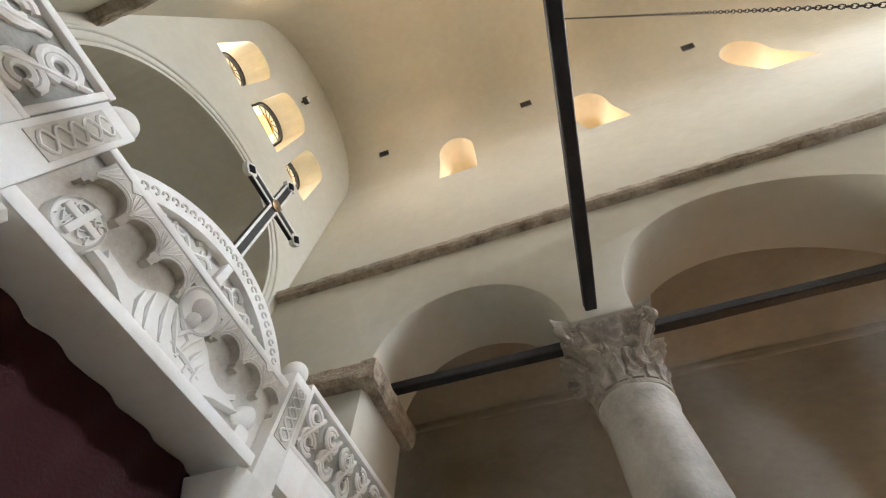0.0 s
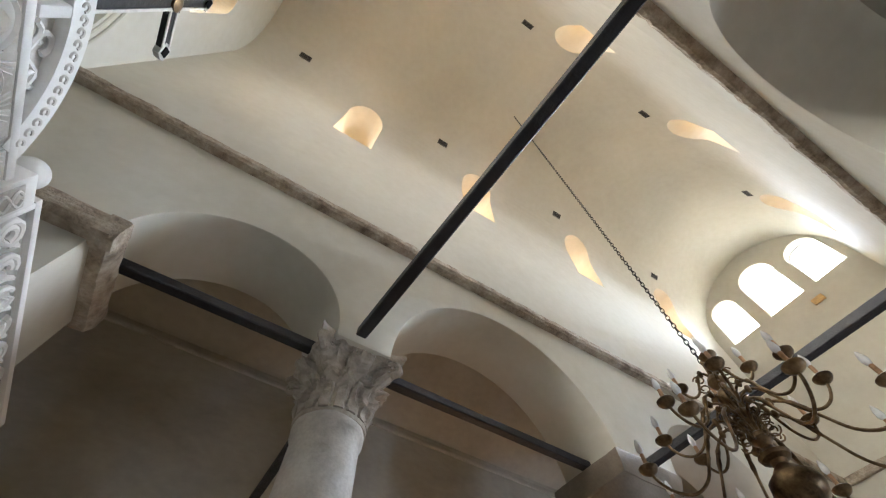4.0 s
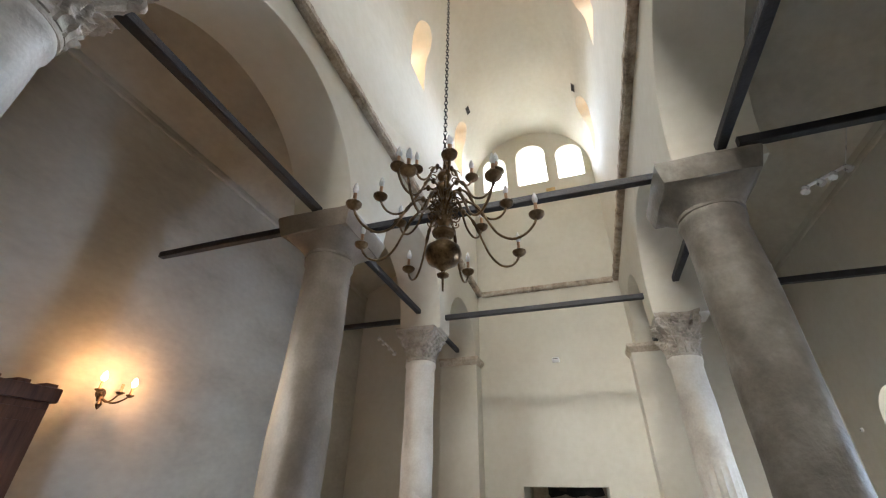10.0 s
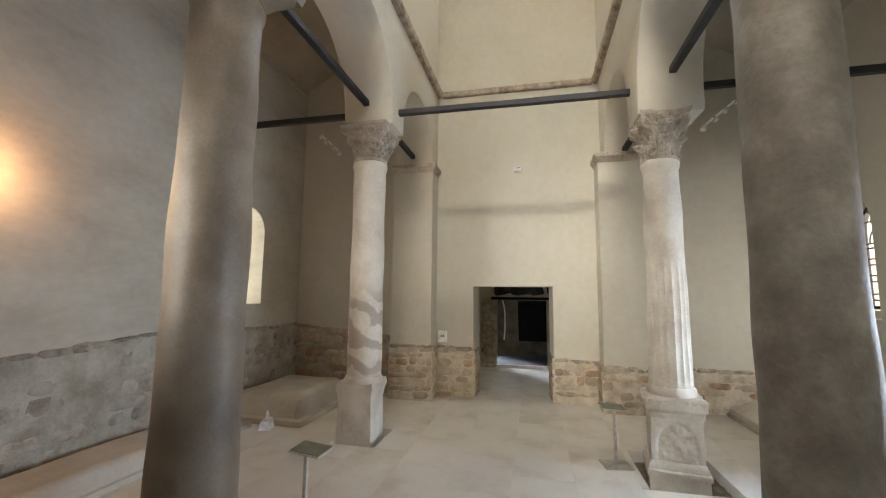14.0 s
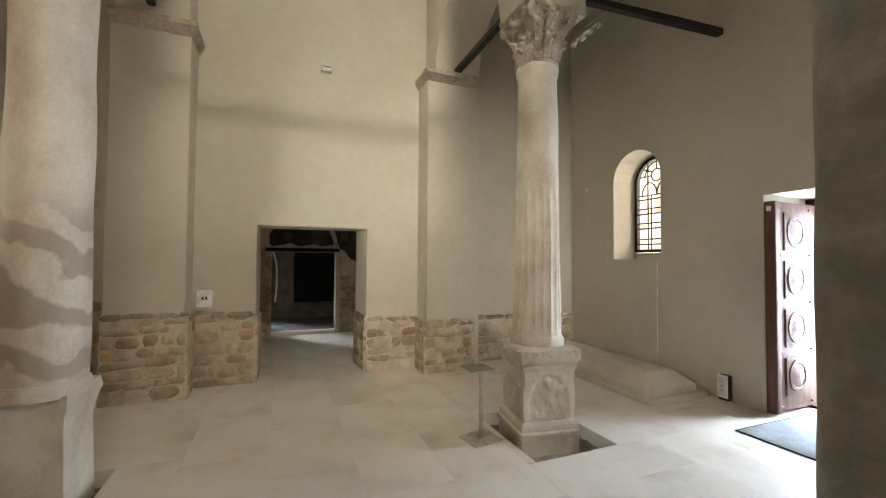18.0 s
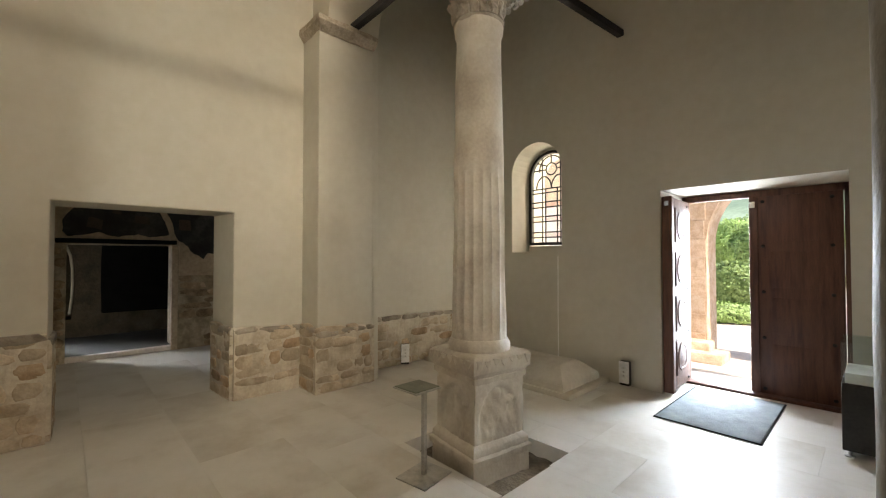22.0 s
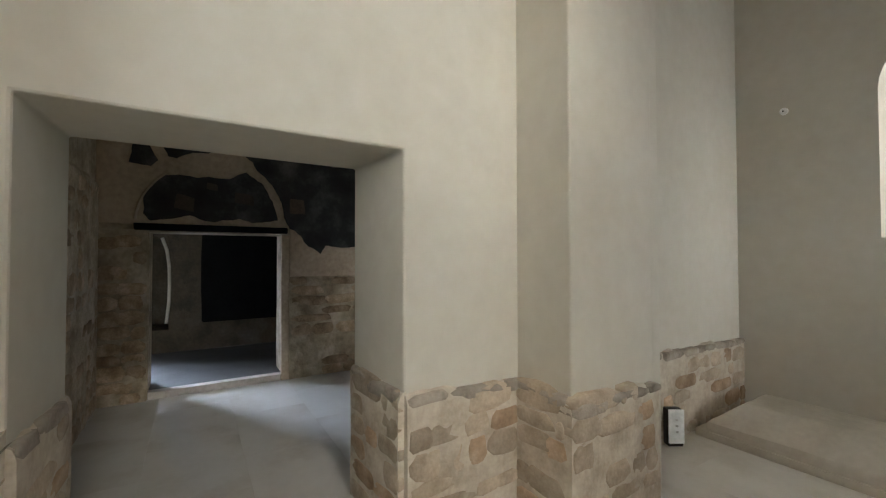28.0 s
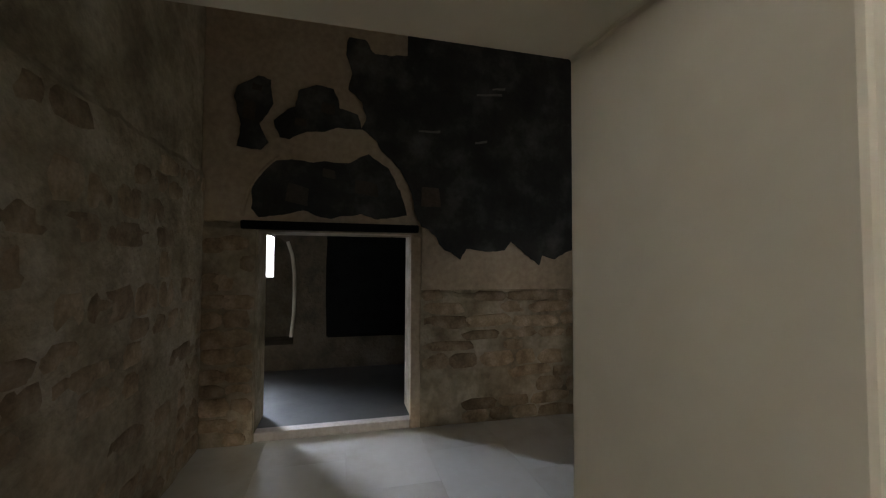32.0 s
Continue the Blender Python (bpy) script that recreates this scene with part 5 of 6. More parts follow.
def leaf(m, carved, label):
    """A leaf 0.72 wide and 2.12 high, hinged at its own z axis; carved gives the side with the ovals."""
    d = part("door_leaf", box(0.0, -0.028, 0.03, 0.72, 0.028, 2.14, 0.006), WOODRED, door, label)
    d.matrix_basis = m @ Matrix.Diagonal((1.04, 1, 1.03, 1))
    part("edge_strip", box(0.66, -0.05, 0.03, 0.735, 0.055, 2.14, 0.008), WOODRED, d)
    for face in (-1, 1):
        for k in range(4):
            z = 0.18 + 0.49 * k
            deep = 0.014 if face == carved else 0.004
            bm = box(0.17, min(0, deep * face), z, 0.55, max(0, deep * face), z + 0.38, 0.0015)
            for v in bm.verts:
                v.co.y += 0.027 * face
            p = part("panel", bm, WOODRED, d)
            if face != carved:
                continue
            bm = bmesh.new()
            add_lathe(bm, [(0.165, 0), (0.165, 0.010), (0.13, 0.016), (0.12, 0.008), (0.06, 0.020), (0.01, 0.024)], 24)
            for v in bm.verts:
                v.co = Vector((0.36 + v.co.x * 0.95, face * (0.040 + v.co.z), z + 0.19 + v.co.y))
            part("carving", roughen(bm, 0.006, 30, k), WOODRED, p)
        for z in (0.08, 0.62, 1.11, 1.60, 2.08):
            for x in (0.08, 0.62):
                bm = lathe([(0.018, 0), (0.012, 0.010), (0.002, 0.014)], 10)
                for v in bm.verts:
                    v.co = Vector((x + v.co.x, face * (0.028 + v.co.z), z + v.co.y))
                part("stud", bm, DARKMETAL, d)
    part("handle", tube([(0.62, -0.03, 1.0), (0.62, -0.08, 1.0), (0.53, -0.085, 1.0)], 0.009, 7), STEEL, d, "steel lever handle")
    part("contact", box(0.735, -0.02, 2.04, 0.746, 0.02, 2.09, 0.002) if carved > 0 else box(0.68, 0.055, 2.02, 0.725, 0.068, 2.085, 0.002), WHITEP, d, "white alarm contact")
    part("lock_plate", box(0.59, -0.034, 0.90, 0.65, -0.028, 1.10, 0.003), STEEL, d)
    return d


leaf(pose(6.315, -4.19, 0, 0, 0, 92), 1, "leaf opened into the church")
leaf(pose(4.915, -4.235, 0, 0, 0, 0), -1, "closed leaf")

# ---- door mat ----
m_ = thing("door_mat", (5.77, -3.34, 0.002), "large grey-blue ribbed door mat on the marble floor", "mat", rz=0)
part("carpet", box(-0.40, -0.64, 0, 0.40, 0.64, 0.012, 0.004), MATBLUE, m_)
part("border", cut(box(-0.415, -0.655, 0, 0.415, 0.655, 0.008), [box(-0.40, -0.64, -1, 0.40, 0.64, 1)]), BLACK, m_)

# ---- display case beside the door ----
dc = thing("display_case", (4.90, -2.92, 0), "low dark display case with a white bed under a glass cover", "display case")
part("body", box(-0.72, -0.46, 0.05, 0.0, 0.0, 0.56, 0.006), DARKMETAL, dc)
part("bed", box(-0.70, -0.44, 0.56, -0.02, -0.02, 0.64, 0.004), WHITEP, dc, "white display bed", smooth=False)
for fx in (-0.68, -0.04):
    for fy in (-0.42, -0.04):
        part("foot", lathe([(0.032, 0), (0.030, 0.008), (0.010, 0.014), (0.010, 0.052)], 14, (fx, fy, 0)), STEEL, dc)
CASEGLASS = glass("case_glass", (0.93, 0.96, 0.95))
for b_ in ((-0.72, -0.006, 0.0, 0.0), (-0.72, -0.46, 0.0, -0.454), (-0.006, -0.454, 0.0, -0.006), (-0.72, -0.454, -0.714, -0.006)):
    part("glass_side", box(b_[0], b_[1], 0.56, b_[2], b_[3], 0.868), CASEGLASS, dc, "clear glass", smooth=False)
part("glass_top", box(-0.722, -0.462, 0.868, 0.002, 0.002, 0.875), CASEGLASS, dc, "clear glass", smooth=False)
part("exhibit", roughen(box(-0.45, -0.30, 0.64, -0.22, -0.14, 0.70, 0.02), 0.015, 9, 2), STONE, dc, "worn stone fragment")

# ---- porch and garden ----
porch = thing("porch_arch", (6.55, -6.2, 0), "orange limestone porch wall with a round arch", "porch")
pts = [(9.5, -0.1), (9.5, 3.9), (1.4, 3.9), (1.4, -0.1), (4.0, -0.1), (4.0, 1.75)] + [(5.2 - 1.2 * math.cos(math.pi * i / 24), 1.75 + 1.2 * math.sin(math.pi * i / 24)) for i in range(1, 24)] + [(6.4, 1.75), (6.4, -0.1)]
bm = prism(pts, "y", -6.55, -6.0)
for v in bm.verts:
    v.co -= Vector((6.4, -6.2, 0))
part("core", bm, ORANGE, porch, smooth=False)
rng = random.Random(5)
meshes = []
for k in range(4):
    bm = roughen(box(-0.5, -0.5, -0.5, 0.5, 0.5, 0.5, 0.014), 0.012, 2, k * 5)
    me = bpy.data.meshes.new("block")
    bmesh.ops.recalc_face_normals(bm, faces=bm.faces)
    bm.to_mesh(me)
    bm.free()
    me.materials.append(ORANGE)
    meshes.append(me)
for row in range(10):
    z0 = 0.02 + row * 0.30
    x = 6.40 + (0.0 if row % 2 else 0.02)
    while x < 8.9:
        ln = rng.choice((0.34, 0.46, 0.58))
        if row % 2 and x == 6.40:
            ln = 0.26
        child("block", rng.choice(meshes), ORANGE, porch, Matrix.Translation((x + ln / 2 - 6.4, 0.19, z0 + 0.15)) @ Matrix.Diagonal((ln - 0.012, 0.06, 0.288, 1)))
        x += ln
for x0, x1, y0, y1, h in ((6.30, 7.6, -6.0, -5.72, 0.22), (6.1, 6.9, -6.0, -5.5, 0.10), (6.9, 7.7, -6.0, -5.45, 0.12)):
    bm = roughen(box(x0 - 6.4, y0 + 6.2, -0.06, x1 - 6.4, y1 + 6.2, h, 0.03), 0.02, 4, x0)
    part("foot_stone", bm, ORANGE, porch)


def clump(name, at, size, count, label, category, seed, leafsize=0.09, group=""):
    """A bush or crown of many small leaves round a few limbs."""
    rng = random.Random(seed)
    t = thing(name, at, label, category, group)
    verts, faces = [], []
    for _ in range(count):
        d = Vector((rng.gauss(0, 1), rng.gauss(0, 1), rng.gauss(0, 1))).normalized()
        r = rng.uniform(0.72, 1.0) * (1 + 0.22 * noise.noise(d * 2.2 + Vector((seed, 0, 0))))
        c = Vector((d.x * size[0] * r, d.y * size[1] * r, d.z * size[2] * r + size[2]))
        if c.z < 0.02:
            continue
        a = Vector((rng.gauss(0, 1), rng.gauss(0, 1), rng.gauss(0, 1))).normalized()
        b = a.cross(d).normalized() if a.cross(d).length > 0.05 else Vector((1, 0, 0))
        s = leafsize * rng.uniform(0.7, 1.4)
        i = len(verts)
        verts += [c - a * s, c + b * s * 0.5, c + a * s, c - b * s * 0.5]
        faces.append((i, i + 1, i + 2, i + 3))
    me = bpy.data.meshes.new("foliage")
    me.from_pydata([tuple(v) for v in verts], [], faces)
    me.materials.append(LEAF)
    ob = new("foliage", me)
    ob.parent = t
    return t


for k, (x, y, sx, sy, sz) in enumerate(((7.9, -15.2, 1.05, 1.05, 0.75), (7.55, -11.1, 1.15, 1.35, 0.22), (6.5, -24.8, 0.75, 0.7, 0.45), (5.0, -25.6, 0.9, 0.7, 0.45), (9.6, -18.5, 1.0, 1.0, 0.7), (3.2, -22.0, 0.9, 0.9, 0.6))):
    clump("bush", (x, y, -0.1), (sx, sy, sz), 14000, "rounded clipped green bush in the garden", "bush", k + 1, 0.045, "garden bushes")
bench = thing("garden_bench", (7.3, -23.1, -0.05), "pale stone garden bench on the paving", "bench")
part("seat", box(-0.75, -0.22, 0.38, 0.75, 0.22, 0.46, 0.015), PAVE, bench)
for x in (-0.55, 0.55):
    part("leg", box(x - 0.08, -0.17, 0, x + 0.08, 0.17, 0.38, 0.01), PAVE, bench)
lamp = thing("street_lamp", (7.0, -31.0, -0.05), "dark slender lamp post in the garden", "street lamp")
part("pole", tube([(0, 0, 0), (0, 0, 4.6)], [0.06, 0.035], 10), DARKMETAL, lamp)
part("arm", tube([(0, 0, 4.5), (-0.45, 0, 4.62)], 0.025, 8), DARKMETAL, lamp)
part("head", box(-0.75, -0.09, 4.58, -0.42, 0.09, 4.68, 0.02), DARKMETAL, lamp)
structure("wall_terrace", roughen(box(-14, -44.4, -0.4, 7.6, -44.0, 2.2, 0.03), 0.02, 2, 3), PAVE, "pale retaining wall at the end of the garden", "wall")
bm = bmesh.new()
grid = [[bm.verts.new((-160 + 8 * i, -130 - 9 * k, -0.4 + 30 * math.sin(math.pi / 2 * k / 8) * (1 + 0.35 * noise.noise((i * 0.22, k * 0.3, 1.0))))) for i in range(41)] for k in range(9)]
for k in range(8):
    for i in range(40):
        bm.faces.new((grid[k][i], grid[k][i + 1], grid[k + 1][i + 1], grid[k + 1][i]))
structure("backdrop", bm, HAZYHILL, "hazy wooded hill behind the garden", "hill", True)
for k, (x, y, h, s) in enumerate(((8.9, -29, 1.9, 2.1), (12.6, -40, 1.8, 2.8), (1.0, -48, 1.8, 2.6), (16.5, -37, 1.8, 2.6), (9.6, -52, 2.0, 3.4), (22.0, -46, 2.0, 3.4))):
    t = clump("tree", (x, y, -0.2), (s, s, s * 0.75), 14000, "leafy green tree in full summer foliage", "tree", k + 11, 0.10, "garden trees")
    for o in t.children:
        o.location.z = h * 0.5
    part("trunk", tube([(0, 0, -0.1), (0.1, 0.05, h * 0.5), (0.05, -0.05, h), (0.2, 0.1, h + s * 0.5)], [0.22, 0.17, 0.14, 0.06], 10), BARK, t)
    for a in range(4):
        part("limb", tube([(0.05, 0, h * 0.8), (s * 0.4 * math.cos(a * 1.6), s * 0.4 * math.sin(a * 1.6), h + s * 0.5)], [0.09, 0.03], 7), BARK, t)

# ---- marble screen before the apse ----
def words(text, size, depth):
    """Raised letters as a mesh, lying in x and y."""
    cu = bpy.data.curves.new("letters", "FONT")
    cu.body, cu.size, cu.extrude, cu.align_x, cu.align_y = text, size, depth, "CENTER", "CENTER"
    ob = new("letters", cu)
    dg = bpy.context.evaluated_depsgraph_get()
    dg.update()
    bm = bmesh.new()
    bm.from_mesh(ob.evaluated_get(dg).to_mesh())
    bpy.data.objects.remove(ob)
    bpy.data.curves.remove(cu)
    return bm


def facing(bm, y, z, x=0.0, s=1.0):
    """Turns a mesh that lies in x and y to stand at y, z and face +x."""
    for v in bm.verts:
        v.co = Vector((x + v.co.z, y + v.co.x * s, z + v.co.y * s))
    return bm


def screen():
    t = thing("marble_screen", (-0.30, 0.90, 0), "white marble altar screen with carved reliefs and ball finials", "altar screen")
    W = WHITEMARBLE
    beam_ = part("architrave", box(-0.27, -0.63, 3.06, -0.05, 0.63, 3.47, 0.006), W, t)
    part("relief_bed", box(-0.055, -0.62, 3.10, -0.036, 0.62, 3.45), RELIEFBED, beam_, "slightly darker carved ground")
    part("lower_fillet", box(-0.27, -0.63, 3.045, 0.012, 0.63, 3.098, 0.008), W, beam_)
    part("upper_fillet", box(-0.27, -0.63, 3.445, 0.014, 0.63, 3.485, 0.008), W, beam_)
    # hanging row of cusped arches
    cs = (-0.485, -0.325, -0.155, 0.235, 0.405, 0.565)
    ends = (-0.575, -0.405, -0.24, -0.07, 0.13, 0.32, 0.485, 0.63)
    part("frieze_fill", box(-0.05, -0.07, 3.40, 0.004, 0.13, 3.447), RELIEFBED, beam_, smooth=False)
    for k, c in enumerate(cs):
        lo_, hi_ = (ends[k], ends[k + 1]) if c < 0 else (ends[k + 1], ends[k + 2])
        h = 0.0855
        pts = [(lo_, 3.447), (lo_, 3.285), (lo_ + 0.014, 3.285), (lo_ + 0.014, 3.305), (c - 0.064, 3.312)]
        pts += [(c - 0.066 * math.cos(math.pi * i / 14), 3.322 + 0.066 * math.sin(math.pi * i / 14)) for i in range(15)]
        pts += [(c + 0.064, 3.312), (hi_ - 0.014, 3.305), (hi_ - 0.014, 3.285), (hi_, 3.285), (hi_, 3.447)]
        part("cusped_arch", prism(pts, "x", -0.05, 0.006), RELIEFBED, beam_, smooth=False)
        for q in (0.071, 0.083):
            part("arch_rib", tube([(0.006, c - q * math.cos(math.pi * i / 14), 3.322 + q * math.sin(math.pi * i / 14)) for i in range(1, 14)], 0.0038, 5), W, beam_)
        for sgn in (-1, 1):
            for q in (0.2, 0.5, 0.8):
                part("spandrel_rib", tube([(0.007, c + sgn * h * 0.98, 3.345), (0.008, c + sgn * (h - 0.05 * q), 3.395 + 0.02 * (1 - q)), (0.007, c + sgn * (h - 0.07 * q), 3.440 - 0.01 * q)], 0.0035, 4), W, beam_)
    # one medallion with a lettered cross
    c, cz = -0.462, 3.180
    md = part("medallion", facing(lathe([(0.088, 0), (0.088, 0.040), (0.082, 0.048), (0.076, 0.040), (0.001, 0.042)], 40), c, cz, -0.040), W, beam_)
    part("cross_bar", box(0.0, c - 0.013, cz - 0.066, 0.022, c + 0.013, cz + 0.066, 0.004), W, md)
    part("cross_bar", box(0.0, c - 0.066, cz - 0.013, 0.021, c + 0.066, cz + 0.013, 0.004), W, md)
    for word, dy, dz in (("IC", -0.036, 0.034), ("XC", 0.036, 0.034), ("NI", -0.036, -0.034), ("KA", 0.036, -0.034)):
        part("letters", facing(words(word, 0.044, 0.006), c + dy, cz + dz, 0.009), W, md)
    # worn central relief: disc, oval and draped mass in one plain body
    fig = part("halo", facing(lathe([(0.104, 0), (0.104, 0.046), (0.097, 0.052), (0.088, 0.042), (0.001, 0.044)], 40), 0.03, 3.335, -0.036), W, beam_)
    bm = bmesh.new()
    for y, z, ry, rz_, d in ((0.03, 3.340, 0.044, 0.056, 0.040), (0.03, 3.275, 0.030, 0.040, 0.034)):
        r_ = bmesh.ops.create_uvsphere(bm, u_segments=20, v_segments=12, radius=1.0)
        for v in r_["verts"]:
            v.co = Vector((0.002 + v.co.x * d, y + v.co.y * ry, z + v.co.z * rz_))
    body_ = [(-0.19, 3.10), (-0.25, 3.132), (-0.31, 3.148), (-0.37, 3.150), (-0.365, 3.168), (-0.325, 3.172), (-0.345, 3.195), (-0.30, 3.190), (-0.24, 3.182), (-0.19, 3.195), (-0.12, 3.255), (-0.04, 3.275), (0.10, 3.275), (0.16, 3.245), (0.22, 3.195), (0.29, 3.175), (0.345, 3.185), (0.385, 3.215), (0.397, 3.195), (0.37, 3.175), (0.435, 3.165), (0.37, 3.145), (0.30, 3.125), (0.25, 3.10)]
    add_prism(bm, body_, "x", -0.040, 0.004)
    for y0, z0_, y1, z1_ in ((-0.17, 3.20, -0.13, 3.10), (-0.14, 3.23, -0.08, 3.10), (-0.09, 3.255, -0.01, 3.11), (-0.05, 3.26, 0.06, 3.13), (0.08, 3.265, 0.02, 3.17), (0.11, 3.26, 0.07, 3.12), (0.15, 3.235, 0.13, 3.10), (0.19, 3.20, 0.18, 3.10), (-0.02, 3.25, 0.08, 3.20), (0.02, 3.15, 0.20, 3.13)):
        part("carved_fold", tube([(0.001, y0, z0_), (0.006, (y0 + y1) / 2 - 0.012, (z0_ + z1_) / 2), (0.001, y1, z1_)], [0.006, 0.0125, 0.008], 6), W, fig)
    part("worn_relief", bm, W, fig, smooth=False)
    bm = bmesh.new()
    r_ = bmesh.ops.create_uvsphere(bm, u_segments=18, v_segments=12, radius=1.0)
    for v in r_["verts"]:
        v.co = Vector((-0.03 + v.co.x * 0.030, 0.505 + v.co.y * 0.060 * (1 - 0.25 * v.co.z) + 0.02 * v.co.z, 3.205 + v.co.z * 0.060))
    add_prism(bm, [(0.47, 3.10), (0.47, 3.135), (0.49, 3.15), (0.53, 3.15), (0.55, 3.135), (0.55, 3.10)], "x", -0.04, 0.0)
    part("carved_bud", bm, W, beam_, smooth=False)
    # bowed pediment
    half, rise, z0 = 0.54, 0.24, 3.485
    R = (half * half + rise * rise) / (2 * rise)
    a0 = math.asin(half / R)
    arc = lambda rr, n=28, a=a0: [(rr * math.sin(-a + 2 * a * i / n), z0 + rise - R + rr * math.cos(-a + 2 * a * i / n)) for i in range(n + 1)]
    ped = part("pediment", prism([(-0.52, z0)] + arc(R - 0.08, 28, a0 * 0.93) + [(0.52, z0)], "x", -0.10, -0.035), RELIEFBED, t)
    part("rim", prism(arc(R) + list(reversed(arc(R - 0.10))), "x", -0.12, 0.012), W, ped)
    for i in range(24):
        a = -a0 * 0.92 + 1.84 * a0 * i / 23
        c = Vector((0.012, (R - 0.050) * math.sin(a), z0 + rise - R + (R - 0.050) * math.cos(a)))
        pts = [(c.x, c.y + 0.018 * math.cos(b + a) * (1 - 0.08 * b), c.z + 0.018 * math.sin(b + a) * (1 - 0.08 * b)) for b in [0.6 * q for q in range(9)]]
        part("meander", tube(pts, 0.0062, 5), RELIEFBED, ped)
    for sgn in (-1, 1):
        for c, q, dirn in (((0.12, 3.575), 0.048, 1), ((0.25, 3.55), 0.038, -1), ((0.36, 3.525), 0.026, 1)):
            pts = [(-0.030, sgn * (c[0] + q * (1 - 0.09 * b) * math.cos(dirn * 0.62 * b)), c[1] + q * (1 - 0.09 * b) * math.sin(dirn * 0.62 * b)) for b in range(11)]
            part("scroll", tube(pts, [0.014 - 0.0006 * b for b in range(11)], 6), W, ped)
        part("scroll", tube([(-0.03, sgn * (0.05 + 0.40 * q / 16), 3.545 - 0.0011 * q + 0.024 * math.sin(q * 1.05)) for q in range(17)], 0.011, 6), W, ped)
    part("knot", box(-0.03, -0.022, 3.50, 0.010, 0.022, 3.63, 0.008), W, ped)
    # posts with ball finials, interlace and capitals below
    for sgn in (-1, 1):
        c = 0.695 * sgn
        ps = part("post", box(-0.24, c - 0.075, 3.0, 0.035, c + 0.075, 3.56, 0.006), W, t)
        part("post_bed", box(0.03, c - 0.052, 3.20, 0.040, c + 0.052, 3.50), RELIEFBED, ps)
        for ph in (0, math.pi):
            part("interlace", tube([(0.042, c + 0.036 * math.sin(q * 0.55 + ph), 3.21 + 0.28 * q / 28) for q in range(29)], 0.007, 6), W, ps)
        part("ball_finial", lathe([(0.03, 3.555), (0.022, 3.57)] + [(0.068 * math.sin(a), 3.630 - 0.068 * math.cos(a)) for a in [0.35 + (math.pi - 0.36) * i / 14 for i in range(15)]], 28, (-0.05, c, 0)), W, ps)
        cp = part("capital", round_to_square(0.10, 0.15, 2.72, 3.0, 8, 32, 1.3), W, t)
        cp.location = (-0.10, c, 0)
        for k in range(12):
            a = 2 * math.pi * k / 12
            bm = bmesh.new()
            bmesh.ops.create_icosphere(bm, subdivisions=1, radius=0.022, matrix=pose(0.128 * math.cos(a), 0.128 * math.sin(a), 2.83))
            part("carved_leaf", bm, RELIEFBED, cp)
        part("shaft", lathe([(0.13, 0), (0.13, 0.06), (0.10, 0.10), (0.095, 2.66), (0.115, 2.70), (0.10, 2.73)], 28, (-0.10, c, 0)), W, t)
        # side panels with scrolls
        y0, y1 = sorted((0.77 * sgn, 2.38 * sgn))
        part("side_rail", box(-0.045, y0, 3.06, 0.03, y1, 3.235, 0.006), W, t)
        pn = part("side_panel", box(-0.04, y0, 3.235, 0.0, y1, 3.60), DARKBED, t, "panel with the shade of its carving in the ground colour")
        part("panel_frame", box(-0.045, y0, 3.575, 0.03, y1, 3.61, 0.006), W, pn)
        part("panel_frame", box(-0.045, y0, 3.232, 0.028, y1, 3.262, 0.006), W, pn)
        e = 0.775 * sgn
        part("panel_frame", box(-0.045, min(e, e + 0.03 * sgn), 3.25, 0.028, max(e, e + 0.03 * sgn), 3.59, 0.005), W, pn)
        for k in range(8):
            cy = sgn * (0.90 + 0.19 * k)
            for dz in (-0.07, 0.07):
                for q in (0.062, 0.034):
                    part("scroll", tube([(0.008, cy + q * math.cos(0.5 * b + k), 3.418 + dz + q * math.sin(0.5 * b + k)) for b in range(12)], 0.016 if q > 0.05 else 0.015, 7), W, pn)
            part("scroll", tube([(0.008, cy - 0.08, 3.30), (0.014, cy, 3.42), (0.008, cy + 0.09, 3.54)], 0.014, 7), W, pn)
    return t


screen()
cr = thing("altar_cross", (-0.36, 0.90, 3.70), "tall dark metal cross with pale edging and pointed ends", "cross")
PALEMETAL = mat("pale_metal_edge", (0.72, 0.70, 0.65), 0.45, metal=0.3, scale=8, bump=0.0)
cr.matrix_basis = pose(-0.36, 0.90, 3.70, 3, 0, 0)
part("upright", box(-0.016, -0.034, 0, 0.016, 0.034, 0.90, 0.004), DARKMETAL, cr)
part("crossbar", box(-0.015, -0.235, 0.586, 0.015, 0.235, 0.654, 0.004), DARKMETAL, cr)
for o in (-0.028, 0.028):
    part("inlay", box(0.014, o - 0.007, 0.01, 0.021, o + 0.007, 0.88), PALEMETAL, cr, "pale metal strip", smooth=False)
    part("inlay", box(0.013, -0.225, 0.62 + o - 0.007, 0.019, 0.225, 0.62 + o + 0.007), PALEMETAL, cr, "pale metal strip", smooth=False)
for y, z in ((0.25, 0.62), (-0.25, 0.62), (0, 0.92)):
    e = part("pointed_end", prism([(y + 0.050 * q * math.cos(a), z + 0.050 * q * math.sin(a)) for a, q in [(math.pi / 4 * i, 1.0 if i % 2 == 0 else 0.86) for i in range(8)]], "x", -0.015, 0.016), PALEMETAL, cr)
    part("diamond", prism([(y - 0.030, z), (y, z - 0.034), (y + 0.030, z), (y, z + 0.034)], "x", 0.010, 0.022), BLACK, e, smooth=False)
part("boss", facing(lathe([(0.040, 0), (0.040, 0.016), (0.02, 0.022), (0.001, 0.022)], 20), 0, 0.62, 0.012), BRASS, cr)
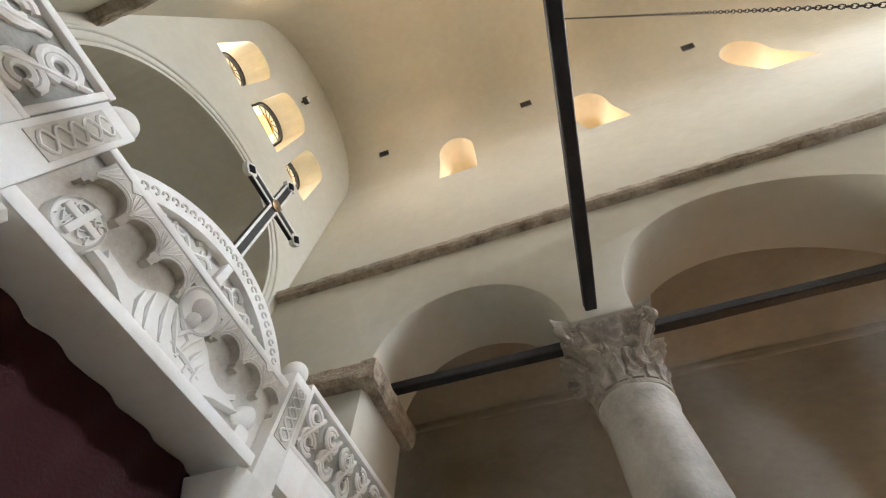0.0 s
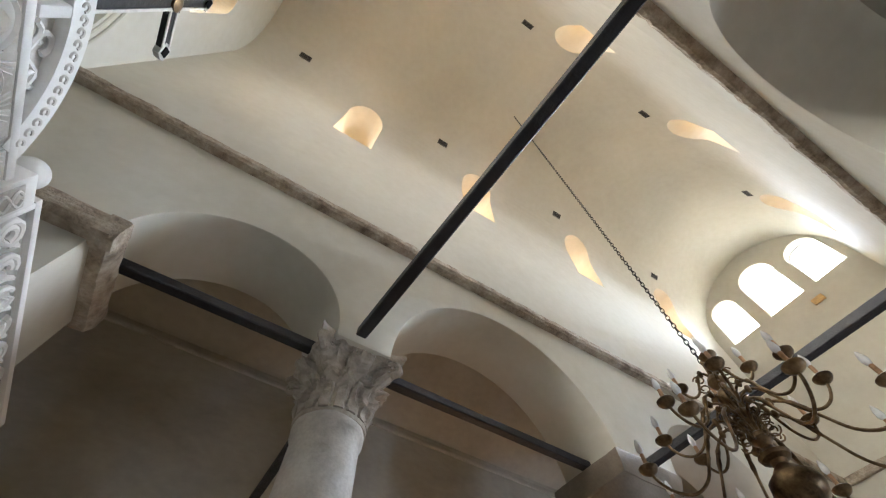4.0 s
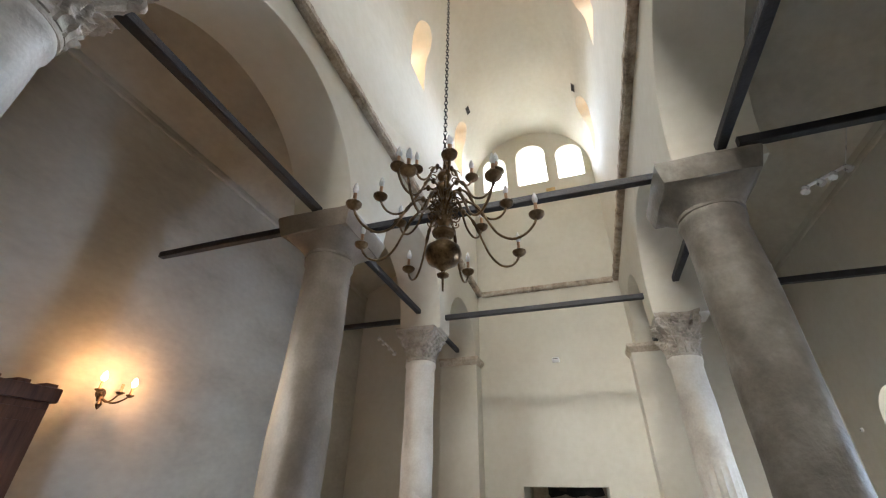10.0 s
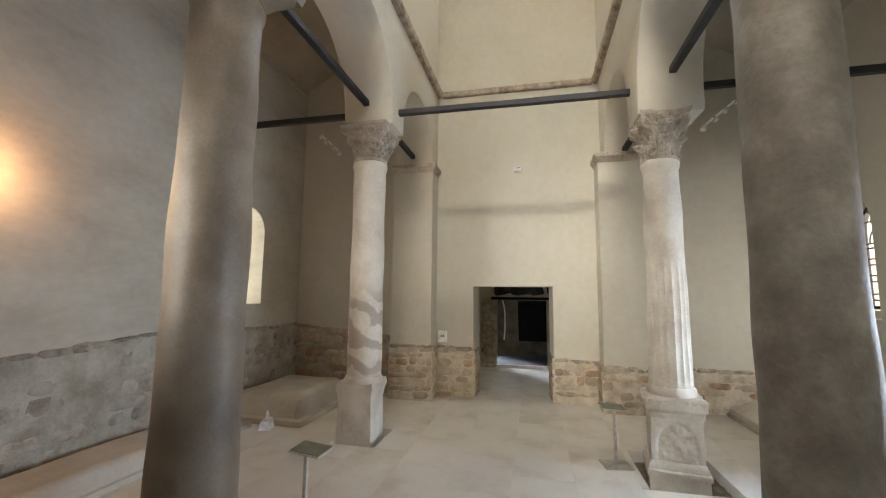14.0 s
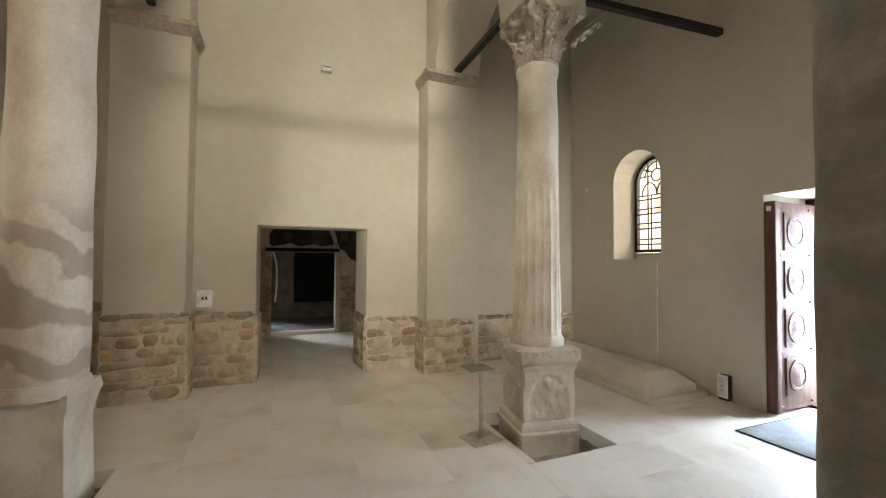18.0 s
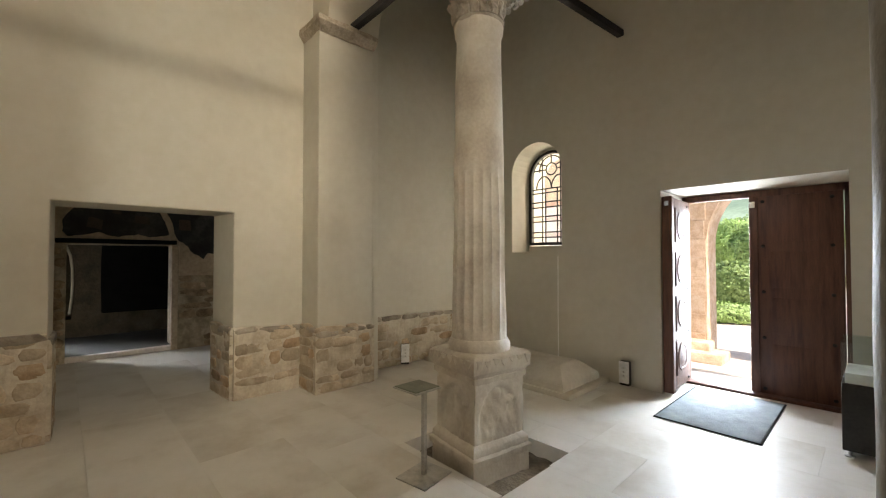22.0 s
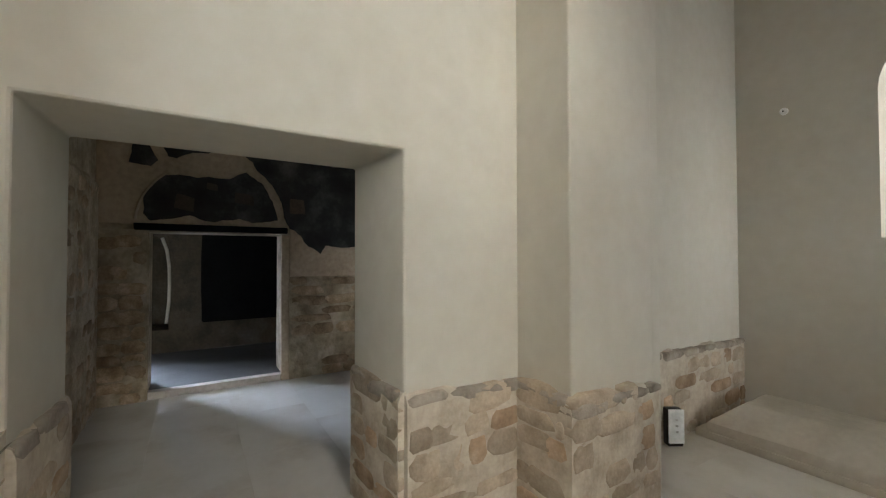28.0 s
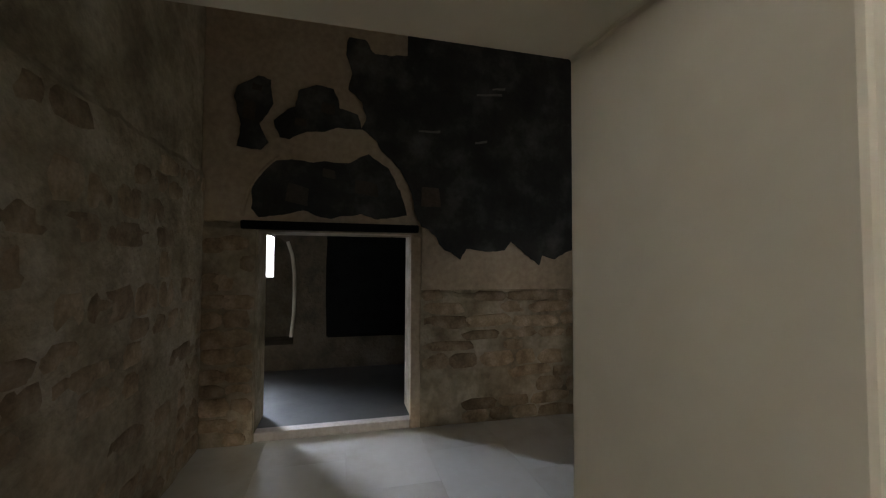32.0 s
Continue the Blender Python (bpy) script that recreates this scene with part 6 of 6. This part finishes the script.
for a in (45, 135, 225, 315):
    part("ray", box(0.0, -0.006, 0.0, 0.012, 0.006, 0.075), DARKMETAL, cr, smooth=False).matrix_basis = pose(0, 0, 0.62, a, 0, 0)

cu = thing("curtain", (-0.535, 0.90, 0), "dark red velvet curtain hung behind the marble screen", "curtain")
bm = bmesh.new()
rows = []
for side in (0, 1):
    rows.append([[bm.verts.new((0.012 * math.sin(k * 0.62) + 0.01 * noise.noise((k * 0.3, z * 0.6, 0)) - 0.012 * side, -0.62 + 1.24 * k / 60, 3.025 * z / 12 + 0.01)) for k in range(61)] for z in range(13)])
for side, g in enumerate(rows):
    for i in range(12):
        for k in range(60):
            f = (g[i][k], g[i][k + 1], g[i + 1][k + 1], g[i + 1][k])
            bm.faces.new(f if side == 0 else tuple(reversed(f)))
part("cloth", bm, CURTAIN, cu)
part("rail", tube([(-0.03, -0.62, 3.03), (-0.03, 0.62, 3.03)], 0.010, 8), DARKMETAL, cu)
part("sewn_cross", box(0.045, -0.45, 2.30, 0.055, -0.40, 2.75, 0.004), GOLDP, cu, "gold embroidered cross")
part("sewn_cross", box(0.045, -0.56, 2.50, 0.054, -0.29, 2.56, 0.004), GOLDP, cu, "gold embroidered cross")
for sgn in (-1, 1):
    ic = thing("icon_panel", (-0.44, 0.90 + 1.20 * sgn, 1.05), "gilded icon panel in a brown wooden frame", "icon", "screen icons")
    part("panel", box(-0.02, -0.36, 0.0, 0.0, 0.36, 1.85), GOLDP, ic, smooth=False)
    for y in (-0.40, 0.34):
        part("frame_side", box(-0.03, y, -0.05, 0.02, y + 0.06, 1.90, 0.006), WOODRED, ic)
    for z in (-0.05, 1.84):
        part("frame_rail", box(-0.03, -0.34, z, 0.02, 0.34, z + 0.06, 0.006), WOODRED, ic)
    part("plinth", box(-0.06, -0.42, -1.05, 0.03, 0.42, -0.05, 0.01), WHITEMARBLE, ic)

# ---- narthex: plaster, blackened paintings, lintel ----
def torn(pts, x0, x1, amount, seed, steps=6):
    """A patch with a torn outline, standing on a wall that faces -x."""
    out = []
    n = len(pts)
    for i in range(n):
        a, b = Vector(pts[i]), Vector(pts[(i + 1) % n])
        for k in range(steps):
            p = a.lerp(b, k / steps)
            q = noise.noise_vector((p.x * 5 + seed, p.y * 5, seed))
            q2 = noise.noise_vector((p.x * 17 + seed, p.y * 17, seed))
            out.append((p.x + amount * (q.x + 0.4 * q2.x), p.y + amount * (q.y + 0.4 * q2.y)))
    return prism(out, "x", x0, x1)


NW = 12.68
structure("trim", prism([(-3.5, 1.22), (0.04, 1.22), (0.04, 1.80), (1.845, 1.80), (1.845, 4.3), (-3.5, 4.3)], "x", NW - 0.02, NW + 0.01), OCHRE, "dull ochre plaster above the bare masonry", "plaster")
SOOTBROWN = mat("sooty_brown_paint", (0.075, 0.060, 0.047), 0.9, scale=5, bump=0.1)
PATCH = [[(0.2, 3.53), (0.18, 3.35), (0.36, 3.32), (0.48, 3.34), (0.56, 3.44), (0.71, 3.44), (0.73, 3.29), (0.68, 3.12), (0.7, 2.99), (0.59, 2.88), (0.55, 2.76), (0.59, 2.65), (0.45, 2.56), (0.41, 2.46), (0.24, 2.3), (0.14, 2.1), (0.1, 1.92), (0.06, 1.79), (-0.08, 1.72), (-0.16, 1.59), (-0.32, 1.5), (-0.38, 1.59), (-0.77, 1.59), (-0.84, 1.68), (-0.98, 1.55), (-1.12, 1.45), (-1.15, 1.54), (-1.28, 1.51), (-1.51, 1.61), (-2.2, 1.55), (-3.4, 1.6), (-3.4, 4.2), (0.15, 4.2)],
         [(1.63, 2.81), (1.58, 2.92), (1.44, 3.03), (1.34, 2.98), (1.32, 2.80), (1.42, 2.62), (1.36, 2.46), (1.42, 2.40), (1.60, 2.42), (1.56, 2.60)],
         [(1.32, 2.66), (1.22, 2.74), (1.15, 2.78), (1.12, 2.92), (0.98, 2.99), (0.84, 2.97), (0.78, 2.80), (0.62, 2.76), (0.59, 2.62), (0.80, 2.64), (1.05, 2.58), (1.18, 2.50), (1.27, 2.52)],
         [(1.48, 1.90), (1.46, 2.08), (1.38, 2.24), (1.29, 2.33), (1.0, 2.32), (0.70, 2.33), (0.52, 2.43), (0.36, 2.30), (0.24, 2.10), (0.18, 1.88), (0.45, 1.84), (0.60, 1.90), (0.85, 1.83), (1.08, 1.90), (1.25, 1.86), (1.42, 1.83)]]
for k, pts in enumerate(PATCH):
    fr_ = thing("wall_painting", (0, 0, 0), "blackened torn remnant of an old wall painting", "painting", "wall paintings")
    part("layer", torn(pts, NW - 0.032, NW - 0.015, 0.024, k * 3.1, 9), FRESCO, fr_, smooth=False)
    if k == 0:
        SCRATCH = mat("scraped_plaster", (0.22, 0.20, 0.17), 0.9, scale=9, bump=0.1)
        for y_, z_, w_ in ((-0.60, 3.08, 0.13), (-0.70, 3.15, 0.07), (-0.02, 2.68, 0.10), (-0.52, 2.62, 0.06)):
            part("scratch", torn([(y_ - w_, z_ - 0.012), (y_ + w_, z_ - 0.03), (y_ + w_, z_ - 0.012), (y_ - w_, z_ + 0.012)], NW - 0.035, NW - 0.031, 0.012, y_, 3), SCRATCH, fr_, "pale scraped streak", smooth=False)
        part("faded_patch", torn([(-0.12, 1.98), (0.04, 1.98), (0.05, 2.16), (-0.11, 2.15)], NW - 0.035, NW - 0.031, 0.014, 8.0, 4), mat("faded_paint", (0.10, 0.075, 0.055), 0.9, scale=5, bump=0.1), fr_, "faded reddish patch", smooth=False)
    for y_, z_, w_, h_ in (((), ((1.50, 2.72, 0.05, 0.09), (1.44, 2.92, 0.04, 0.03)), ((0.88, 2.80, 0.06, 0.05), (1.10, 2.66, 0.05, 0.04)), ((0.55, 2.12, 0.10, 0.07), (1.12, 2.04, 0.09, 0.09), (0.86, 2.22, 0.05, 0.04))))[k]:
        part("faded_patch", torn([(y_ - w_, z_ - h_), (y_ + w_, z_ - h_ * 0.7), (y_ + w_ * 0.8, z_ + h_), (y_ - w_, z_ + h_ * 0.6)], NW - 0.035, NW - 0.031, 0.02, y_ * 3, 4), SOOTBROWN, fr_, "brownish rubbed patch", smooth=False)
bm = tube([(NW - 0.02, 0.80 + 0.74 * math.cos(a), 1.80 + 0.70 * math.sin(a)) for a in [0.06 + 0.85 * i / 16 for i in range(17)]], 0.016, 6)
structure("trim", bm, OCHRE, "pale edge of the blind arch over the lintel", "moulding")
bm = roughen(box(NW - 0.06, 0.08, 1.735, 13.12, 1.545, 1.805, 0.01), 0.006, 8, 3)
structure("trim", bm, BLACK, "dark wooden lintel over the inner doorway", "lintel")
bm = roughen(box(NW - 0.03, 0.05, 0, NW + 0.02, 0.14, 1.72, 0.015), 0.02, 6, 1)
structure("trim", bm, OCHRE, "pale rough stone jamb of the inner doorway", "jamb")
structure("trim", box(NW - 0.005, 0.12, 0.0, NW + 0.10, 1.42, 0.075, 0.006), PAVE, "white marble step in the inner doorway", "step")
# Added pale tube: the lit edge of the niche, put into shape and colour.
structure("trim", tube([(14.69, 1.42, 1.74), (14.685, 1.36, 1.56), (14.68, 1.33, 1.32), (14.68, 1.325, 1.05), (14.68, 1.33, 0.80), (14.685, 1.36, 0.50)], 0.022, 7), PALEMARBLE, "pale rim standing in for the lit edge of the niche", "moulding", True)
sh = thing("dark_hanging", (14.69, 0.37, 0.48), "black cloth panel hung on the far wall", "panel")
part("panel", torn([(-0.55, 0.0), (0.55, 0.02), (0.56, 1.5), (-0.56, 1.5)], -0.03, 0.0, 0.015, 4), BLACK, sh, smooth=False)
part("batten", box(-0.05, -0.57, 1.48, -0.005, 0.57, 1.52, 0.004), DARKMETAL, sh, "dark wooden batten")
part("hem", box(-0.036, -0.53, 0.0, -0.004, 0.53, 0.03, 0.004), BLACK, sh)

# ---- dado stones ----
STONES = []
for k in range(14):
    rng = random.Random(k + 40)
    n = 10
    rings = []
    turn0 = 0.35 + rng.uniform(-0.12, 0.12)
    edge = []
    for i in range(n):
        a = turn0 + 2 * math.pi * (i + rng.uniform(-0.28, 0.28)) / n
        q = (abs(math.cos(a)) ** 6 + abs(math.sin(a)) ** 6) ** (-1 / 6) * 0.5 * rng.uniform(0.90, 1.03)
        edge.append((q * math.cos(a), q * math.sin(a)))
    bm = bmesh.new()
    for f, y in ((1.0, 0.5), (1.0, -0.44), (0.90, -0.5)):
        rings.append([bm.verts.new((x * f, y + (rng.uniform(-0.05, 0.05) if y < 0 else 0), z * f)) for x, z in edge])
    mid = bm.verts.new((rng.uniform(-0.1, 0.1), -0.52, rng.uniform(-0.1, 0.1)))
    for p_, q_ in zip(rings, rings[1:]):
        for i in range(n):
            bm.faces.new((p_[i], p_[(i + 1) % n], q_[(i + 1) % n], q_[i]))
    for i in range(n):
        bm.faces.new((rings[2][i], rings[2][(i + 1) % n], mid))
    bmesh.ops.recalc_face_normals(bm, faces=bm.faces)
    me = bpy.data.meshes.new("stone")
    bm.to_mesh(me)
    bm.free()
    me.shade_smooth()
    STONES.append(me)
DARK = [me.copy() for me in STONES]
CAPPING = [me.copy() for me in STONES]
for k, me in enumerate(STONES):
    me.materials.append(RUSTSTONE if k % 7 in (0, 3) else STONE)
for me in DARK:
    me.materials.append(DARKSTONE)
for me in CAPPING:
    me.materials.append(GREYSTONE)


def dado(p, q, out, z0, top, seed, label, meshes=None, mortar=None, thick=0.04, proud=0.006, course=(0.085, 0.165), length=(0.12, 0.46), keep=0.82, capped=True):
    """Rubble stonework along a wall from p to q, standing out along out; top gives its height along the line."""
    rng = random.Random(seed)
    p, q, o = Vector((*p, 0)), Vector((*q, 0)), Vector((*out, 0))
    d = q - p
    ln = d.length
    d.normalize()
    bm = bmesh.new()
    n = max(4, int(ln / 0.05))
    ring = None
    for k in range(n + 1):
        f = k / n
        h = top(f) + 0.035 * noise.noise((f * ln * 3, seed, 0)) + 0.02 * noise.noise((f * ln * 11, seed, 5))
        w = thick * (1 + 0.25 * noise.noise((f * ln * 5, seed, 9)))
        c = p + d * (ln * f)
        nr = [bm.verts.new(c + o * a + Vector((0, 0, z))) for a, z in ((-0.02, z0), (w, z0), (w, z0 + (h - z0) * 0.5), (w, h - 0.05), (w * 0.5, h - 0.015), (-0.02, h))]
        if ring is None:
            bm.faces.new(list(reversed(nr)))
        else:
            for i in range(6):
                bm.faces.new((ring[i], ring[(i + 1) % 6], nr[(i + 1) % 6], nr[i]))
        ring = nr
    bm.faces.new(ring)
    base = structure("trim", roughen(bm, 0.008, 9, seed), mortar or RUBBLE, label, "stonework")
    rz = math.atan2(d.y, d.x)
    z = z0
    while True:
        h = rng.uniform(*course)
        x = -rng.uniform(0, 0.08)
        some = False
        while x < ln - 0.06:
            w = min(rng.uniform(*length), ln - x)
            mid = (x + w / 2) / ln
            if w > 0.07 and z + h < top(min(max(mid, 0), 1)) + 0.03:
                some = True
                if rng.random() < keep:
                    c = p + d * (max(x, 0) + w / 2) + o * (thick - 0.5 * 0.10 + proud * rng.uniform(0.5, 1.2))
                    child("stone", rng.choice(meshes or STONES), STONE, base, Matrix.Translation((c.x, c.y, z + h / 2 + rng.uniform(-0.012, 0.012))) @ Euler((0, rng.uniform(-0.06, 0.06), rz + rng.uniform(-0.02, 0.02))).to_matrix().to_4x4() @ Matrix.Diagonal((w + rng.uniform(-0.022, 0.006), 0.10, h * rng.uniform(0.86, 1.0), 1)))
            x += w
        z += h
        if not some or z > 5:
            break
    x = 0.0
    while capped and x < ln - 0.08:
        w = min(rng.uniform(0.16, 0.42), ln - x)
        h = rng.uniform(0.045, 0.085)
        c = p + d * (x + w / 2) + o * (thick - 0.5 * 0.10 + proud * rng.uniform(0.6, 1.6))
        child("stone", rng.choice(CAPPING), GREYSTONE, base, Matrix.Translation((c.x, c.y, top((x + w / 2) / ln) - h / 2 - 0.005)) @ Euler((0, rng.uniform(-0.05, 0.05), rz)).to_matrix().to_4x4() @ Matrix.Diagonal((w * 1.02, 0.10, h, 1)))
        x += w
    return base


LBL = "rough brown rubble stonework along the foot of the plastered wall"
dado((XW, 2.25), (XW, 1.545), (-1, 0), 0, lambda f: 0.93 - 0.03 * f, 1, LBL)
dado((8.995, 3.01), (8.995, 2.21), (-1, 0), 0, lambda f: 0.97, 2, LBL)
dado((8.995, 2.25), (XW, 2.25), (0, -1), 0, lambda f: 0.95, 3, LBL)
# Shade on this stretch is put into its darker mortar colour.
dado((XW, AN), (XW, 3.01), (-1, 0), 0, lambda f: 1.25 - 0.2 * f, 4, LBL, mortar=GREYRUBBLE)
dado((XW, 0.125), (XW, -0.632), (-1, 0), 0, lambda f: 0.77 - 0.03 * f, 5, LBL)
dado((XW, -0.632), (8.995, -0.632), (0, 1), 0, lambda f: 0.74, 6, LBL)
dado((8.995, -0.592), (8.995, -1.365), (-1, 0), 0, lambda f: 0.71, 7, LBL)
dado((XW, -1.365), (XW, AS), (-1, 0), 0, lambda f: 0.72 - 0.04 * f, 8, LBL)
dado((3.55, AN), (XW - 0.05, AN), (0, -1), 0, lambda f: 1.30 - 0.05 * math.sin(f * 9), 9, LBL, CAPPING, GREYRUBBLE, length=(0.2, 0.6), course=(0.11, 0.2), keep=0.45, proud=0.003)
dado((XW + 0.60, 0.178), (XW, 0.135), (0.07, 1.0), 0, lambda f: 0.80 - 0.02 * f, 10, LBL, thick=0.02, proud=0.004)
dado((XW, 1.535), (XW + 0.60, 1.515), (0, -1), 0, lambda f: 0.85, 11, LBL, thick=0.02, proud=0.004)
DL = "dark rough masonry of the narthex with worn stones"
dado((10.03, 1.85), (NW, 1.85), (0, -1), 0, lambda f: 2.2, 12, DL, DARK, NARTHEX, 0.03, 0.002, (0.12, 0.2), (0.18, 0.5), 0.6, False)
dado((NW, 0.05), (NW, -1.5), (-1, 0), 0, lambda f: 1.20, 13, DL, DARK, NARTHEX, 0.03, 0.010, (0.10, 0.17), (0.2, 0.55), 0.8, False)
dado((NW, 1.84), (NW, 1.43), (-1, 0), 0, lambda f: 1.80, 14, DL, DARK, NARTHEX, 0.03, 0.010, (0.10, 0.17), (0.14, 0.3), 0.9, False)

# ---- floor slabs ----
SLAB = {}


def slab(x0, y0, x1, y1, parent):
    if x1 - x0 < 0.02 or y1 - y0 < 0.02:
        return
    key = (round(x1 - x0, 2), round(y1 - y0, 2))
    if key not in SLAB:
        bm = box(-key[0] / 2 + 0.0006, -key[1] / 2 + 0.0006, -0.145, key[0] / 2 - 0.0006, key[1] / 2 - 0.0006, 0.0)
        me = bpy.data.meshes.new("slab")
        bmesh.ops.recalc_face_normals(bm, faces=bm.faces)
        bm.to_mesh(me)
        bm.free()
        me.materials.append(FLOORM)
        SLAB[key] = me
    child("slab", SLAB[key], FLOORM, parent, Matrix.Translation(((x0 + x1) / 2, (y0 + y1) / 2, 0)))


PITS = [(6.36, -1.44, 7.38, -0.61), (6.72, 2.37, 7.40, 2.96)]


def slabs(x0, y0, x1, y1, parent):
    """A slab less the pits round the column feet."""
    for a, b, c, d in PITS:
        if x0 < c and x1 > a and y0 < d and y1 > b:
            if x0 < a:
                slabs(x0, y0, a, y1, parent)
            if x1 > c:
                slabs(c, y0, x1, y1, parent)
            m0, m1 = max(x0, a), min(x1, c)
            if y0 < b:
                slabs(m0, y0, m1, b, parent)
            if y1 > d:
                slabs(m0, d, m1, y1, parent)
            return
    slab(x0, y0, x1, y1, parent)


for a, b, c, d in PITS:
    n = 14
    bm = bmesh.new()
    g = [[bm.verts.new((a + (c - a) * i / n, b + (d - b) * k / n, -0.125 + 0.02 * noise.noise((i * 0.9, k * 0.9, a)))) for k in range(n + 1)] for i in range(n + 1)]
    for i in range(n):
        for k in range(n):
            bm.faces.new((g[i][k], g[i + 1][k], g[i + 1][k + 1], g[i][k + 1]))
    structure("floor_pit", bm, PITFLOOR, "rough dark bed of the pit round a column foot", "floor", True)
SX, SY = 0.90, 0.62
row = 0
y = AS - 0.80
while y < AN + 0.1:
    x = -2.2 - (0.45 if row % 2 else 0)
    while x < NW:
        y1 = min(y + SY, AN + 0.1)
        x1 = min(x + SX, NW)
        if x < XW + 0.05 or y < 1.85:
            slabs(x, y, x1, y1, FLOOR)
        x += SX
    y += SY
    row += 1
